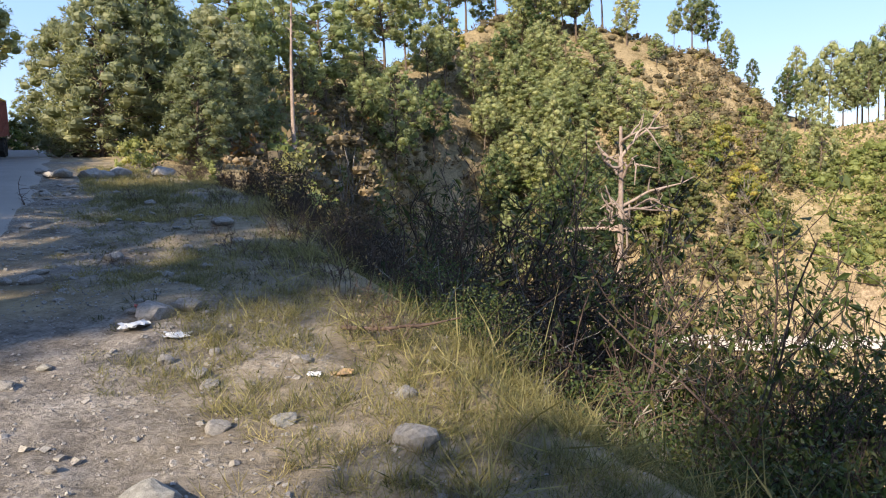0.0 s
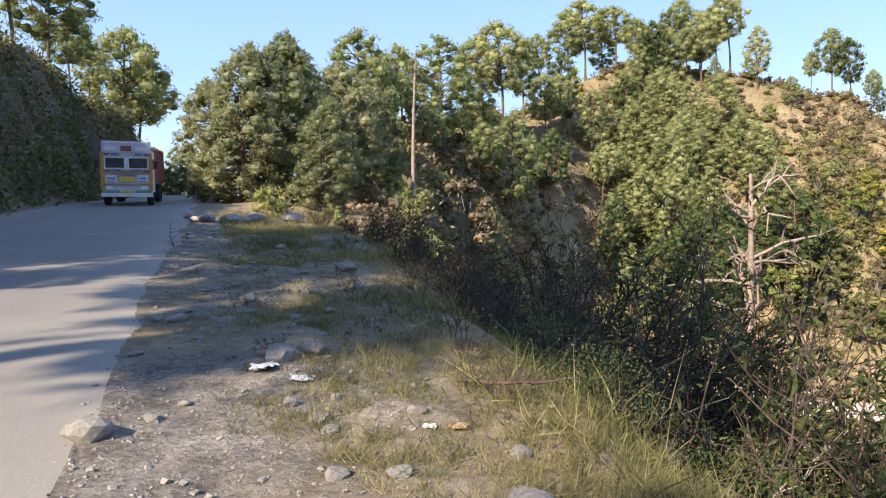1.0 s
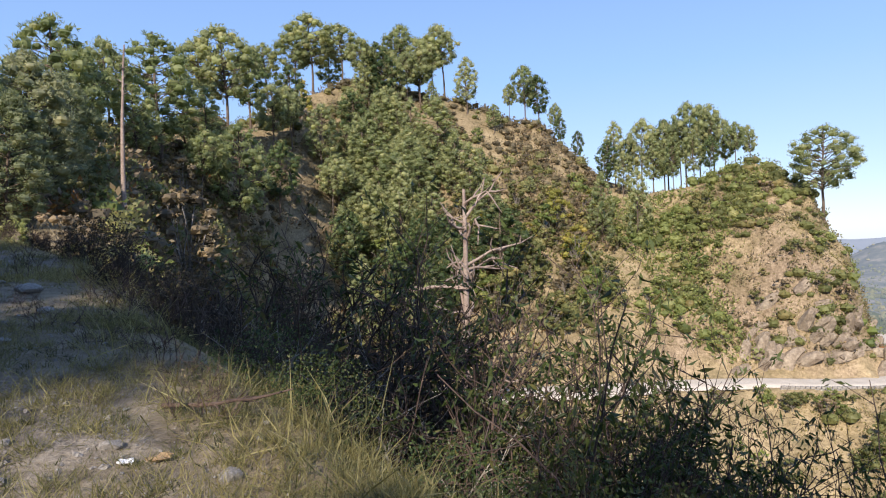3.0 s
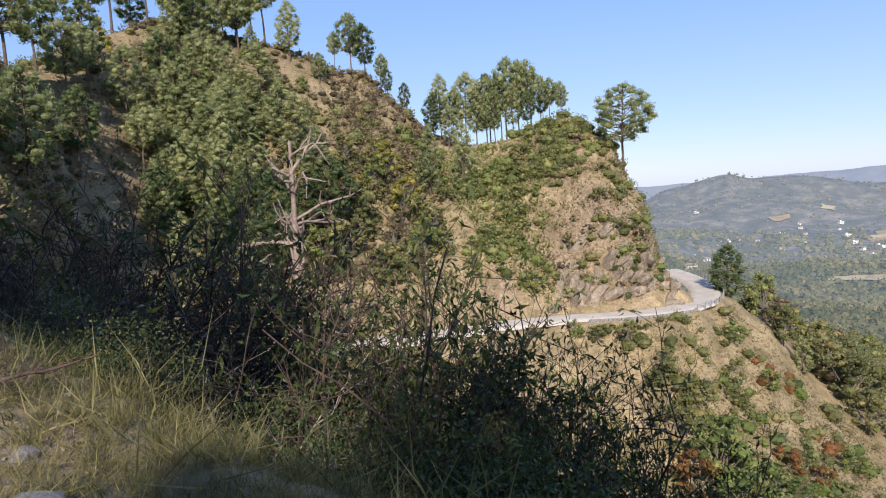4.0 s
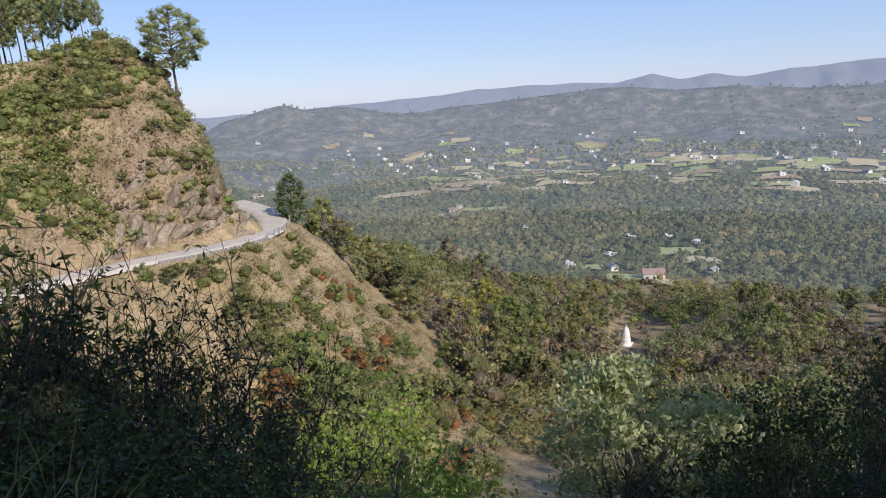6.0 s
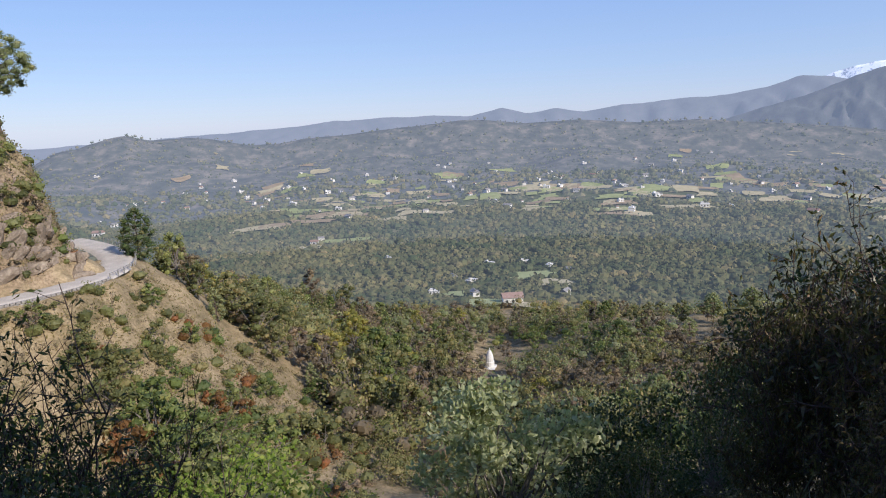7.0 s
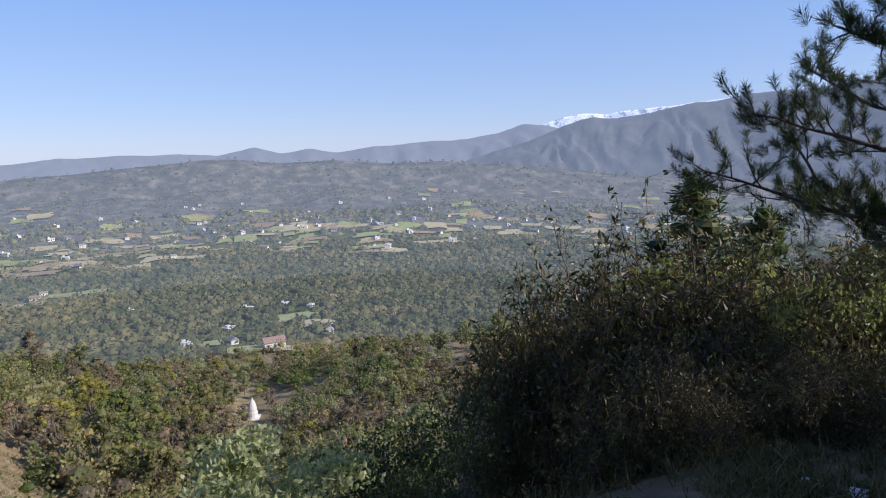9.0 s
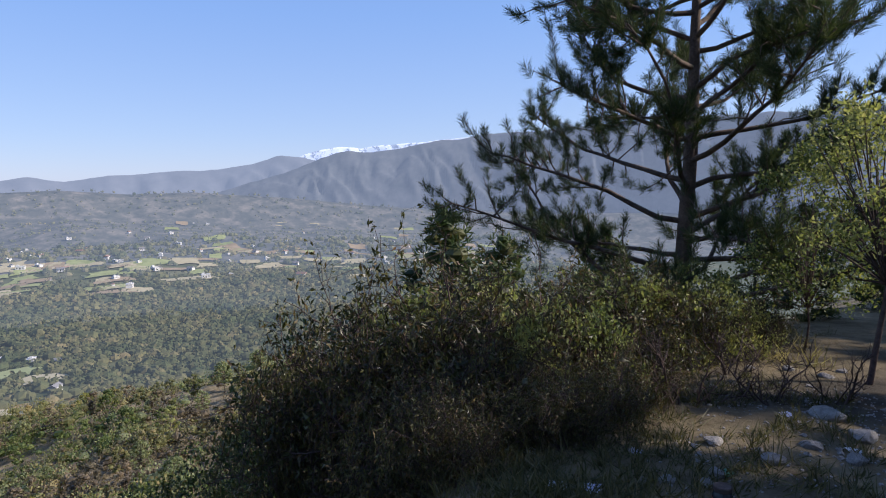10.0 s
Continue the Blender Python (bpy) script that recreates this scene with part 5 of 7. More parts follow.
# ---- near plants ----
def wood_shrub(seed, h, spread, stems=8, forks=(5, 5), twig=0.006, thick=0.02, crook=0.2, upright=1.0, droop=0.0, low=0.3):
    """A many-stemmed shrub; returns its wood and the twig ends with their directions."""
    r = np.random.default_rng(seed)
    w = Soup()
    tips, dirs = [], []
    for s in range(stems):
        a = s * 2.4 + r.uniform(-0.4, 0.4)
        out = r.uniform(0.15, 1.0) * spread / h
        d = unit(np.array([math.cos(a) * out, math.sin(a) * out, upright]))
        base = np.array([math.cos(a), math.sin(a), 0]) * r.uniform(0.02, 0.12) * spread
        base[2] = -0.25
        ln = h * r.uniform(0.65, 1.05)
        P = wander(r, base, d, ln, 7, crook * 0.6, 0.0)
        w.tube(P, np.linspace(thick, thick * 0.35, 7) * r.uniform(0.7, 1.2), 5)
        for k in range(forks[0]):
            f = r.uniform(low, 0.98)
            b = np.array([np.interp(f * 6, range(7), P[:, i]) for i in range(3)])
            d2 = unit(d * 0.6 + rand_dirs(r, 1, 0.35)[0] * 0.9)
            l2 = ln * r.uniform(0.22, 0.45)
            Q = wander(r, b, d2, l2, 5, crook)
            w.tube(Q, np.linspace(thick * 0.45, twig, 5), 3)
            for j in range(forks[1]):
                g = r.uniform(0.25, 1.0)
                c = np.array([np.interp(g * 4, range(5), Q[:, i]) for i in range(3)])
                d3 = unit(d2 * 0.6 + rand_dirs(r, 1, 0.25)[0] - np.array([0, 0, droop]))
                T = wander(r, c, d3, l2 * r.uniform(0.3, 0.7), 4, crook)
                w.tube(T[[0, 2, 3]], np.linspace(twig, twig * 0.4, 3), 3)
                tips += [T[-1], T[2], T[1]]
                dirs += [unit(T[-1] - T[2]), unit(T[2] - T[1]), unit(T[2] - T[0])]
    return w, np.array(tips), np.array(dirs), r


def leafy(built, per, L, W, droop, share=1.0):
    """Whorls of lance-shaped leaves at the twig ends."""
    w, tips, dirs, r = built
    k = r.uniform(0, 1, len(tips)) < share
    tips, dirs = tips[k], dirs[k]
    C = np.repeat(tips, per, 0) + r.normal(size=(len(tips) * per, 3)) * 0.02
    D = unit(np.repeat(dirs, per, 0) * 0.5 + rand_dirs(r, len(C)) * 0.8 - np.array([0, 0, droop]))
    leaf = Soup()
    leaf.add(*blades(r, C, D, L * r.uniform(0.6, 1.25, len(C)), W, 0.2))
    return w, leaf


def stand(ob, az, r, el=None, ref=1.0, turn=0.0, size=1.0, wide=1.0):
    """Set a plant so that its top reaches the elevation el."""
    if el is not None:
        size = max(0.3, top_for(az, r, el) / ref)
    p = on_ground(az, r, -0.05)
    ob.matrix_basis = Matrix.Translation(p) @ Matrix.Rotation(turn, 4, 'Z') @ Matrix.Diagonal((size * wide, size * wide, size, 1))
    return ob


def stand_all(kinds, rows, ref):
    seen = set()
    for k, az, r, el, wide in rows:
        q = kinds[k] if k not in seen else copy_thing(kinds[k], Matrix.Identity(4))
        seen.add(k)
        stand(q, az, r, el, ref, az * 3.1 % 6.3, 1.0, wide)


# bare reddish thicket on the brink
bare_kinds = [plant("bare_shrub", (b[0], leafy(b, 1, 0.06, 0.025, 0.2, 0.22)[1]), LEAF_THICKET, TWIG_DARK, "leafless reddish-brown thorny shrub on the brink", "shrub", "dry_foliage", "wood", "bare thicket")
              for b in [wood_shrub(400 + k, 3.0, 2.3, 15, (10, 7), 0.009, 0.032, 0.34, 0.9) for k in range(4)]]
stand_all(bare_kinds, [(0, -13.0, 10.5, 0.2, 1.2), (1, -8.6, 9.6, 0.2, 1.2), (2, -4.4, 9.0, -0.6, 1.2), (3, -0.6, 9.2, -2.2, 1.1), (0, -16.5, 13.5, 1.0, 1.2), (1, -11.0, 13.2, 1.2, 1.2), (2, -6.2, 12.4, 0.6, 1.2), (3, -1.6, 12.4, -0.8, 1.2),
                       (3, -19.6, 16.5, 1.8, 1.1), (1, -22.0, 19.0, 2.4, 1.1), (3, -25.0, 22.0, 3.4, 1.1), (1, -9.5, 8.2, -5.2, 1.0), (0, -14.8, 16.5, 1.8, 1.1), (2, -4.0, 7.6, -5.6, 1.0), (0, 0.6, 7.8, -6.4, 1.0), (3, -17.6, 12.0, -0.6, 0.9)], 3.5)
ghost_kinds = [plant("bare_shrub", (wood_shrub(412 + k, 2.4, 1.7, 6, (6, 5), 0.005, 0.02, 0.3, 0.9)[0], Soup()), None, TWIG_PALE, "pale leafless shrub with bleached twigs in the thicket", "shrub", "dry_foliage", "wood", "bare thicket") for k in range(2)]
stand_all(ghost_kinds, [(0, -5.6, 8.2, -2.0, 1.0), (1, -2.6, 8.6, -2.4, 1.0), (0, 1.6, 7.4, -6.0, 0.9), (1, 7.0, 5.4, -12.5, 0.8), (0, 12.6, 4.6, -17.0, 0.8), (1, -9.6, 9.4, -1.6, 1.0)], 2.6)
# small dry shrubs on the verge
verge_kinds = [plant("dry_shrub", (b[0], leafy(b, 1, 0.03, 0.015, 0.1, 0.15)[1]), LEAF_BROWN, TWIG, "small wiry dry shrub on the stony verge", "shrub", "dry_foliage", "wood", "dry shrubs of the verge")
               for b in [wood_shrub(420 + k, 0.6, 0.45, 9, (4, 4), 0.0016, 0.005, 0.25) for k in range(2)]]
seen_v = set()
for k, az, r, size in ((0, -22.5, 8.4, 1.2), (1, -24.8, 10.4, .9), (0, -27.0, 12.6, 1.0), (1, -19.0, 7.2, 1.0), (0, -14.2, 6.4, 1.6), (1, -29.5, 15.5, 1.5), (0, -16.2, 8.6, 1.7), (1, -31.5, 8.6, .7), (0, -11.2, 4.9, 1.2), (1, -18.0, 10.6, 1.6), (0, -23.0, 13.8, 1.7)):
    q = verge_kinds[k] if k not in seen_v else copy_thing(verge_kinds[k], Matrix.Identity(4))
    seen_v.add(k)
    stand(q, az, r, None, 1, az, size)

# tall shrubs with hanging lance-shaped leaves below the brink
lance_kinds = [plant("leafy_shrub", leafy(wood_shrub(440 + k, 3.2, 1.9, st, fk, 0.0045, 0.022, 0.26, low=lo), pr, 0.11, 0.03, 0.8, sh), LEAF_GLOSS, TWIG, "tall shrub with drooping dark lance-shaped leaves", "shrub", "foliage", "wood", "leafy shrubs below the brink")
               for k, (st, fk, lo, pr, sh) in enumerate([(6, (7, 5), 0.5, 3, 0.55), (6, (7, 5), 0.55, 3, 0.55), (8, (8, 6), 0.4, 3, 0.65), (9, (8, 6), 0.35, 3, 0.7)])]
stand_all(lance_kinds, [(0, 8.6, 7.0, -4.2, 0.9), (1, 13.4, 6.8, -3.6, 0.9), (2, 19.0, 7.2, -5.6, 0.9), (3, 22.6, 7.4, -8.5, 0.9), (0, 26.0, 7.2, -11.0, 0.9), (1, 30.5, 6.8, -14.0, 0.85), (0, 35.5, 6.6, -16.0, 0.8), (1, 41.0, 6.4, -18.5, 0.8),
                        (0, 33.0, 8.6, -15.0, 0.8), (3, 21.0, 5.2, -14.6, 0.9), (0, 30.0, 5.0, -19.5, 0.8), (1, 38.5, 5.0, -22.0, 0.8), (3, 17.0, 8.4, -7.0, 0.8), (2, 24.0, 7.6, -12.0, 0.9), (3, 28.0, 7.0, -13.5, 0.9), (2, 32.0, 6.4, -15.5, 0.9), (3, 26.0, 5.4, -16.5, 0.8), (2, 36.0, 6.0, -18.5, 0.8), (2, -5.0, 15.0, 0.6, 0.9), (3, -1.2, 15.5, 0.2, 0.9), (2, 3.0, 14.0, -1.4, 0.9), (2, 10.5, 10.5, -2.8, 0.9)], 3.4)
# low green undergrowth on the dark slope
# the third kind is added inside the thicket to deepen its shade
under = [plant("undergrowth_bush", broadleaf(460 + k, 1.0, 0.9, 2400, 0.04, 0.02, 4, 26, 0, 0.5, 0.4), m, TWIG, w, "bush", "foliage", "stem", "undergrowth") for k, (m, w) in enumerate([(LEAF_GLOSS, "low dark-green leafy undergrowth on the shaded slope"), (NEEDLE_DARK, "low olive undergrowth bush on the shaded slope"), (LEAF_THICKET, "withered brown undergrowth added to darken the bare thicket")])]
seen_u = set()
for k, az, r, size in ((2, -13.5, 12.0, 1.3), (2, -10.0, 11.2, 1.5), (2, -7.0, 10.6, 1.6), (2, -3.6, 10.4, 1.7), (2, -0.4, 10.2, 1.8), (2, 3.0, 9.6, 1.9), (2, 6.0, 8.8, 1.8), (2, -16.5, 15.0, 1.5), (2, -19.0, 18.0, 1.6), (1, -5.4, 8.4, 1.1), (2, -1.4, 8.2, 1.3), (2, 2.6, 7.4, 1.3), (0, -0.5, 6.4, .8), (1, 9.0, 4.4, .7), (0, 14.0, 4.6, .8), (0, 19.0, 4.2, 1.0), (1, 25.0, 4.4, 1.1), (0, 29.0, 4.0, 1.2), (0, 35.0, 4.0, 1.2), (1, 41.0, 4.4, 1.2), (1, 46.0, 4.6, .8), (0, 24.0, 6.0, 1.5), (0, 33.0, 6.0, 1.5), (1, 40.0, 7.5, 1.5), (1, -5.5, 6.1, .7), (0, -2.0, 5.2, .6), ):
    q = under[k] if k not in seen_u else copy_thing(under[k], Matrix.Identity(4))
    seen_u.add(k)
    stand(q, az, r, None, 1, az, size)
# bright and pale bushes down the slope
pale = plant("pale_bush", broadleaf(470, 3.2, 1.5, 4200, 0.13, 0.1, 3, 40, 0, 0.36), LEAF_PALE, BARK_GREY, "sunlit bush with pale silvery-green leaves", "bush", "foliage", "stem")
stand(pale, 79.2, 11.5, -23.0, 3.3)
brightb = plant("bright_bush", broadleaf(471, 2.6, 2.1, 5200, 0.11, 0.05, 3, 36, 0, 0.42), LEAF_BRIGHT, BARK_GREY, "sunlit bush with bright yellow-green leaves", "bush", "foliage", "stem")
stand(brightb, 53.5, 15, -27.8, 2.8)
# dark leaf colours here carry part of the hill's shade
dark_trees = [plant("shade_tree", broadleaf(474 + k, 4.4, 2.2, 3000, 0.15, 0.1, 3, 36, 0.1, 0.42), m, BARK_GREY, "dark dense tree standing in the hill's shadow", "tree", group="dark trees of the slope") for k, m in enumerate((LEAF_GLOSS, NEEDLE_SHADE))]
stand_all(dark_trees, [(0, 85.0, 14.0, -24.6, 0.9), (1, 89.5, 15.0, -24.2, 0.9), (0, 94.5, 14.0, -23.4, 0.9), (1, 98.6, 13.0, -19.6, 0.8), (0, 102.6, 15.0, -16.2, 0.8), (1, 107.5, 16.0, -11.0, 0.9), (0, 92.0, 10.5, -27.5, 0.8), (1, 98.0, 9.5, -23.5, 0.8), (0, 80.5, 12.5, -29.0, 0.7), (1, 87.0, 10.5, -29.0, 0.8)], 4.7)

# the big tangled shrub and its neighbours
tangle_kinds = [plant("tangled_shrub", leafy(wood_shrub(480 + k, 2.4, 2.0, 16, (10, 7), 0.0042, 0.022, 0.34, 0.8), 2, 0.115, 0.036, 0.6, 0.75), LEAF_TANGLE, TWIG, "big tangled shrub with small dark leaves and bare twigs", "shrub", "foliage", "wood", "tangled shrubs") for k in range(3)]
stand_all(tangle_kinds, [(1, 129.6, 7.6, -7.2, 0.9), (2, 133.8, 8.6, -7.6, 0.9), (0, 138.4, 9.4, -8.0, 0.9), (1, 143.0, 10.5, -8.6, 0.8), (0, 109.5, 6.6, -9.9, 0.75), (1, 113.5, 6.4, -8.4, 0.8), (2, 117.0, 6.6, -7.7, 0.9), (0, 122.5, 6.8, -8.0, 0.9), (1, 127.5, 7.2, -8.7, 0.9), (2, 106.0, 6.2, -14.3, 0.55), (0, 115.0, 5.0, -15.5, 0.75), (1, 120.0, 4.9, -15.9, 0.9), (2, 103.0, 6.2, -20.9, 0.55), (2, 126.0, 5.6, -14.3, 0.8), (1, 132.0, 8.4, -9.1, 0.9), (0, 137.0, 9.5, -10.2, 0.9), (0, 129.0, 5.0, -14.8, 0.8), (1, 133.5, 5.8, -13.2, 0.8), (2, 117.0, 4.4, -18.5, 0.8), (1, 112.0, 4.9, -19.1, 0.65)], 2.2)
green_kinds = [plant("green_shrub", broadleaf(490 + k, 1.6, 1.1, 1500, 0.085, 0.1, 4, 26, 0, 0.4), LEAF_LIME, TWIG, "yellow-green leafy shrub catching the sun", "shrub", "foliage", "stem", "green shrubs") for k in range(2)]
stand_all(green_kinds, [(0, 136.0, 9.0, -7.4, 0.7), (1, 140.5, 9.6, -8.0, 0.6), (0, 124.5, 6.2, -9.3, 0.6), (1, 130.5, 6.6, -10.3, 0.7), (0, 116.0, 7.4, -7.9, 0.6), (0, 128.5, 8.6, -7.7, 1.0), (1, 132.5, 9.5, -7.3, 1.0), (0, 139.5, 11.0, -6.8, 1.0), (1, 142.5, 10.0, -9.7, 0.9), (0, 121.0, 8.8, -8.0, 0.9)], 1.75)
bare2 = [plant("bare_shrub", (wood_shrub(496 + k, 1.3, 0.9, 7, (6, 5), 0.0035, 0.022, 0.3)[0], Soup()), None, TWIG, "charred-looking leafless shrub on the littered slope", "shrub", "foliage", "wood") for k in range(2)]
stand_all(bare2, [(0, 138.0, 6.4, -10.8, 1.0), (1, 144.5, 7.0, -11.3, 1.0), (0, 149.0, 7.4, -10.9, 0.9), (1, 141.5, 8.2, -10.1, 0.9)], 1.35)


def near_pine(seed, h):
    """A pine close by: long sweeping limbs, side shoots and brushes of needles."""
    r = np.random.default_rng(seed)
    w, leaf, C, A = Soup(), Soup(), [], []
    P = wander(r, (0, 0, -0.6), (0.0, 0, 1), h + 0.6, 12, 0.02, 0.05)
    w.tube(P, np.interp(np.linspace(0, 1, 12), [0, 0.12, 1], [0.24, 0.185, 0.035]), 11)
    for k in range(48):
        f = 0.12 + 0.85 * k / 48 + r.uniform(-0.01, 0.01)
        b = np.array([np.interp(f * 11, range(12), P[:, i]) for i in range(3)])
        a = k * 2.4 + r.uniform(-0.3, 0.3)
        ln = 5.1 * (1 - 0.6 * (f - 0.15)) * r.uniform(0.75, 1.1)
        Q = wander(r, b, unit(np.array([math.cos(a), math.sin(a), r.uniform(0.0, 0.45)])), ln, 9, 0.13, 0.035)
        w.tube(Q, np.linspace(0.055, 0.013, 9) * (0.7 + 0.4 * ln / 4.4), 6)
        for j in range(26):
            g = r.uniform(0.34, 1.0)
            c = np.array([np.interp(g * 8, range(9), Q[:, i]) for i in range(3)])
            d = unit((Q[-1] - Q[0]) / ln * 0.7 + rand_dirs(r, 1, 0.3)[0])
            T = wander(r, c, d, r.uniform(0.4, 1.15), 5, 0.22, 0.07)
            w.tube(T, np.linspace(0.016, 0.006, 5), 4)
            for t in (2, 3, 4):
                C.append(T[t] + r.normal(size=3) * 0.04)
                A.append(unit(T[t] - T[t - 1] + np.array([0, 0, 0.2])))
    A = np.repeat(np.array(A), 92, 0)
    C = np.repeat(np.array(C), 92, 0) + A * r.uniform(-0.2, 0.04, (len(A), 1))
    leaf.add(*blades(r, C, unit(A * 0.9 + rand_dirs(r, len(A)) * 0.75), 0.2 * r.uniform(0.7, 1.2, len(A)), 0.0075))
    return w, leaf


bigp = plant("pine_tree", near_pine(500, 10.5), NEEDLE_SHADE, BARK_PINE, "sturdy pine with open sweeping limbs on the brink", "pine tree")
stand(bigp, 137.4, 14.0, None, 1, 2.2, 1.0)
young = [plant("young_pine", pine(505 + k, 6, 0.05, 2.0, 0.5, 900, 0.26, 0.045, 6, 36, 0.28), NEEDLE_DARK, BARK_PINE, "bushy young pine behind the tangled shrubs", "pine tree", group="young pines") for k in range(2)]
stand_all(young, [(0, 118.6, 19.0, -1.6, 1.1), (1, 121.8, 21.0, -4.0, 1.1), (0, 130.0, 22.0, -3.7, 1.1), (1, 143.0, 18.0, -2.6, 1.1), (0, 146.8, 16.0, -1.6, 1.1), (1, 151.5, 19.0, -0.1, 1.2)], 6.1)
sap = plant("sapling", broadleaf(510, 4.0, 0.95, 3400, 0.075, 0.36, 1, 40, 0, 0.42, 0.55, split=True), LEAF_LIME, TWIG, "slender sapling with small sunlit yellow-green leaves", "tree", "foliage", "trunk")
stand(sap, 150.9, 8.6, 8.0, 4.3)
sap2 = plant("sapling", broadleaf(511, 4.0, 1.1, 4200, 0.075, 0.25, 1, 46, 0, 0.42, 0.28, split=True), LEAF_GREEN, TWIG, "slender leafy green sapling beside the pine", "tree", "foliage", "trunk")
stand(sap2, 146.6, 10.5, 3.2, 4.2)

# unseen trees on the bank above the road, placed to shade verge and shrubs
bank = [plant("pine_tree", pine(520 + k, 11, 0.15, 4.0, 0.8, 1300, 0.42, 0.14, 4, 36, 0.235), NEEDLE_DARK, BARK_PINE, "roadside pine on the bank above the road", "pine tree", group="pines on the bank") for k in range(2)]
seen_b = set()
for k, s, d, size in ((0, -8, 11.5, 1.0), (0, 9, 12.5, .75), (1, 15, 13, .7), (0, -22.8, 12.8, 1.1), (1, -23, 15.0, 1.2), (0, -28, 13.0, 1.2), (1, -34, 14.0, 1.2), (0, -26, 19, 1.3), (1, -12.0, 13.0, 0.92), (1, -7.6, 14.6, 0.85), (0, 5.0, 16.0, 0.85), (1, -9.5, 13.2, 1.1)):
    p = ROAD_U * s + ROAD_N * (0.81 + d)
    q = bank[k] if k not in seen_b else copy_thing(bank[k], Matrix.Identity(4))
    seen_b.add(k)
    q.matrix_basis = Matrix.Translation((p[0], p[1], ground_z(p[0], p[1]) - 0.1)) @ Matrix.Rotation(s, 4, 'Z') @ Matrix.Diagonal((size, size, size, 1))
# two more unseen pines, added with high crowns to shade the thicket
for s_, d_, size in ((-1.0, 14.8, 1.22), (3.6, 16.0, 1.2)):
    p = ROAD_U * s_ + ROAD_N * (0.81 + d_)
    again(pine_kinds[2], math.degrees(math.atan2(p[0], p[1])), math.hypot(*p), s_, size)
for k, az, r, el, wide in ((0, -40.2, 122, 17.0, .95), (2, -39.3, 128, 14.6, .9), (0, -45.2, 74, 21.5, 1.0), (2, -47.4, 66, 23.0, 1.0), (1, -42.6, 100, 15.8, .9), (0, -49.8, 64, 24.0, 1.0), (1, -36.4, 122, 8.0, .9), (4, -35.2, 130, 7.0, .9), (2, -43.8, 92, 17.6, .9)):
    sz = top_for(az, r, el) / 15
    again(pine_kinds[k], az, r, az * 5 % 6.3, sz * wide, -0.2, 1 / wide)
# brush hanging on the cutting
crng = np.random.default_rng(9)
for _ in range(25):
    s, d = crng.uniform(12, 112), crng.uniform(7.8, 13)
    p = ROAD_U * s + ROAD_N * (0.81 + d)
    kind = ("olive", "brown", "brown", "green")[int(crng.integers(0, 4))]
    az, r = math.degrees(math.atan2(p[0], p[1])), math.hypot(*p)
    set_bush(kind, az, r, crng.uniform(0.3, 0.8))
for az, r, sz, kind in ((-37.2, 112, 1.9, "olive"), (-36.2, 118, 1.9, "lime"), (-37.9, 108, 1.6, "green"), (-35.2, 112, 1.7, "olive"), (-34.6, 104, 1.4, "olive"), (-29.4, 27.0, .55, "lime"), (-24.2, 30, .6, "lime"), (-27.5, 33, .7, "olive"), (-21.4, 34, .8, "brown"), (-18.4, 32, .8, "brown"), (-20.4, 28, .6, "olive")):
    set_bush(kind, az, r, sz)


# ---- grass and stones of the verge ----
def verge(lo, hi, dmax, clump):
    def keep(x, y, az, rr, r):
        e, d = edge_dist(x, y), across(x, y)
        return (e > lo) & (e < hi) & (d < dmax) & (vnoise(x, y, clump, 3, 22) > r.uniform(-0.1, 0.6, len(x)))
    return keep


tufts("verge_grass", -48, 20, 2.0, 16, 12000, 30, 0.12, 0.0045, GRASS_GREEN, "short patchy green grass on the stony verge", 0.7, verge(-9, 0.3, -0.7, 0.9), 61)
tufts("verge_dry_grass", -48, 20, 2.0, 16, 10000, 30, 0.15, 0.004, GRASS_DRY, "dry straw-coloured grass tufts on the verge", 0.8, verge(-9, 0.6, -0.4, 1.5), 62)
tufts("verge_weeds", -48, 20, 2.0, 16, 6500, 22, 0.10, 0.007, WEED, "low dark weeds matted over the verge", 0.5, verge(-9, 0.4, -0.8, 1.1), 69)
tufts("tall_dry_grass", -30, 60, 2.4, 15, 1500, 20, 0.5, 0.009, GRASS_DRY, "long pale bent grass along the brink", 0.9, verge(-0.5, 3.0, -0.8, 1.4), 63)
tufts("brink_grass", -28, 75, 1.7, 9, 3200, 34, 0.19, 0.005, GRASS_GREEN, "matted green and straw grass along the brink", 0.75, verge(-2.0, 1.4, -0.9, 0.8), 67)
tufts("brink_grass", -28, 75, 1.7, 9, 3000, 30, 0.26, 0.0045, GRASS_DRY, "matted straw grass along the brink", 0.75, verge(-1.8, 1.6, -0.9, 1.0), 68)
tufts("slope_grass", -25, 100, 3.0, 16, 2600, 16, 0.34, 0.011, GRASS_GREEN, "green and dry grass on the steep slope", 0.8, verge(0.2, 12, -1, 2.5), 64)
tufts("verge_dry_grass", 95, 165, 2.2, 16, 6500, 16, 0.26, 0.007, WEED, "rank weeds and thin grass on the littered slope", 1.0, verge(-6, 8, -0.3, 2.0), 65)
tufts("slope_weeds", 120, 165, 2.2, 10, 5200, 16, 0.17, 0.012, WEED, "low matted weeds over the shaded earth slope", 1.0, verge(-6, 8, -0.3, 2.0), 67)
tufts("mound_grass", -36, -18, 12, 30, 5200, 24, 0.26, 0.009, GRASS_DRY, "pale grass covering the mound at the bend", 0.7, verge(-9, 2.0, -1.0, 2.2), 70)
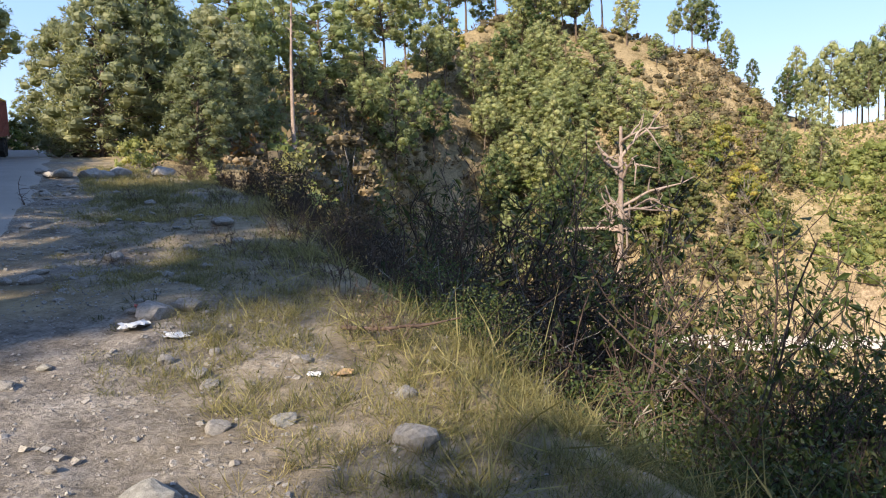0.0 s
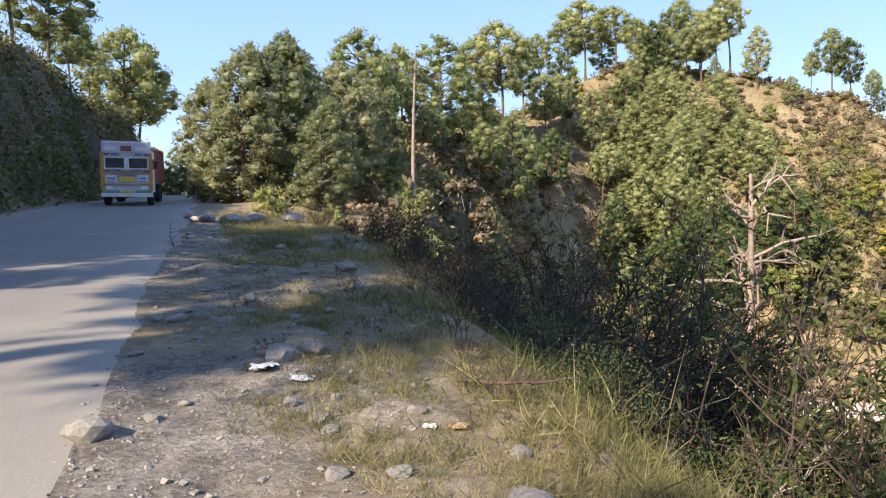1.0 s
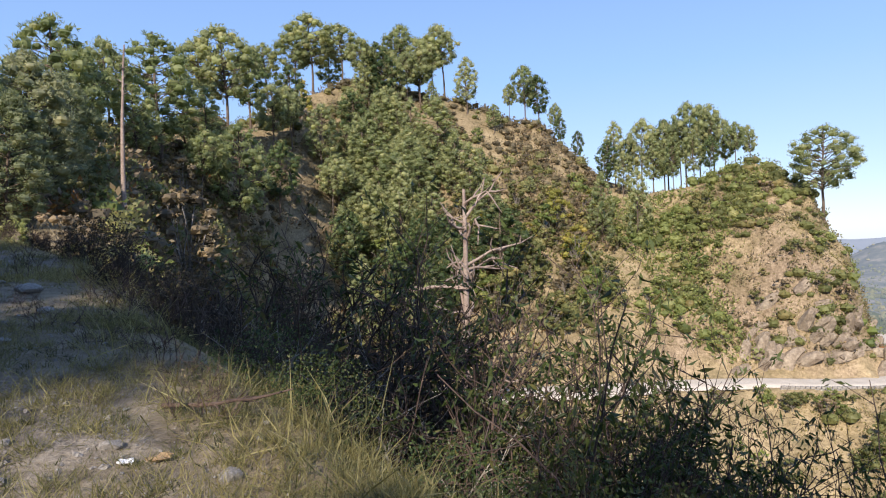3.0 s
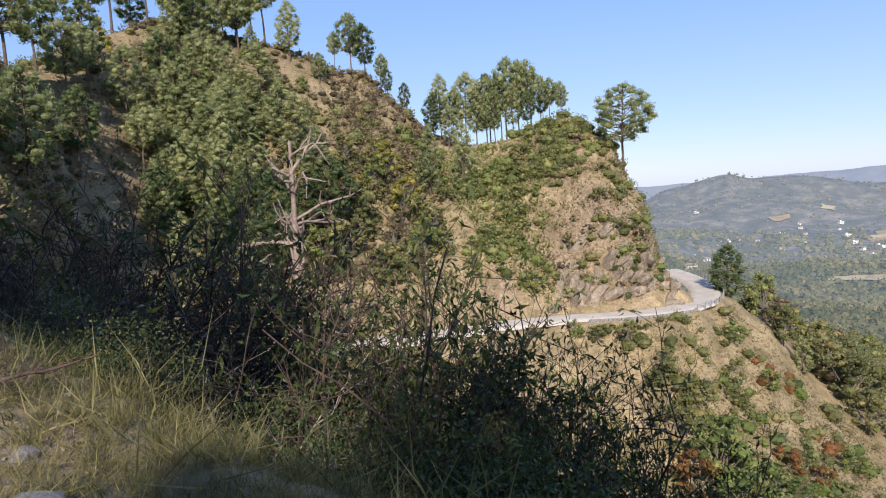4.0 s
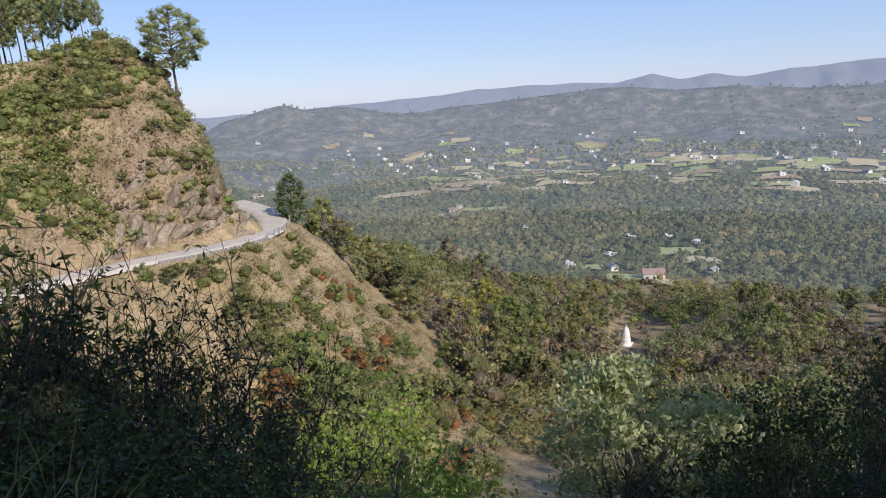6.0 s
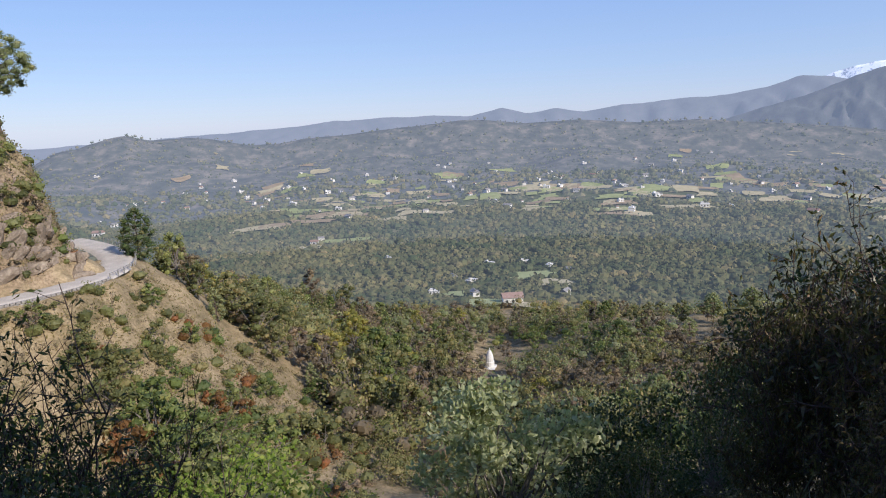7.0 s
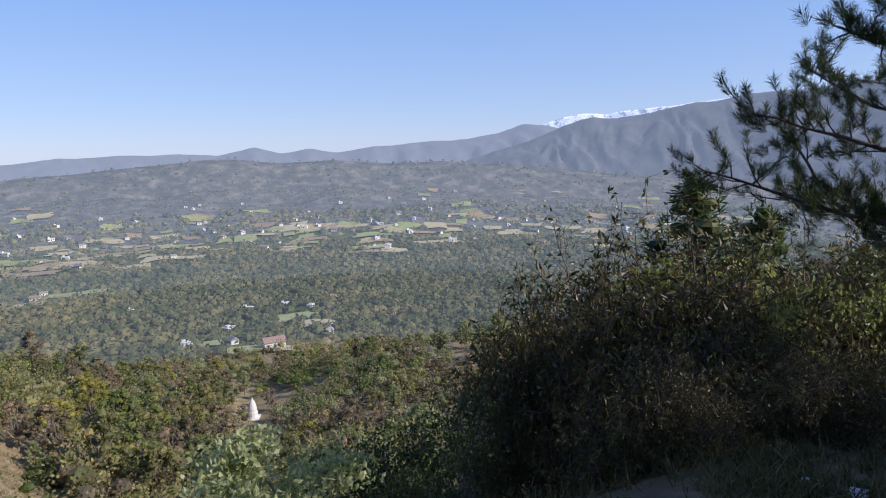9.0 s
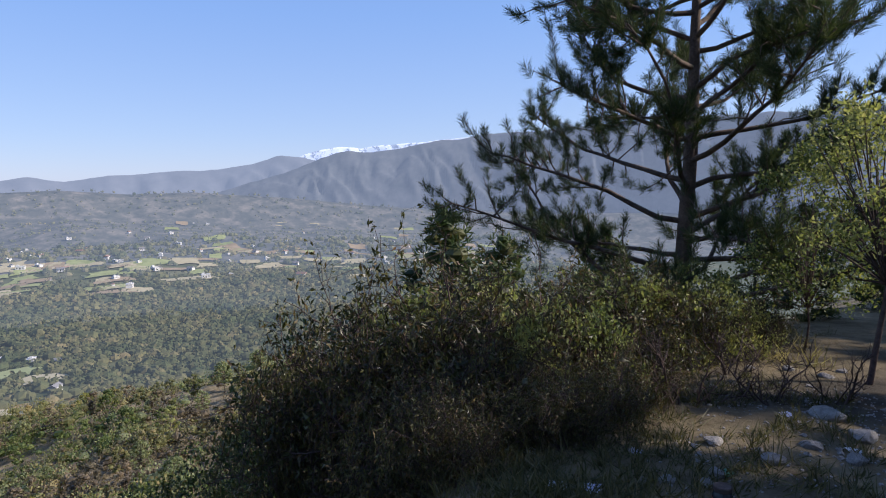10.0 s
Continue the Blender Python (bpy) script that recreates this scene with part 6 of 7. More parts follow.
tufts("mound_grass", -36, -18, 12, 30, 3600, 24, 0.24, 0.010, GRASS_GREEN, "green grass covering the mound at the bend", 0.7, verge(-9, 2.0, -1.0, 1.8), 73)
tufts("sunny_grass", 138, 160, 9, 26, 1500, 16, 0.45, 0.014, GRASS_DRY, "sunlit yellow grass on the bank by the sapling", 0.9, verge(-12, 14, -0.3, 4.0), 66)


def stone_mesh(seed, mat, flat=0.6):
    r = np.random.default_rng(seed)
    bm = bmesh.new()
    bmesh.ops.create_icosphere(bm, subdivisions=2, radius=0.5)
    off = Vector(r.uniform(-9, 9, 3))
    cuts = [(Vector(d), r.uniform(0.26, 0.42)) for d in rand_dirs(r, 9)]
    for v in bm.verts:
        for d, c in cuts:
            k = v.co.dot(d)
            if k > c:
                v.co -= d * (k - c) * 0.9
        v.co *= 1 + 0.12 * noise.noise(v.co * 3 + off)
        v.co.z *= flat
        v.co.x *= 1.2
    me = bpy.data.meshes.new("stone")
    bm.to_mesh(me)
    bm.free()
    me.materials.append(mat)
    return me


stones = [stone_mesh(700 + k, STONE if k % 3 else STONE_PALE, 0.45 + 0.12 * (k % 3)) for k in range(7)]


def lay_stone(me, x, y, size, label="angular grey stone lying on the dirt verge", name="stone", sink=0.12, group="stones of the verge", turn=None):
    ob = tagged(new(name, me), label, name, group)
    ob.matrix_basis = Matrix.Translation((x, y, ground_z(x, y) + size * (0.24 - sink))) @ Matrix.Rotation(turn if turn is not None else x * 7 + y * 3, 4, 'Z') @ Matrix.Diagonal((size, size, size, 1))
    return ob


srng = np.random.default_rng(77)
count = 0
while count < 110:
    s, d = srng.uniform(1.0, 22), -abs(srng.normal(0.6, 1.6))
    p = ROAD_U * s + ROAD_N * (0.81 + d)
    if float(edge_dist(np.array([p[0]]), np.array([p[1]]))[0]) > 0.3:
        continue
    count += 1
    lay_stone(stones[int(srng.integers(0, 7))], p[0], p[1], srng.uniform(0.05, 0.17) if srng.uniform() < 0.85 else srng.uniform(0.2, 0.32))
for k in range(26):
    p = polar(srng.uniform(136, 160), srng.uniform(3.6, 9.5))
    lay_stone(stones[(1, 2, 4, 5)[k % 4]], p[0], p[1], srng.uniform(0.05, 0.17), "grey stone among weeds on the littered slope", group="stones of the slope")
for az, r, size, k in ((-27.0, 4.5, 0.15, 1), (-44.6, 4.6, 0.3, 2), (-37.6, 7.9, 0.22, 4), (-23.5, 11.2, 0.4, 3), (-25.4, 4.9, .1, 5), (-29.4, 4.8, .13, 2)):
    p = polar(az, r)
    lay_stone(stones[k], p[0], p[1], size)
for az, r, size, k, words in ((-34.4, 23.6, .75, 0, "pale sunlit boulder at the road's edge"), (-35.2, 24.2, .5, 1, "grey boulder at the road's edge"), (-32.6, 23.4, .85, 4, "grey slab of rock on the grassy mound"), (-31.6, 24.0, .6, 2, "grey boulder on the grassy mound"), (-30.6, 24.6, .7, 5, "grey boulder half sunk in the mound"), (-27.4, 24.5, .9, 1, "dark boulder under the pines"), (-35.8, 27, .5, 4, "grey boulder at the road's edge")):
    p = polar(az, r)
    lay_stone(stones[k], p[0], p[1], size, words, "boulder", 0.05, "boulders")


def gravel(seed, n):
    r = np.random.default_rng(seed)
    s, d = r.uniform(-8, 24, n * 3), 0.5 - np.abs(r.normal(0.2, 1.9, n * 3))
    P = ROAD_U[None] * s[:, None] + ROAD_N[None] * (0.81 + d)[:, None]
    P = P[edge_dist(P[:, 0], P[:, 1]) < 0.5][:n]
    z = height(P[:, 0], P[:, 1])
    size = np.where(r.uniform(0, 1, len(P)) < 0.94, r.uniform(0.006, 0.018, len(P)), r.uniform(0.02, 0.036, len(P)))
    base = np.array([(x, y, z) for x in (-1, 1) for y in (-1, 1) for z in (-1, 1)], float) * 0.62
    faces = np.array([(0, 1, 3, 2), (4, 6, 7, 5), (0, 4, 5, 1), (2, 3, 7, 6), (0, 2, 6, 4), (1, 5, 7, 3)])
    X = rand_dirs(r, len(P))
    Y = unit(np.cross(X, rand_dirs(r, len(P))))
    turn = np.stack([X, Y, np.cross(X, Y)], 1)
    lump = base[None] * r.uniform(0.55, 1.25, (len(P), 8, 3))
    V = np.einsum("nij,njk->nik", lump, turn) * np.array([1, 1, 0.7]) * size[:, None, None] + np.stack([P[:, 0], P[:, 1], z + size * 0.2], -1)[:, None]
    F = faces[None] + 8 * np.arange(len(P))[:, None, None]
    return mesh_of("gravel", V.reshape(-1, 3), F.reshape(-1, 4), STONE)


tagged(new("gravel", gravel(91, 9000)), "loose grey gravel scattered over the verge", "gravel", kind="stuff")


def cutting_scrub(seed, n, mat, label):
    """Dark growth hanging on the shaded cutting above the road."""
    r = np.random.default_rng(seed)
    s, d = r.uniform(6, 118, n), r.uniform(7.5, 16, n)
    P = ROAD_U[None] * s[:, None] + ROAD_N[None] * (0.81 + d)[:, None]
    k = vnoise(P[:, 0], P[:, 1], 4, 3, seed) > -0.15
    P = P[k]
    per = 20
    S = np.repeat(r.uniform(0.5, 1.6, len(P)), per)
    C = np.repeat(np.stack([P[:, 0], P[:, 1], height(P[:, 0], P[:, 1])], -1), per, 0)
    C += r.normal(size=C.shape) * S[:, None] * np.array([0.3, 0.3, 0.35])
    V, F = blades(r, C, rand_dirs(r, len(C), 0.3), S * 0.3, S * 0.12)
    return tagged(new("cutting_scrub", mesh_of("cutting_scrub", V, F, mat)), label, "scrub", kind="stuff")


cutting_scrub(93, 4800, LEAF_GLOSS, "dark scrub hanging on the shaded road cutting")
cutting_scrub(94, 2200, LEAF_BROWN, "dry brown growth on the shaded road cutting")

# ---- things on the verge, the lorry, the lower road's walls ----
def spot(az, el):
    """Where the line of sight at that bearing and elevation meets the ground near by."""
    rr = np.linspace(1.5, 60, 2400)
    x, y = rr * math.sin(radians(az)), rr * math.cos(radians(az))
    below = height(x, y) - (1.55 + rr * math.tan(radians(el))) > 0
    k = int(np.argmax(below)) if below.any() else len(rr) - 1
    return np.array([x[k], y[k], ground_z(x[k], y[k])])


PAPER = speckled("crumpled_white_paper", (0.62, 0.62, 0.63), (0.82, 0.82, 0.84), 12.0, 0.7)
LILAC = speckled("lilac_plastic_wrapper", (0.50, 0.47, 0.62), (0.74, 0.72, 0.82), 10.0, 0.4, spec=0.5)
REDCLOTH = speckled("red_cloth", (0.50, 0.09, 0.07), (0.72, 0.20, 0.16), 10.0, 0.9)
CARD = speckled("brown_card", (0.34, 0.22, 0.12), (0.46, 0.32, 0.19), 10.0, 0.9)
GREENPL = speckled("green_plastic", (0.03, 0.13, 0.07), (0.06, 0.22, 0.12), 10.0, 0.4, spec=0.5)


def crumple(seed, mat):
    """A crumpled scrap with folds."""
    r = np.random.default_rng(seed)
    n = 9
    u, v = np.meshgrid(np.linspace(-0.5, 0.5, n), np.linspace(-0.5, 0.5, n), indexing="ij")
    z = 0.13 * np.abs(vnoise(u * 10, v * 10, 4, 3, seed)) + 0.10 * vnoise(u * 9, v * 9, 2.0, 2, seed + 3) + 0.10
    u2 = u * (0.8 + 0.2 * np.sin(v * 6 + seed)) + 0.05 * r.normal(size=u.shape)
    v2 = v * (0.65 + 0.2 * np.cos(u * 5)) + 0.05 * r.normal(size=u.shape)
    top = np.stack([u2, v2, z], -1).reshape(-1, 3)
    V = np.concatenate([top, top - [0, 0, 0.02]])
    i, j = np.arange(n - 1)[:, None] * n, np.arange(n - 1)[None]
    F = np.stack([i + j, i + n + j, i + n + j + 1, i + j + 1], -1).reshape(-1, 4)
    return mesh_of("scrap", V, np.concatenate([F, F[:, ::-1] + n * n]), mat)


for k, (az, el, size, mat, words, name) in enumerate((
        (-30.1, -8.9, 0.22, REDCLOTH, "scrap of red cloth lying on the verge", "cloth_scrap"), (-31.2, -10.3, 0.26, PAPER, "crumpled white paper lying on the dirt", "paper_scrap"),
        (-28.2, -11.4, 0.2, PAPER, "torn white paper among the stones", "paper_scrap"), (-17.5, -15.8, 0.12, PAPER, "small white plastic scrap in the grass", "paper_scrap"), (-15.0, -16.0, 0.16, CARD, "scrap of brown card in the grass", "card_scrap"),
        (145.7, -18.4, 0.13, LILAC, "lilac plastic wrapper in the dry grass", "wrapper"), (134.2, -22.7, 0.13, LILAC, "crumpled pale wrapper on the slope", "wrapper"), (125.0, -23.3, 0.13, PAPER, "crumpled white paper under the shrub", "paper_scrap"),
        (131.7, -19.8, 0.13, LILAC, "lilac wrapper caught under the shrub", "wrapper"), (127.6, -25.8, 0.13, PAPER, "white paper scrap on the shaded slope", "paper_scrap"), (130.6, -25.8, 0.13, LILAC, "pale plastic scrap on the shaded slope", "wrapper"),
        (150.4, -20.2, 0.13, PAPER, "white paper scrap by a stone", "paper_scrap"), (141.5, -23.4, 0.13, GREENPL, "dark green plastic scrap in the grass", "wrapper"))):
    p = spot(az, el)
    ob = tagged(new(name, crumple(800 + k, mat)), words, "litter", "litter")
    ob.matrix_basis = Matrix.Translation(p) @ Matrix.Rotation(k * 1.7, 4, 'Z') @ Matrix.Diagonal((size, size, size, 1))
for k, (az, el, size) in enumerate(((148.7, -18.2, 0.3), (150.9, -19.2, 0.24), (145.0, -22.0, 0.16), (137.0, -24.5, 0.12))):
    p = spot(az, el)
    lay_stone(stones[k], p[0], p[1], size, "grey stone in the shaded dry grass", "stone", 0.1, "stones of the slope")

# jar with a red label, standing in the shade
p = spot(141.4, -26.0)
jar = tagged(new("jar"), "dark glass jar with a red label in the grass", "jar")
for nm, prof, mat in (("glass", [(0, 0), (0.05, 0), (0.055, 0.01), (0.055, 0.10), (0.045, 0.125), (0.045, 0.14), (0, 0.14)], WINDOW_DARK), ("label", [(0.0562, 0.03), (0.0562, 0.085)], REDCLOTH), ("lid", [(0.049, 0.125), (0.051, 0.13), (0.051, 0.15), (0.047, 0.155), (0, 0.155)], TWIG)):
    bm = bmesh.new()
    rings = [[bm.verts.new((rad * math.cos(a * math.pi / 10), rad * math.sin(a * math.pi / 10), z)) for a in range(20)] for rad, z in prof]
    for a, b in zip(rings[:-1], rings[1:]):
        for k in range(20):
            bm.faces.new((a[k], a[(k + 1) % 20], b[(k + 1) % 20], b[k]))
    part(nm, bm, mat, jar)
jar.matrix_basis = Matrix.Translation(p)


def fallen(seed, ln, words):
    """A dead branch on the ground with its twigs."""
    r = np.random.default_rng(seed)
    top = tagged(new("fallen_branch"), words, "branch")
    w = Soup()
    P = wander(r, (0, 0, 0.03), (1, 0, 0.10), ln, 8, 0.12)
    w.tube(P, np.linspace(0.02, 0.005, 8), 6)
    put("limb", w.mesh("limb", TWIG, True), top)
    for k in range(8):
        w = Soup()
        f = r.uniform(0.2, 1)
        b = np.array([np.interp(f * 7, range(8), P[:, i]) for i in range(3)])
        Q = wander(r, b, unit(np.array([0.8, r.uniform(-0.8, 0.8), r.uniform(0.0, 0.4)])), ln * r.uniform(0.12, 0.3), 5, 0.2)
        w.tube(Q, np.linspace(0.007, 0.002, 5), 4)
        put("twig", w.mesh("twig", TWIG, True), top)
    return top


for az, el, ln, turn, words in ((-14.6, -12.2, 1.2, -0.5, "dry fallen branch lying at the brink"), (-37.2, -0.2, 2.0, 1.9, "thin dry branch lying across the road's edge")):
    fallen(int(850 + ln * 10), ln, words).matrix_basis = Matrix.Translation(spot(az, el)) @ Matrix.Rotation(turn, 4, 'Z')


def paint(name, c1, c2, rough=0.45, metal=0.0):
    return speckled(name, c1, c2, 1.5, rough, metal, spec=0.5)


LORRY_PALE = paint("pale_blue_lorry_paint", (0.42, 0.45, 0.55), (0.58, 0.60, 0.68))
LORRY_WHITE = paint("white_lorry_paint", (0.60, 0.60, 0.62), (0.74, 0.74, 0.74))
LORRY_ORANGE = paint("orange_lorry_paint", (0.50, 0.20, 0.05), (0.62, 0.30, 0.08))
LORRY_RED = paint("rust_red_lorry_paint", (0.20, 0.055, 0.04), (0.31, 0.10, 0.07), 0.6)
LORRY_YELLOW = paint("yellow_lorry_paint", (0.62, 0.42, 0.06), (0.72, 0.52, 0.10))
LORRY_GREEN = paint("green_lorry_paint", (0.10, 0.28, 0.14), (0.16, 0.36, 0.20))
LORRY_BLUE = paint("blue_lorry_paint", (0.08, 0.13, 0.34), (0.14, 0.20, 0.44))
RUBBER = speckled("black_rubber", (0.02, 0.02, 0.02), (0.05, 0.05, 0.05), 6.0, 0.85)
STEEL = speckled("dull_steel", (0.25, 0.25, 0.26), (0.40, 0.40, 0.42), 5.0, 0.45, 0.8)
LAMP_GLASS = speckled("headlamp_glass", (0.70, 0.72, 0.75), (0.85, 0.86, 0.88), 4.0, 0.15, spec=0.6)


def lorry():
    top = tagged(new("lorry"), "brightly painted goods lorry with red cargo body on the road", "truck")

    def p(name, mat, boxes, parent=top, bevel=0.02, label=""):
        bm = bmesh.new()
        for b in boxes:
            box(bm, *b, bevel)
        return part(name, bm, mat, parent, label)

    cab = p("cab", LORRY_PALE, [(0, -0.9, 1.75, 2.36, 1.75, 2.2)], bevel=0.08)
    for sx in (-1, 1):
        pane = p("windscreen_pane", WINDOW_DARK, [(sx * 0.54, 0.0, 2.18, 0.86, 0.06, 0.5)], cab)
        p("pane_frame", LORRY_WHITE, [(sx * 0.54, 0.035, 2.46, 0.98, 0.07, 0.06), (sx * 0.54, 0.035, 1.90, 0.98, 0.07, 0.06), (sx * 0.54 - 0.46, 0.035, 2.18, 0.06, 0.07, 0.5), (sx * 0.54 + 0.46, 0.035, 2.18, 0.06, 0.07, 0.5)], cab, 0.008)
        p("corner_panel", LORRY_ORANGE, [(sx * 1.13, 0.02, 1.75, 0.16, 0.1, 1.9)], cab)
        p("side_window", WINDOW_DARK, [(sx * 1.185, -0.75, 2.15, 0.03, 0.8, 0.55)], cab, 0.01)
        p("headlamp", LAMP_GLASS, [(sx * 0.82, 0.06, 0.92, 0.3, 0.06, 0.17)], cab, 0.02)
        p("mirror", RUBBER, [(sx * 1.36, 0.12, 2.1, 0.16, 0.06, 0.4), (sx * 1.27, 0.1, 2.28, 0.2, 0.03, 0.03)], cab, 0.01)
        p("wheel", RUBBER, [], top).parent = top
    p("header_board", LORRY_PALE, [(0, -0.05, 2.98, 2.3, 0.14, 0.62)], cab, 0.06)
    p("header_panel", LORRY_RED, [(0, 0.035, 2.92, 0.5, 0.04, 0.28)], cab, 0.01)
    p("header_stripe", LORRY_WHITE, [(0, 0.03, 3.22, 2.0, 0.04, 0.08), (-0.72, 0.03, 2.9, 0.6, 0.04, 0.2), (0.72, 0.03, 2.9, 0.6, 0.04, 0.2)], cab, 0.008)
    p("centre_post", LORRY_WHITE, [(0, 0.03, 2.15, 0.14, 0.08, 0.62)], cab, 0.01)
    p("grille", STEEL, [(0, 0.03, 1.5 + 0.09 * k, 1.2, 0.05, 0.05) for k in range(4)], cab, 0.006)
    p("front_stripe", LORRY_ORANGE, [(0, 0.04, 1.7, 2.1, 0.04, 0.06), (0, 0.04, 1.08, 2.1, 0.04, 0.06)], cab, 0.006)
    p("painted_panel", LORRY_WHITE, [(-0.72, 0.035, 1.38, 0.5, 0.04, 0.4), (0.72, 0.035, 1.38, 0.5, 0.04, 0.4)], cab, 0.01)
    p("painted_band", LORRY_BLUE, [(-0.72, 0.058, 1.40, 0.36, 0.02, 0.08), (0.72, 0.058, 1.40, 0.36, 0.02, 0.08), (-0.72, 0.058, 1.26, 0.36, 0.02, 0.05), (0.72, 0.058, 1.26, 0.36, 0.02, 0.05)], cab, 0.004)
    for sx in (-1, 1):
        for k, (x, z, w, h, m) in enumerate(((0.95, 2.62, 0.3, 0.1, LORRY_RED), (0.55, 2.62, 0.3, 0.1, LORRY_BLUE), (0.92, 1.78, 0.34, 0.07, LORRY_RED), (0.5, 1.82, 0.4, 0.05, LORRY_BLUE), (0.95, 1.2, 0.2, 0.1, LORRY_YELLOW), (0.3, 2.62, 0.14, 0.1, LORRY_YELLOW))):
            p("painted_tile", m, [(sx * x, 0.045 if z < 2.6 else 0.02, z, w, 0.05, h)], cab, 0.006)
    p("badge_board", LORRY_YELLOW, [(0, 0.07, 1.36, 0.72, 0.03, 0.26)], cab, 0.006)
    p("bumper", LORRY_WHITE, [(0, 0.14, 0.56, 2.4, 0.2, 0.2)], top, 0.03)
    p("bumper_band", LORRY_GREEN, [(-0.75, 0.06, 0.74, 0.8, 0.1, 0.12), (0.75, 0.06, 0.74, 0.8, 0.1, 0.12)], top, 0.01)
    p("plate", LORRY_YELLOW, [(0, 0.25, 0.72, 0.5, 0.02, 0.14)], top, 0.004)
    body = p("cargo_body", LORRY_RED, [(0, -5.0, 2.05, 2.44, 5.9, 1.9)], top, 0.04)
    for sx in (-1, 1):
        for k in range(8):
            p("rib", LORRY_RED, [(sx * 1.24, -2.3 - 0.77 * k, 2.05, 0.07, 0.08, 1.9)], body, 0.01)
        p("top_rail", LORRY_YELLOW, [(sx * 1.22, -5.0, 3.02, 0.1, 5.9, 0.1)], body, 0.02)
    p("tarpaulin", speckled("grey_tarpaulin", (0.16, 0.17, 0.18), (0.26, 0.27, 0.28), 1.0, 0.8), [(0, -5.0, 3.06, 2.3, 5.8, 0.16)], body, 0.05)
    p("chassis", RUBBER, [(0, -4.0, 0.75, 0.9, 7.6, 0.25)], top, 0.03)
    return top


def wheel_mesh():
    bm = bmesh.new()
    prof = [(0.30, -0.14), (0.46, -0.15), (0.50, -0.11), (0.50, 0.11), (0.46, 0.15), (0.30, 0.14)]
    rings = [[bm.verts.new((z, rad * math.cos(a * math.pi / 10), rad * math.sin(a * math.pi / 10))) for a in range(20)] for rad, z in prof]
    for a, b in zip(rings, rings[1:] + rings[:1]):
        for k in range(20):
            bm.faces.new((a[k], a[(k + 1) % 20], b[(k + 1) % 20], b[k]))
    return bm


truck = lorry()
for old in [o for o in truck.children if o.name.startswith("wheel")]:
    bpy.data.objects.remove(old)
for sx in (-1, 1):
    for y in (-0.85, -5.4, -6.6):
        w = part("wheel", wheel_mesh(), RUBBER, truck)
        w.location = (sx * 1.02, y, 0.5)
        bm = bmesh.new()
        bmesh.ops.create_cone(bm, cap_ends=True, segments=16, radius1=0.3, radius2=0.22, depth=0.2, matrix=Matrix.Rotation(math.pi / 2, 4, 'Y'))
        part("rim", bm, STEEL, w)
tp = polar(-40.2, 37.0)
truck.matrix_basis = Matrix.Translation((tp[0], tp[1], GRADE * float(along(tp[0], tp[1])) + 0.05)) @ Matrix.Rotation(math.atan2(-ROAD_U[1], -ROAD_U[0]) - math.pi / 2, 4, 'Z') @ Matrix.Rotation(-math.atan(GRADE), 4, 'X')

# small block hut beside the bend
bm = bmesh.new()
box(bm, 0, 0, 1.0, 2.6, 2.2, 2.6, 0.04)
hut = tagged(new("hut"), "small brown block hut beyond the boulders", "hut")
part("wall", bm, speckled("brown_block_wall", (0.20, 0.15, 0.12), (0.32, 0.25, 0.20), 2.0), hut)
bm = bmesh.new()
box(bm, 0, 0, 2.36, 3.0, 2.6, 0.14, 0.03)
part("roof", bm, ROOF_GREY, hut)
hut.matrix_basis = Matrix.Translation(on_ground(-34.0, 60, 0)) @ Matrix.Rotation(0.6, 4, 'Z')

# stone wall under the lower road, laid stone by stone, and posts with rails along the bend
T_ = unit(np.gradient(LOW[:, :2], axis=0))
N_ = np.stack([T_[:, 1], -T_[:, 0]], -1)
wall = tagged(new("retaining_wall"), "dry-laid retaining wall of pale stones under the lower road", "wall", kind="structure")
wrng = np.random.default_rng(15)
bm = bmesh.new()
L_ = np.concatenate([[0], np.cumsum(np.hypot(*np.diff(LOW[:, :2], axis=0).T))])
aL = np.degrees(np.arctan2(LOW[:, 0], LOW[:, 1]))
s0, s1 = float(np.interp(36.5, aL[:90], L_[:90])), float(np.interp(44.4, aL[:90], L_[:90]))


def low_at(s, side):
    i = [np.interp(s, L_, LOW[:, 0]), np.interp(s, L_, LOW[:, 1])]
    n = np.array([np.interp(s, L_, N_[:, 0]), np.interp(s, L_, N_[:, 1])])
    return np.array(i) + n * side, math.atan2(n[1], n[0])


stone_block = []
for k in range(4):
    b2 = bmesh.new()
    box(b2, 0, 0, 0, 0.5, 0.62, 0.36, 0.07)
    for v in b2.verts:
        v.co += Vector(wrng.normal(size=3) * 0.02)
    me = bpy.data.meshes.new("stone_block")
    b2.to_mesh(me)
    b2.free()
    me.materials.append(STONE_PALE if k % 2 else STONE)
    stone_block.append(me)
for row in range(4):
    s = s0 + wrng.uniform(0, 0.5)
    while s < s1:
        q, a = low_at(s, 3.35)
        ob = put("stone_block", stone_block[int(wrng.integers(0, 4))], wall)
        ob.matrix_basis = Matrix.Translation((q[0], q[1], -22.3 - row * 0.37)) @ Matrix.Rotation(a + wrng.normal() * 0.06, 4, 'Z')
        s += 0.66
fence = tagged(new("road_fence"), "low fence of pale posts and rails round the bend", "fence")
bm = bmesh.new()
box(bm, 0, 0, 0.3, 0.16, 0.16, 1.3, 0.03)
post_me = part("post", bm, STONE_PALE, fence).data
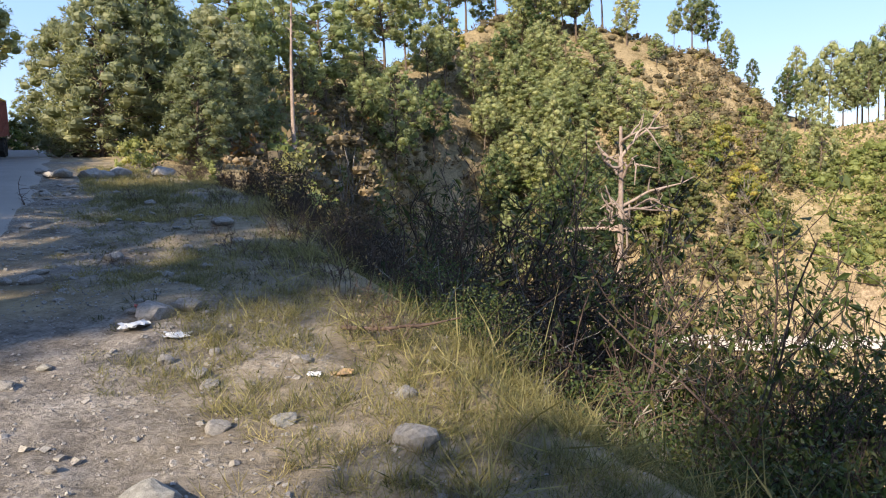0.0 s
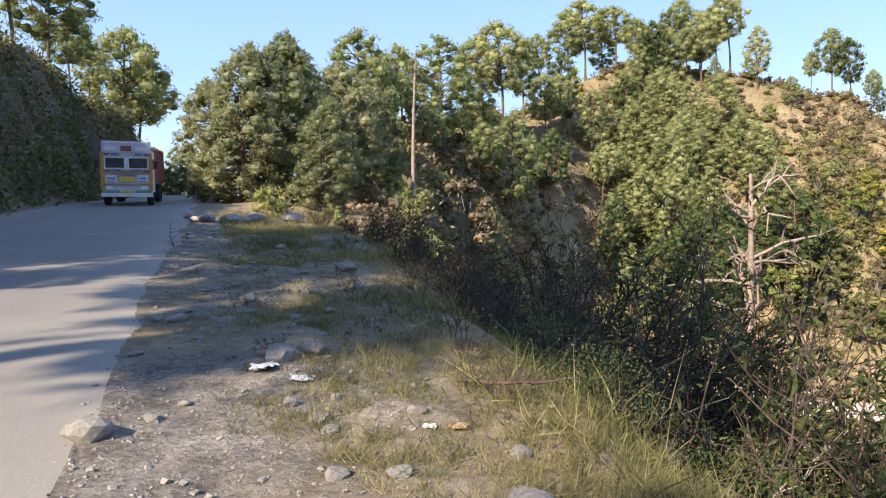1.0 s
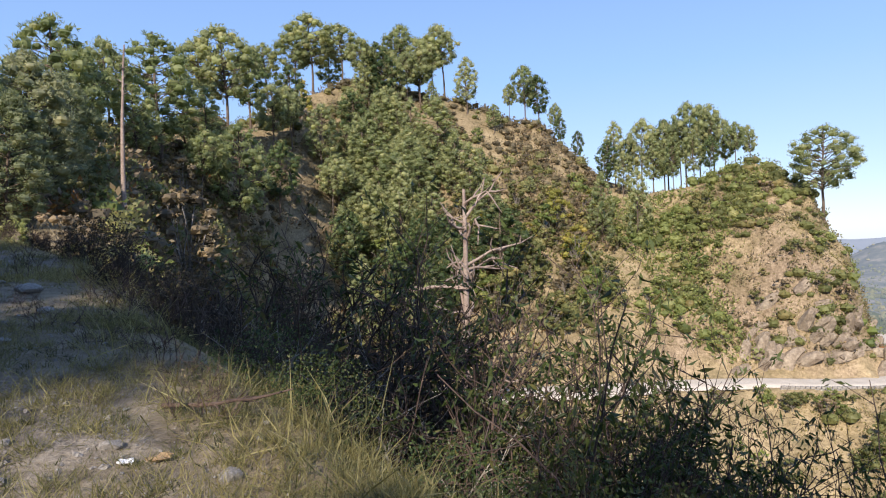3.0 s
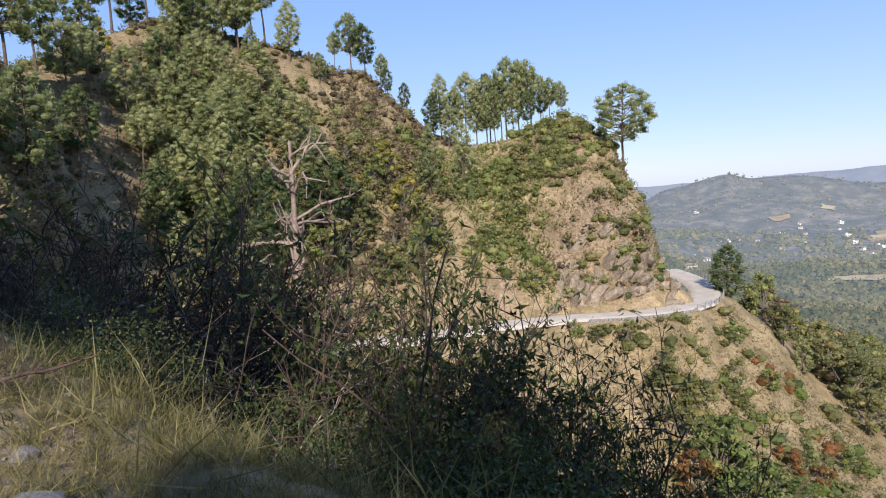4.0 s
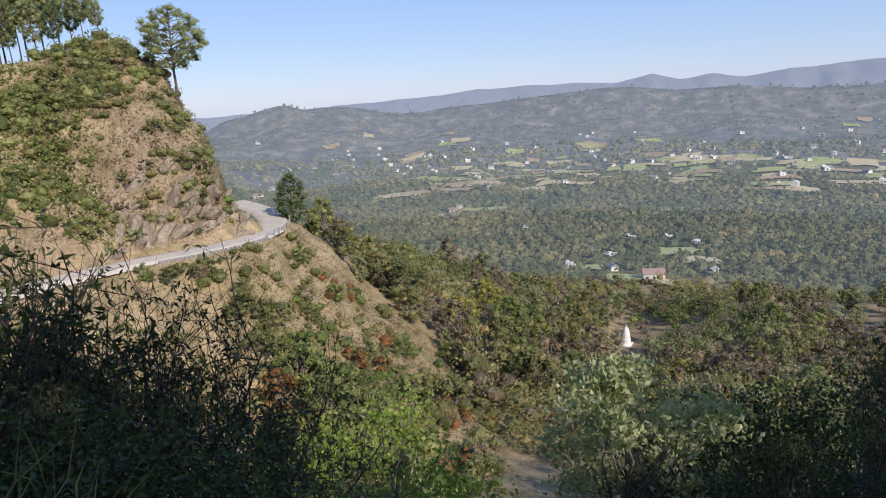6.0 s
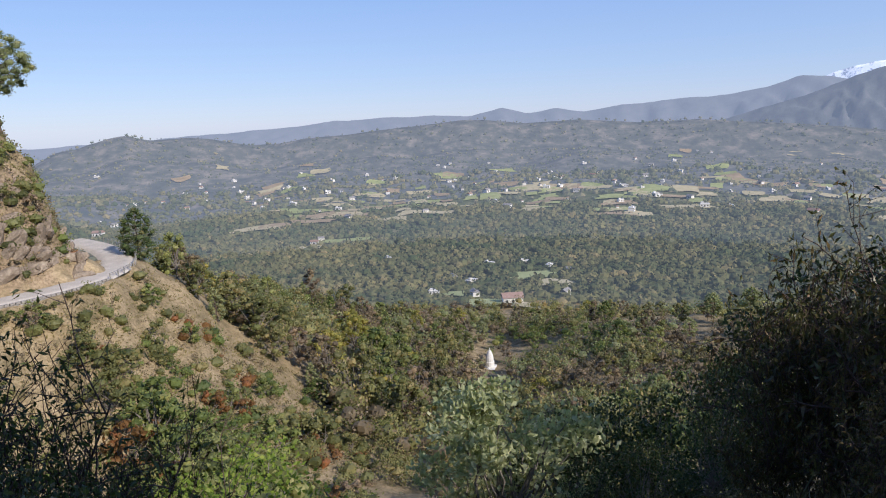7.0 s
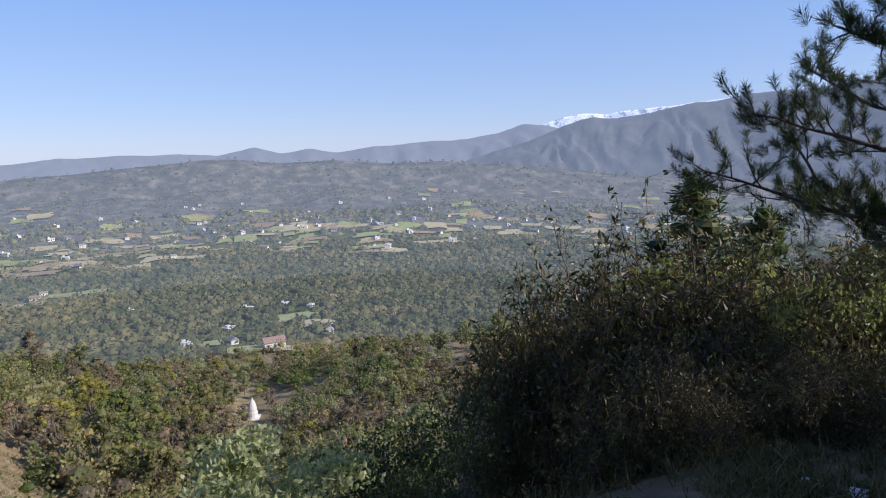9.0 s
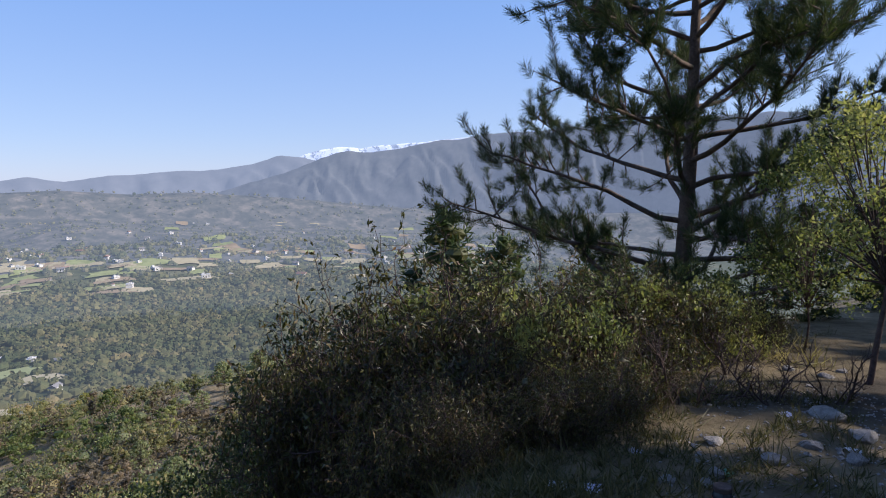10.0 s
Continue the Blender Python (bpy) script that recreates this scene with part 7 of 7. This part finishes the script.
bpy.data.objects.remove([o for o in fence.children][0])
f0, f1 = float(np.interp(44.6, aL[:100], L_[:100])), L_[-1] - 8
prev = None
s = f0
while s < f1:
    q, a = low_at(s, 3.25)
    ob = put("post", post_me, fence)
    ob.matrix_basis = Matrix.Translation((q[0], q[1], -22.35)) @ Matrix.Rotation(a, 4, 'Z')
    if prev is not None:
        for z in (-21.75, -21.5):
            sp = Soup()
            sp.tube([(prev[0], prev[1], z), (q[0], q[1], z)], [0.035, 0.035], 5)
            put("rail", sp.mesh("rail", STEEL), fence)
    prev = q
    s += 2.2

# tilted slabs of the rock face above the lower road
slab_me = []
for k in range(5):
    b2 = bmesh.new()
    bmesh.ops.create_icosphere(b2, subdivisions=2, radius=0.5)
    off = Vector((k * 3.1, k * 1.7, 5.0))
    for v in b2.verts:
        v.co *= 1 + 0.35 * noise.noise(v.co * 2.2 + off)
        v.co = Vector((v.co.x * 2.6, v.co.y * 0.9, round(v.co.z * 3.2) / 3.2 * 0.55 + v.co.z * 0.45))
    me = bpy.data.meshes.new("rock_slab")
    b2.to_mesh(me)
    b2.free()
    me.materials.append(speckled("ochre_rock", (0.09, 0.07, 0.056), (0.26, 0.205, 0.155), 0.9, 0.95, bump_h=0.25, c3=(0.46, 0.385, 0.30)) if k == 0 else slab_me[0].materials[0])
    slab_me.append(me)
rr_ = np.random.default_rng(23)
for k in range(54):
    az = rr_.uniform(34, 44.2)
    base_r = np.interp(az, [29, 35.5, 39, 41.5, 43.6], [113, 117.5, 119.5, 121.5, 124.5])
    r = base_r + abs(rr_.normal(0, 2.6))
    size = rr_.uniform(1.0, 2.7)
    ob = tagged(new("rock_slab", slab_me[k % 5]), "tilted slab of ochre rock in the cut face", "rock", "rock slabs of the spur")
    ob.matrix_basis = Matrix.Translation(on_ground(az, r, -0.36 * size)) @ Euler((rr_.uniform(-0.7, 0.7), -0.75 + rr_.normal() * 0.4, -radians(az) + rr_.normal() * 0.7)).to_matrix().to_4x4() @ Matrix.Diagonal((size, size, size, 1))
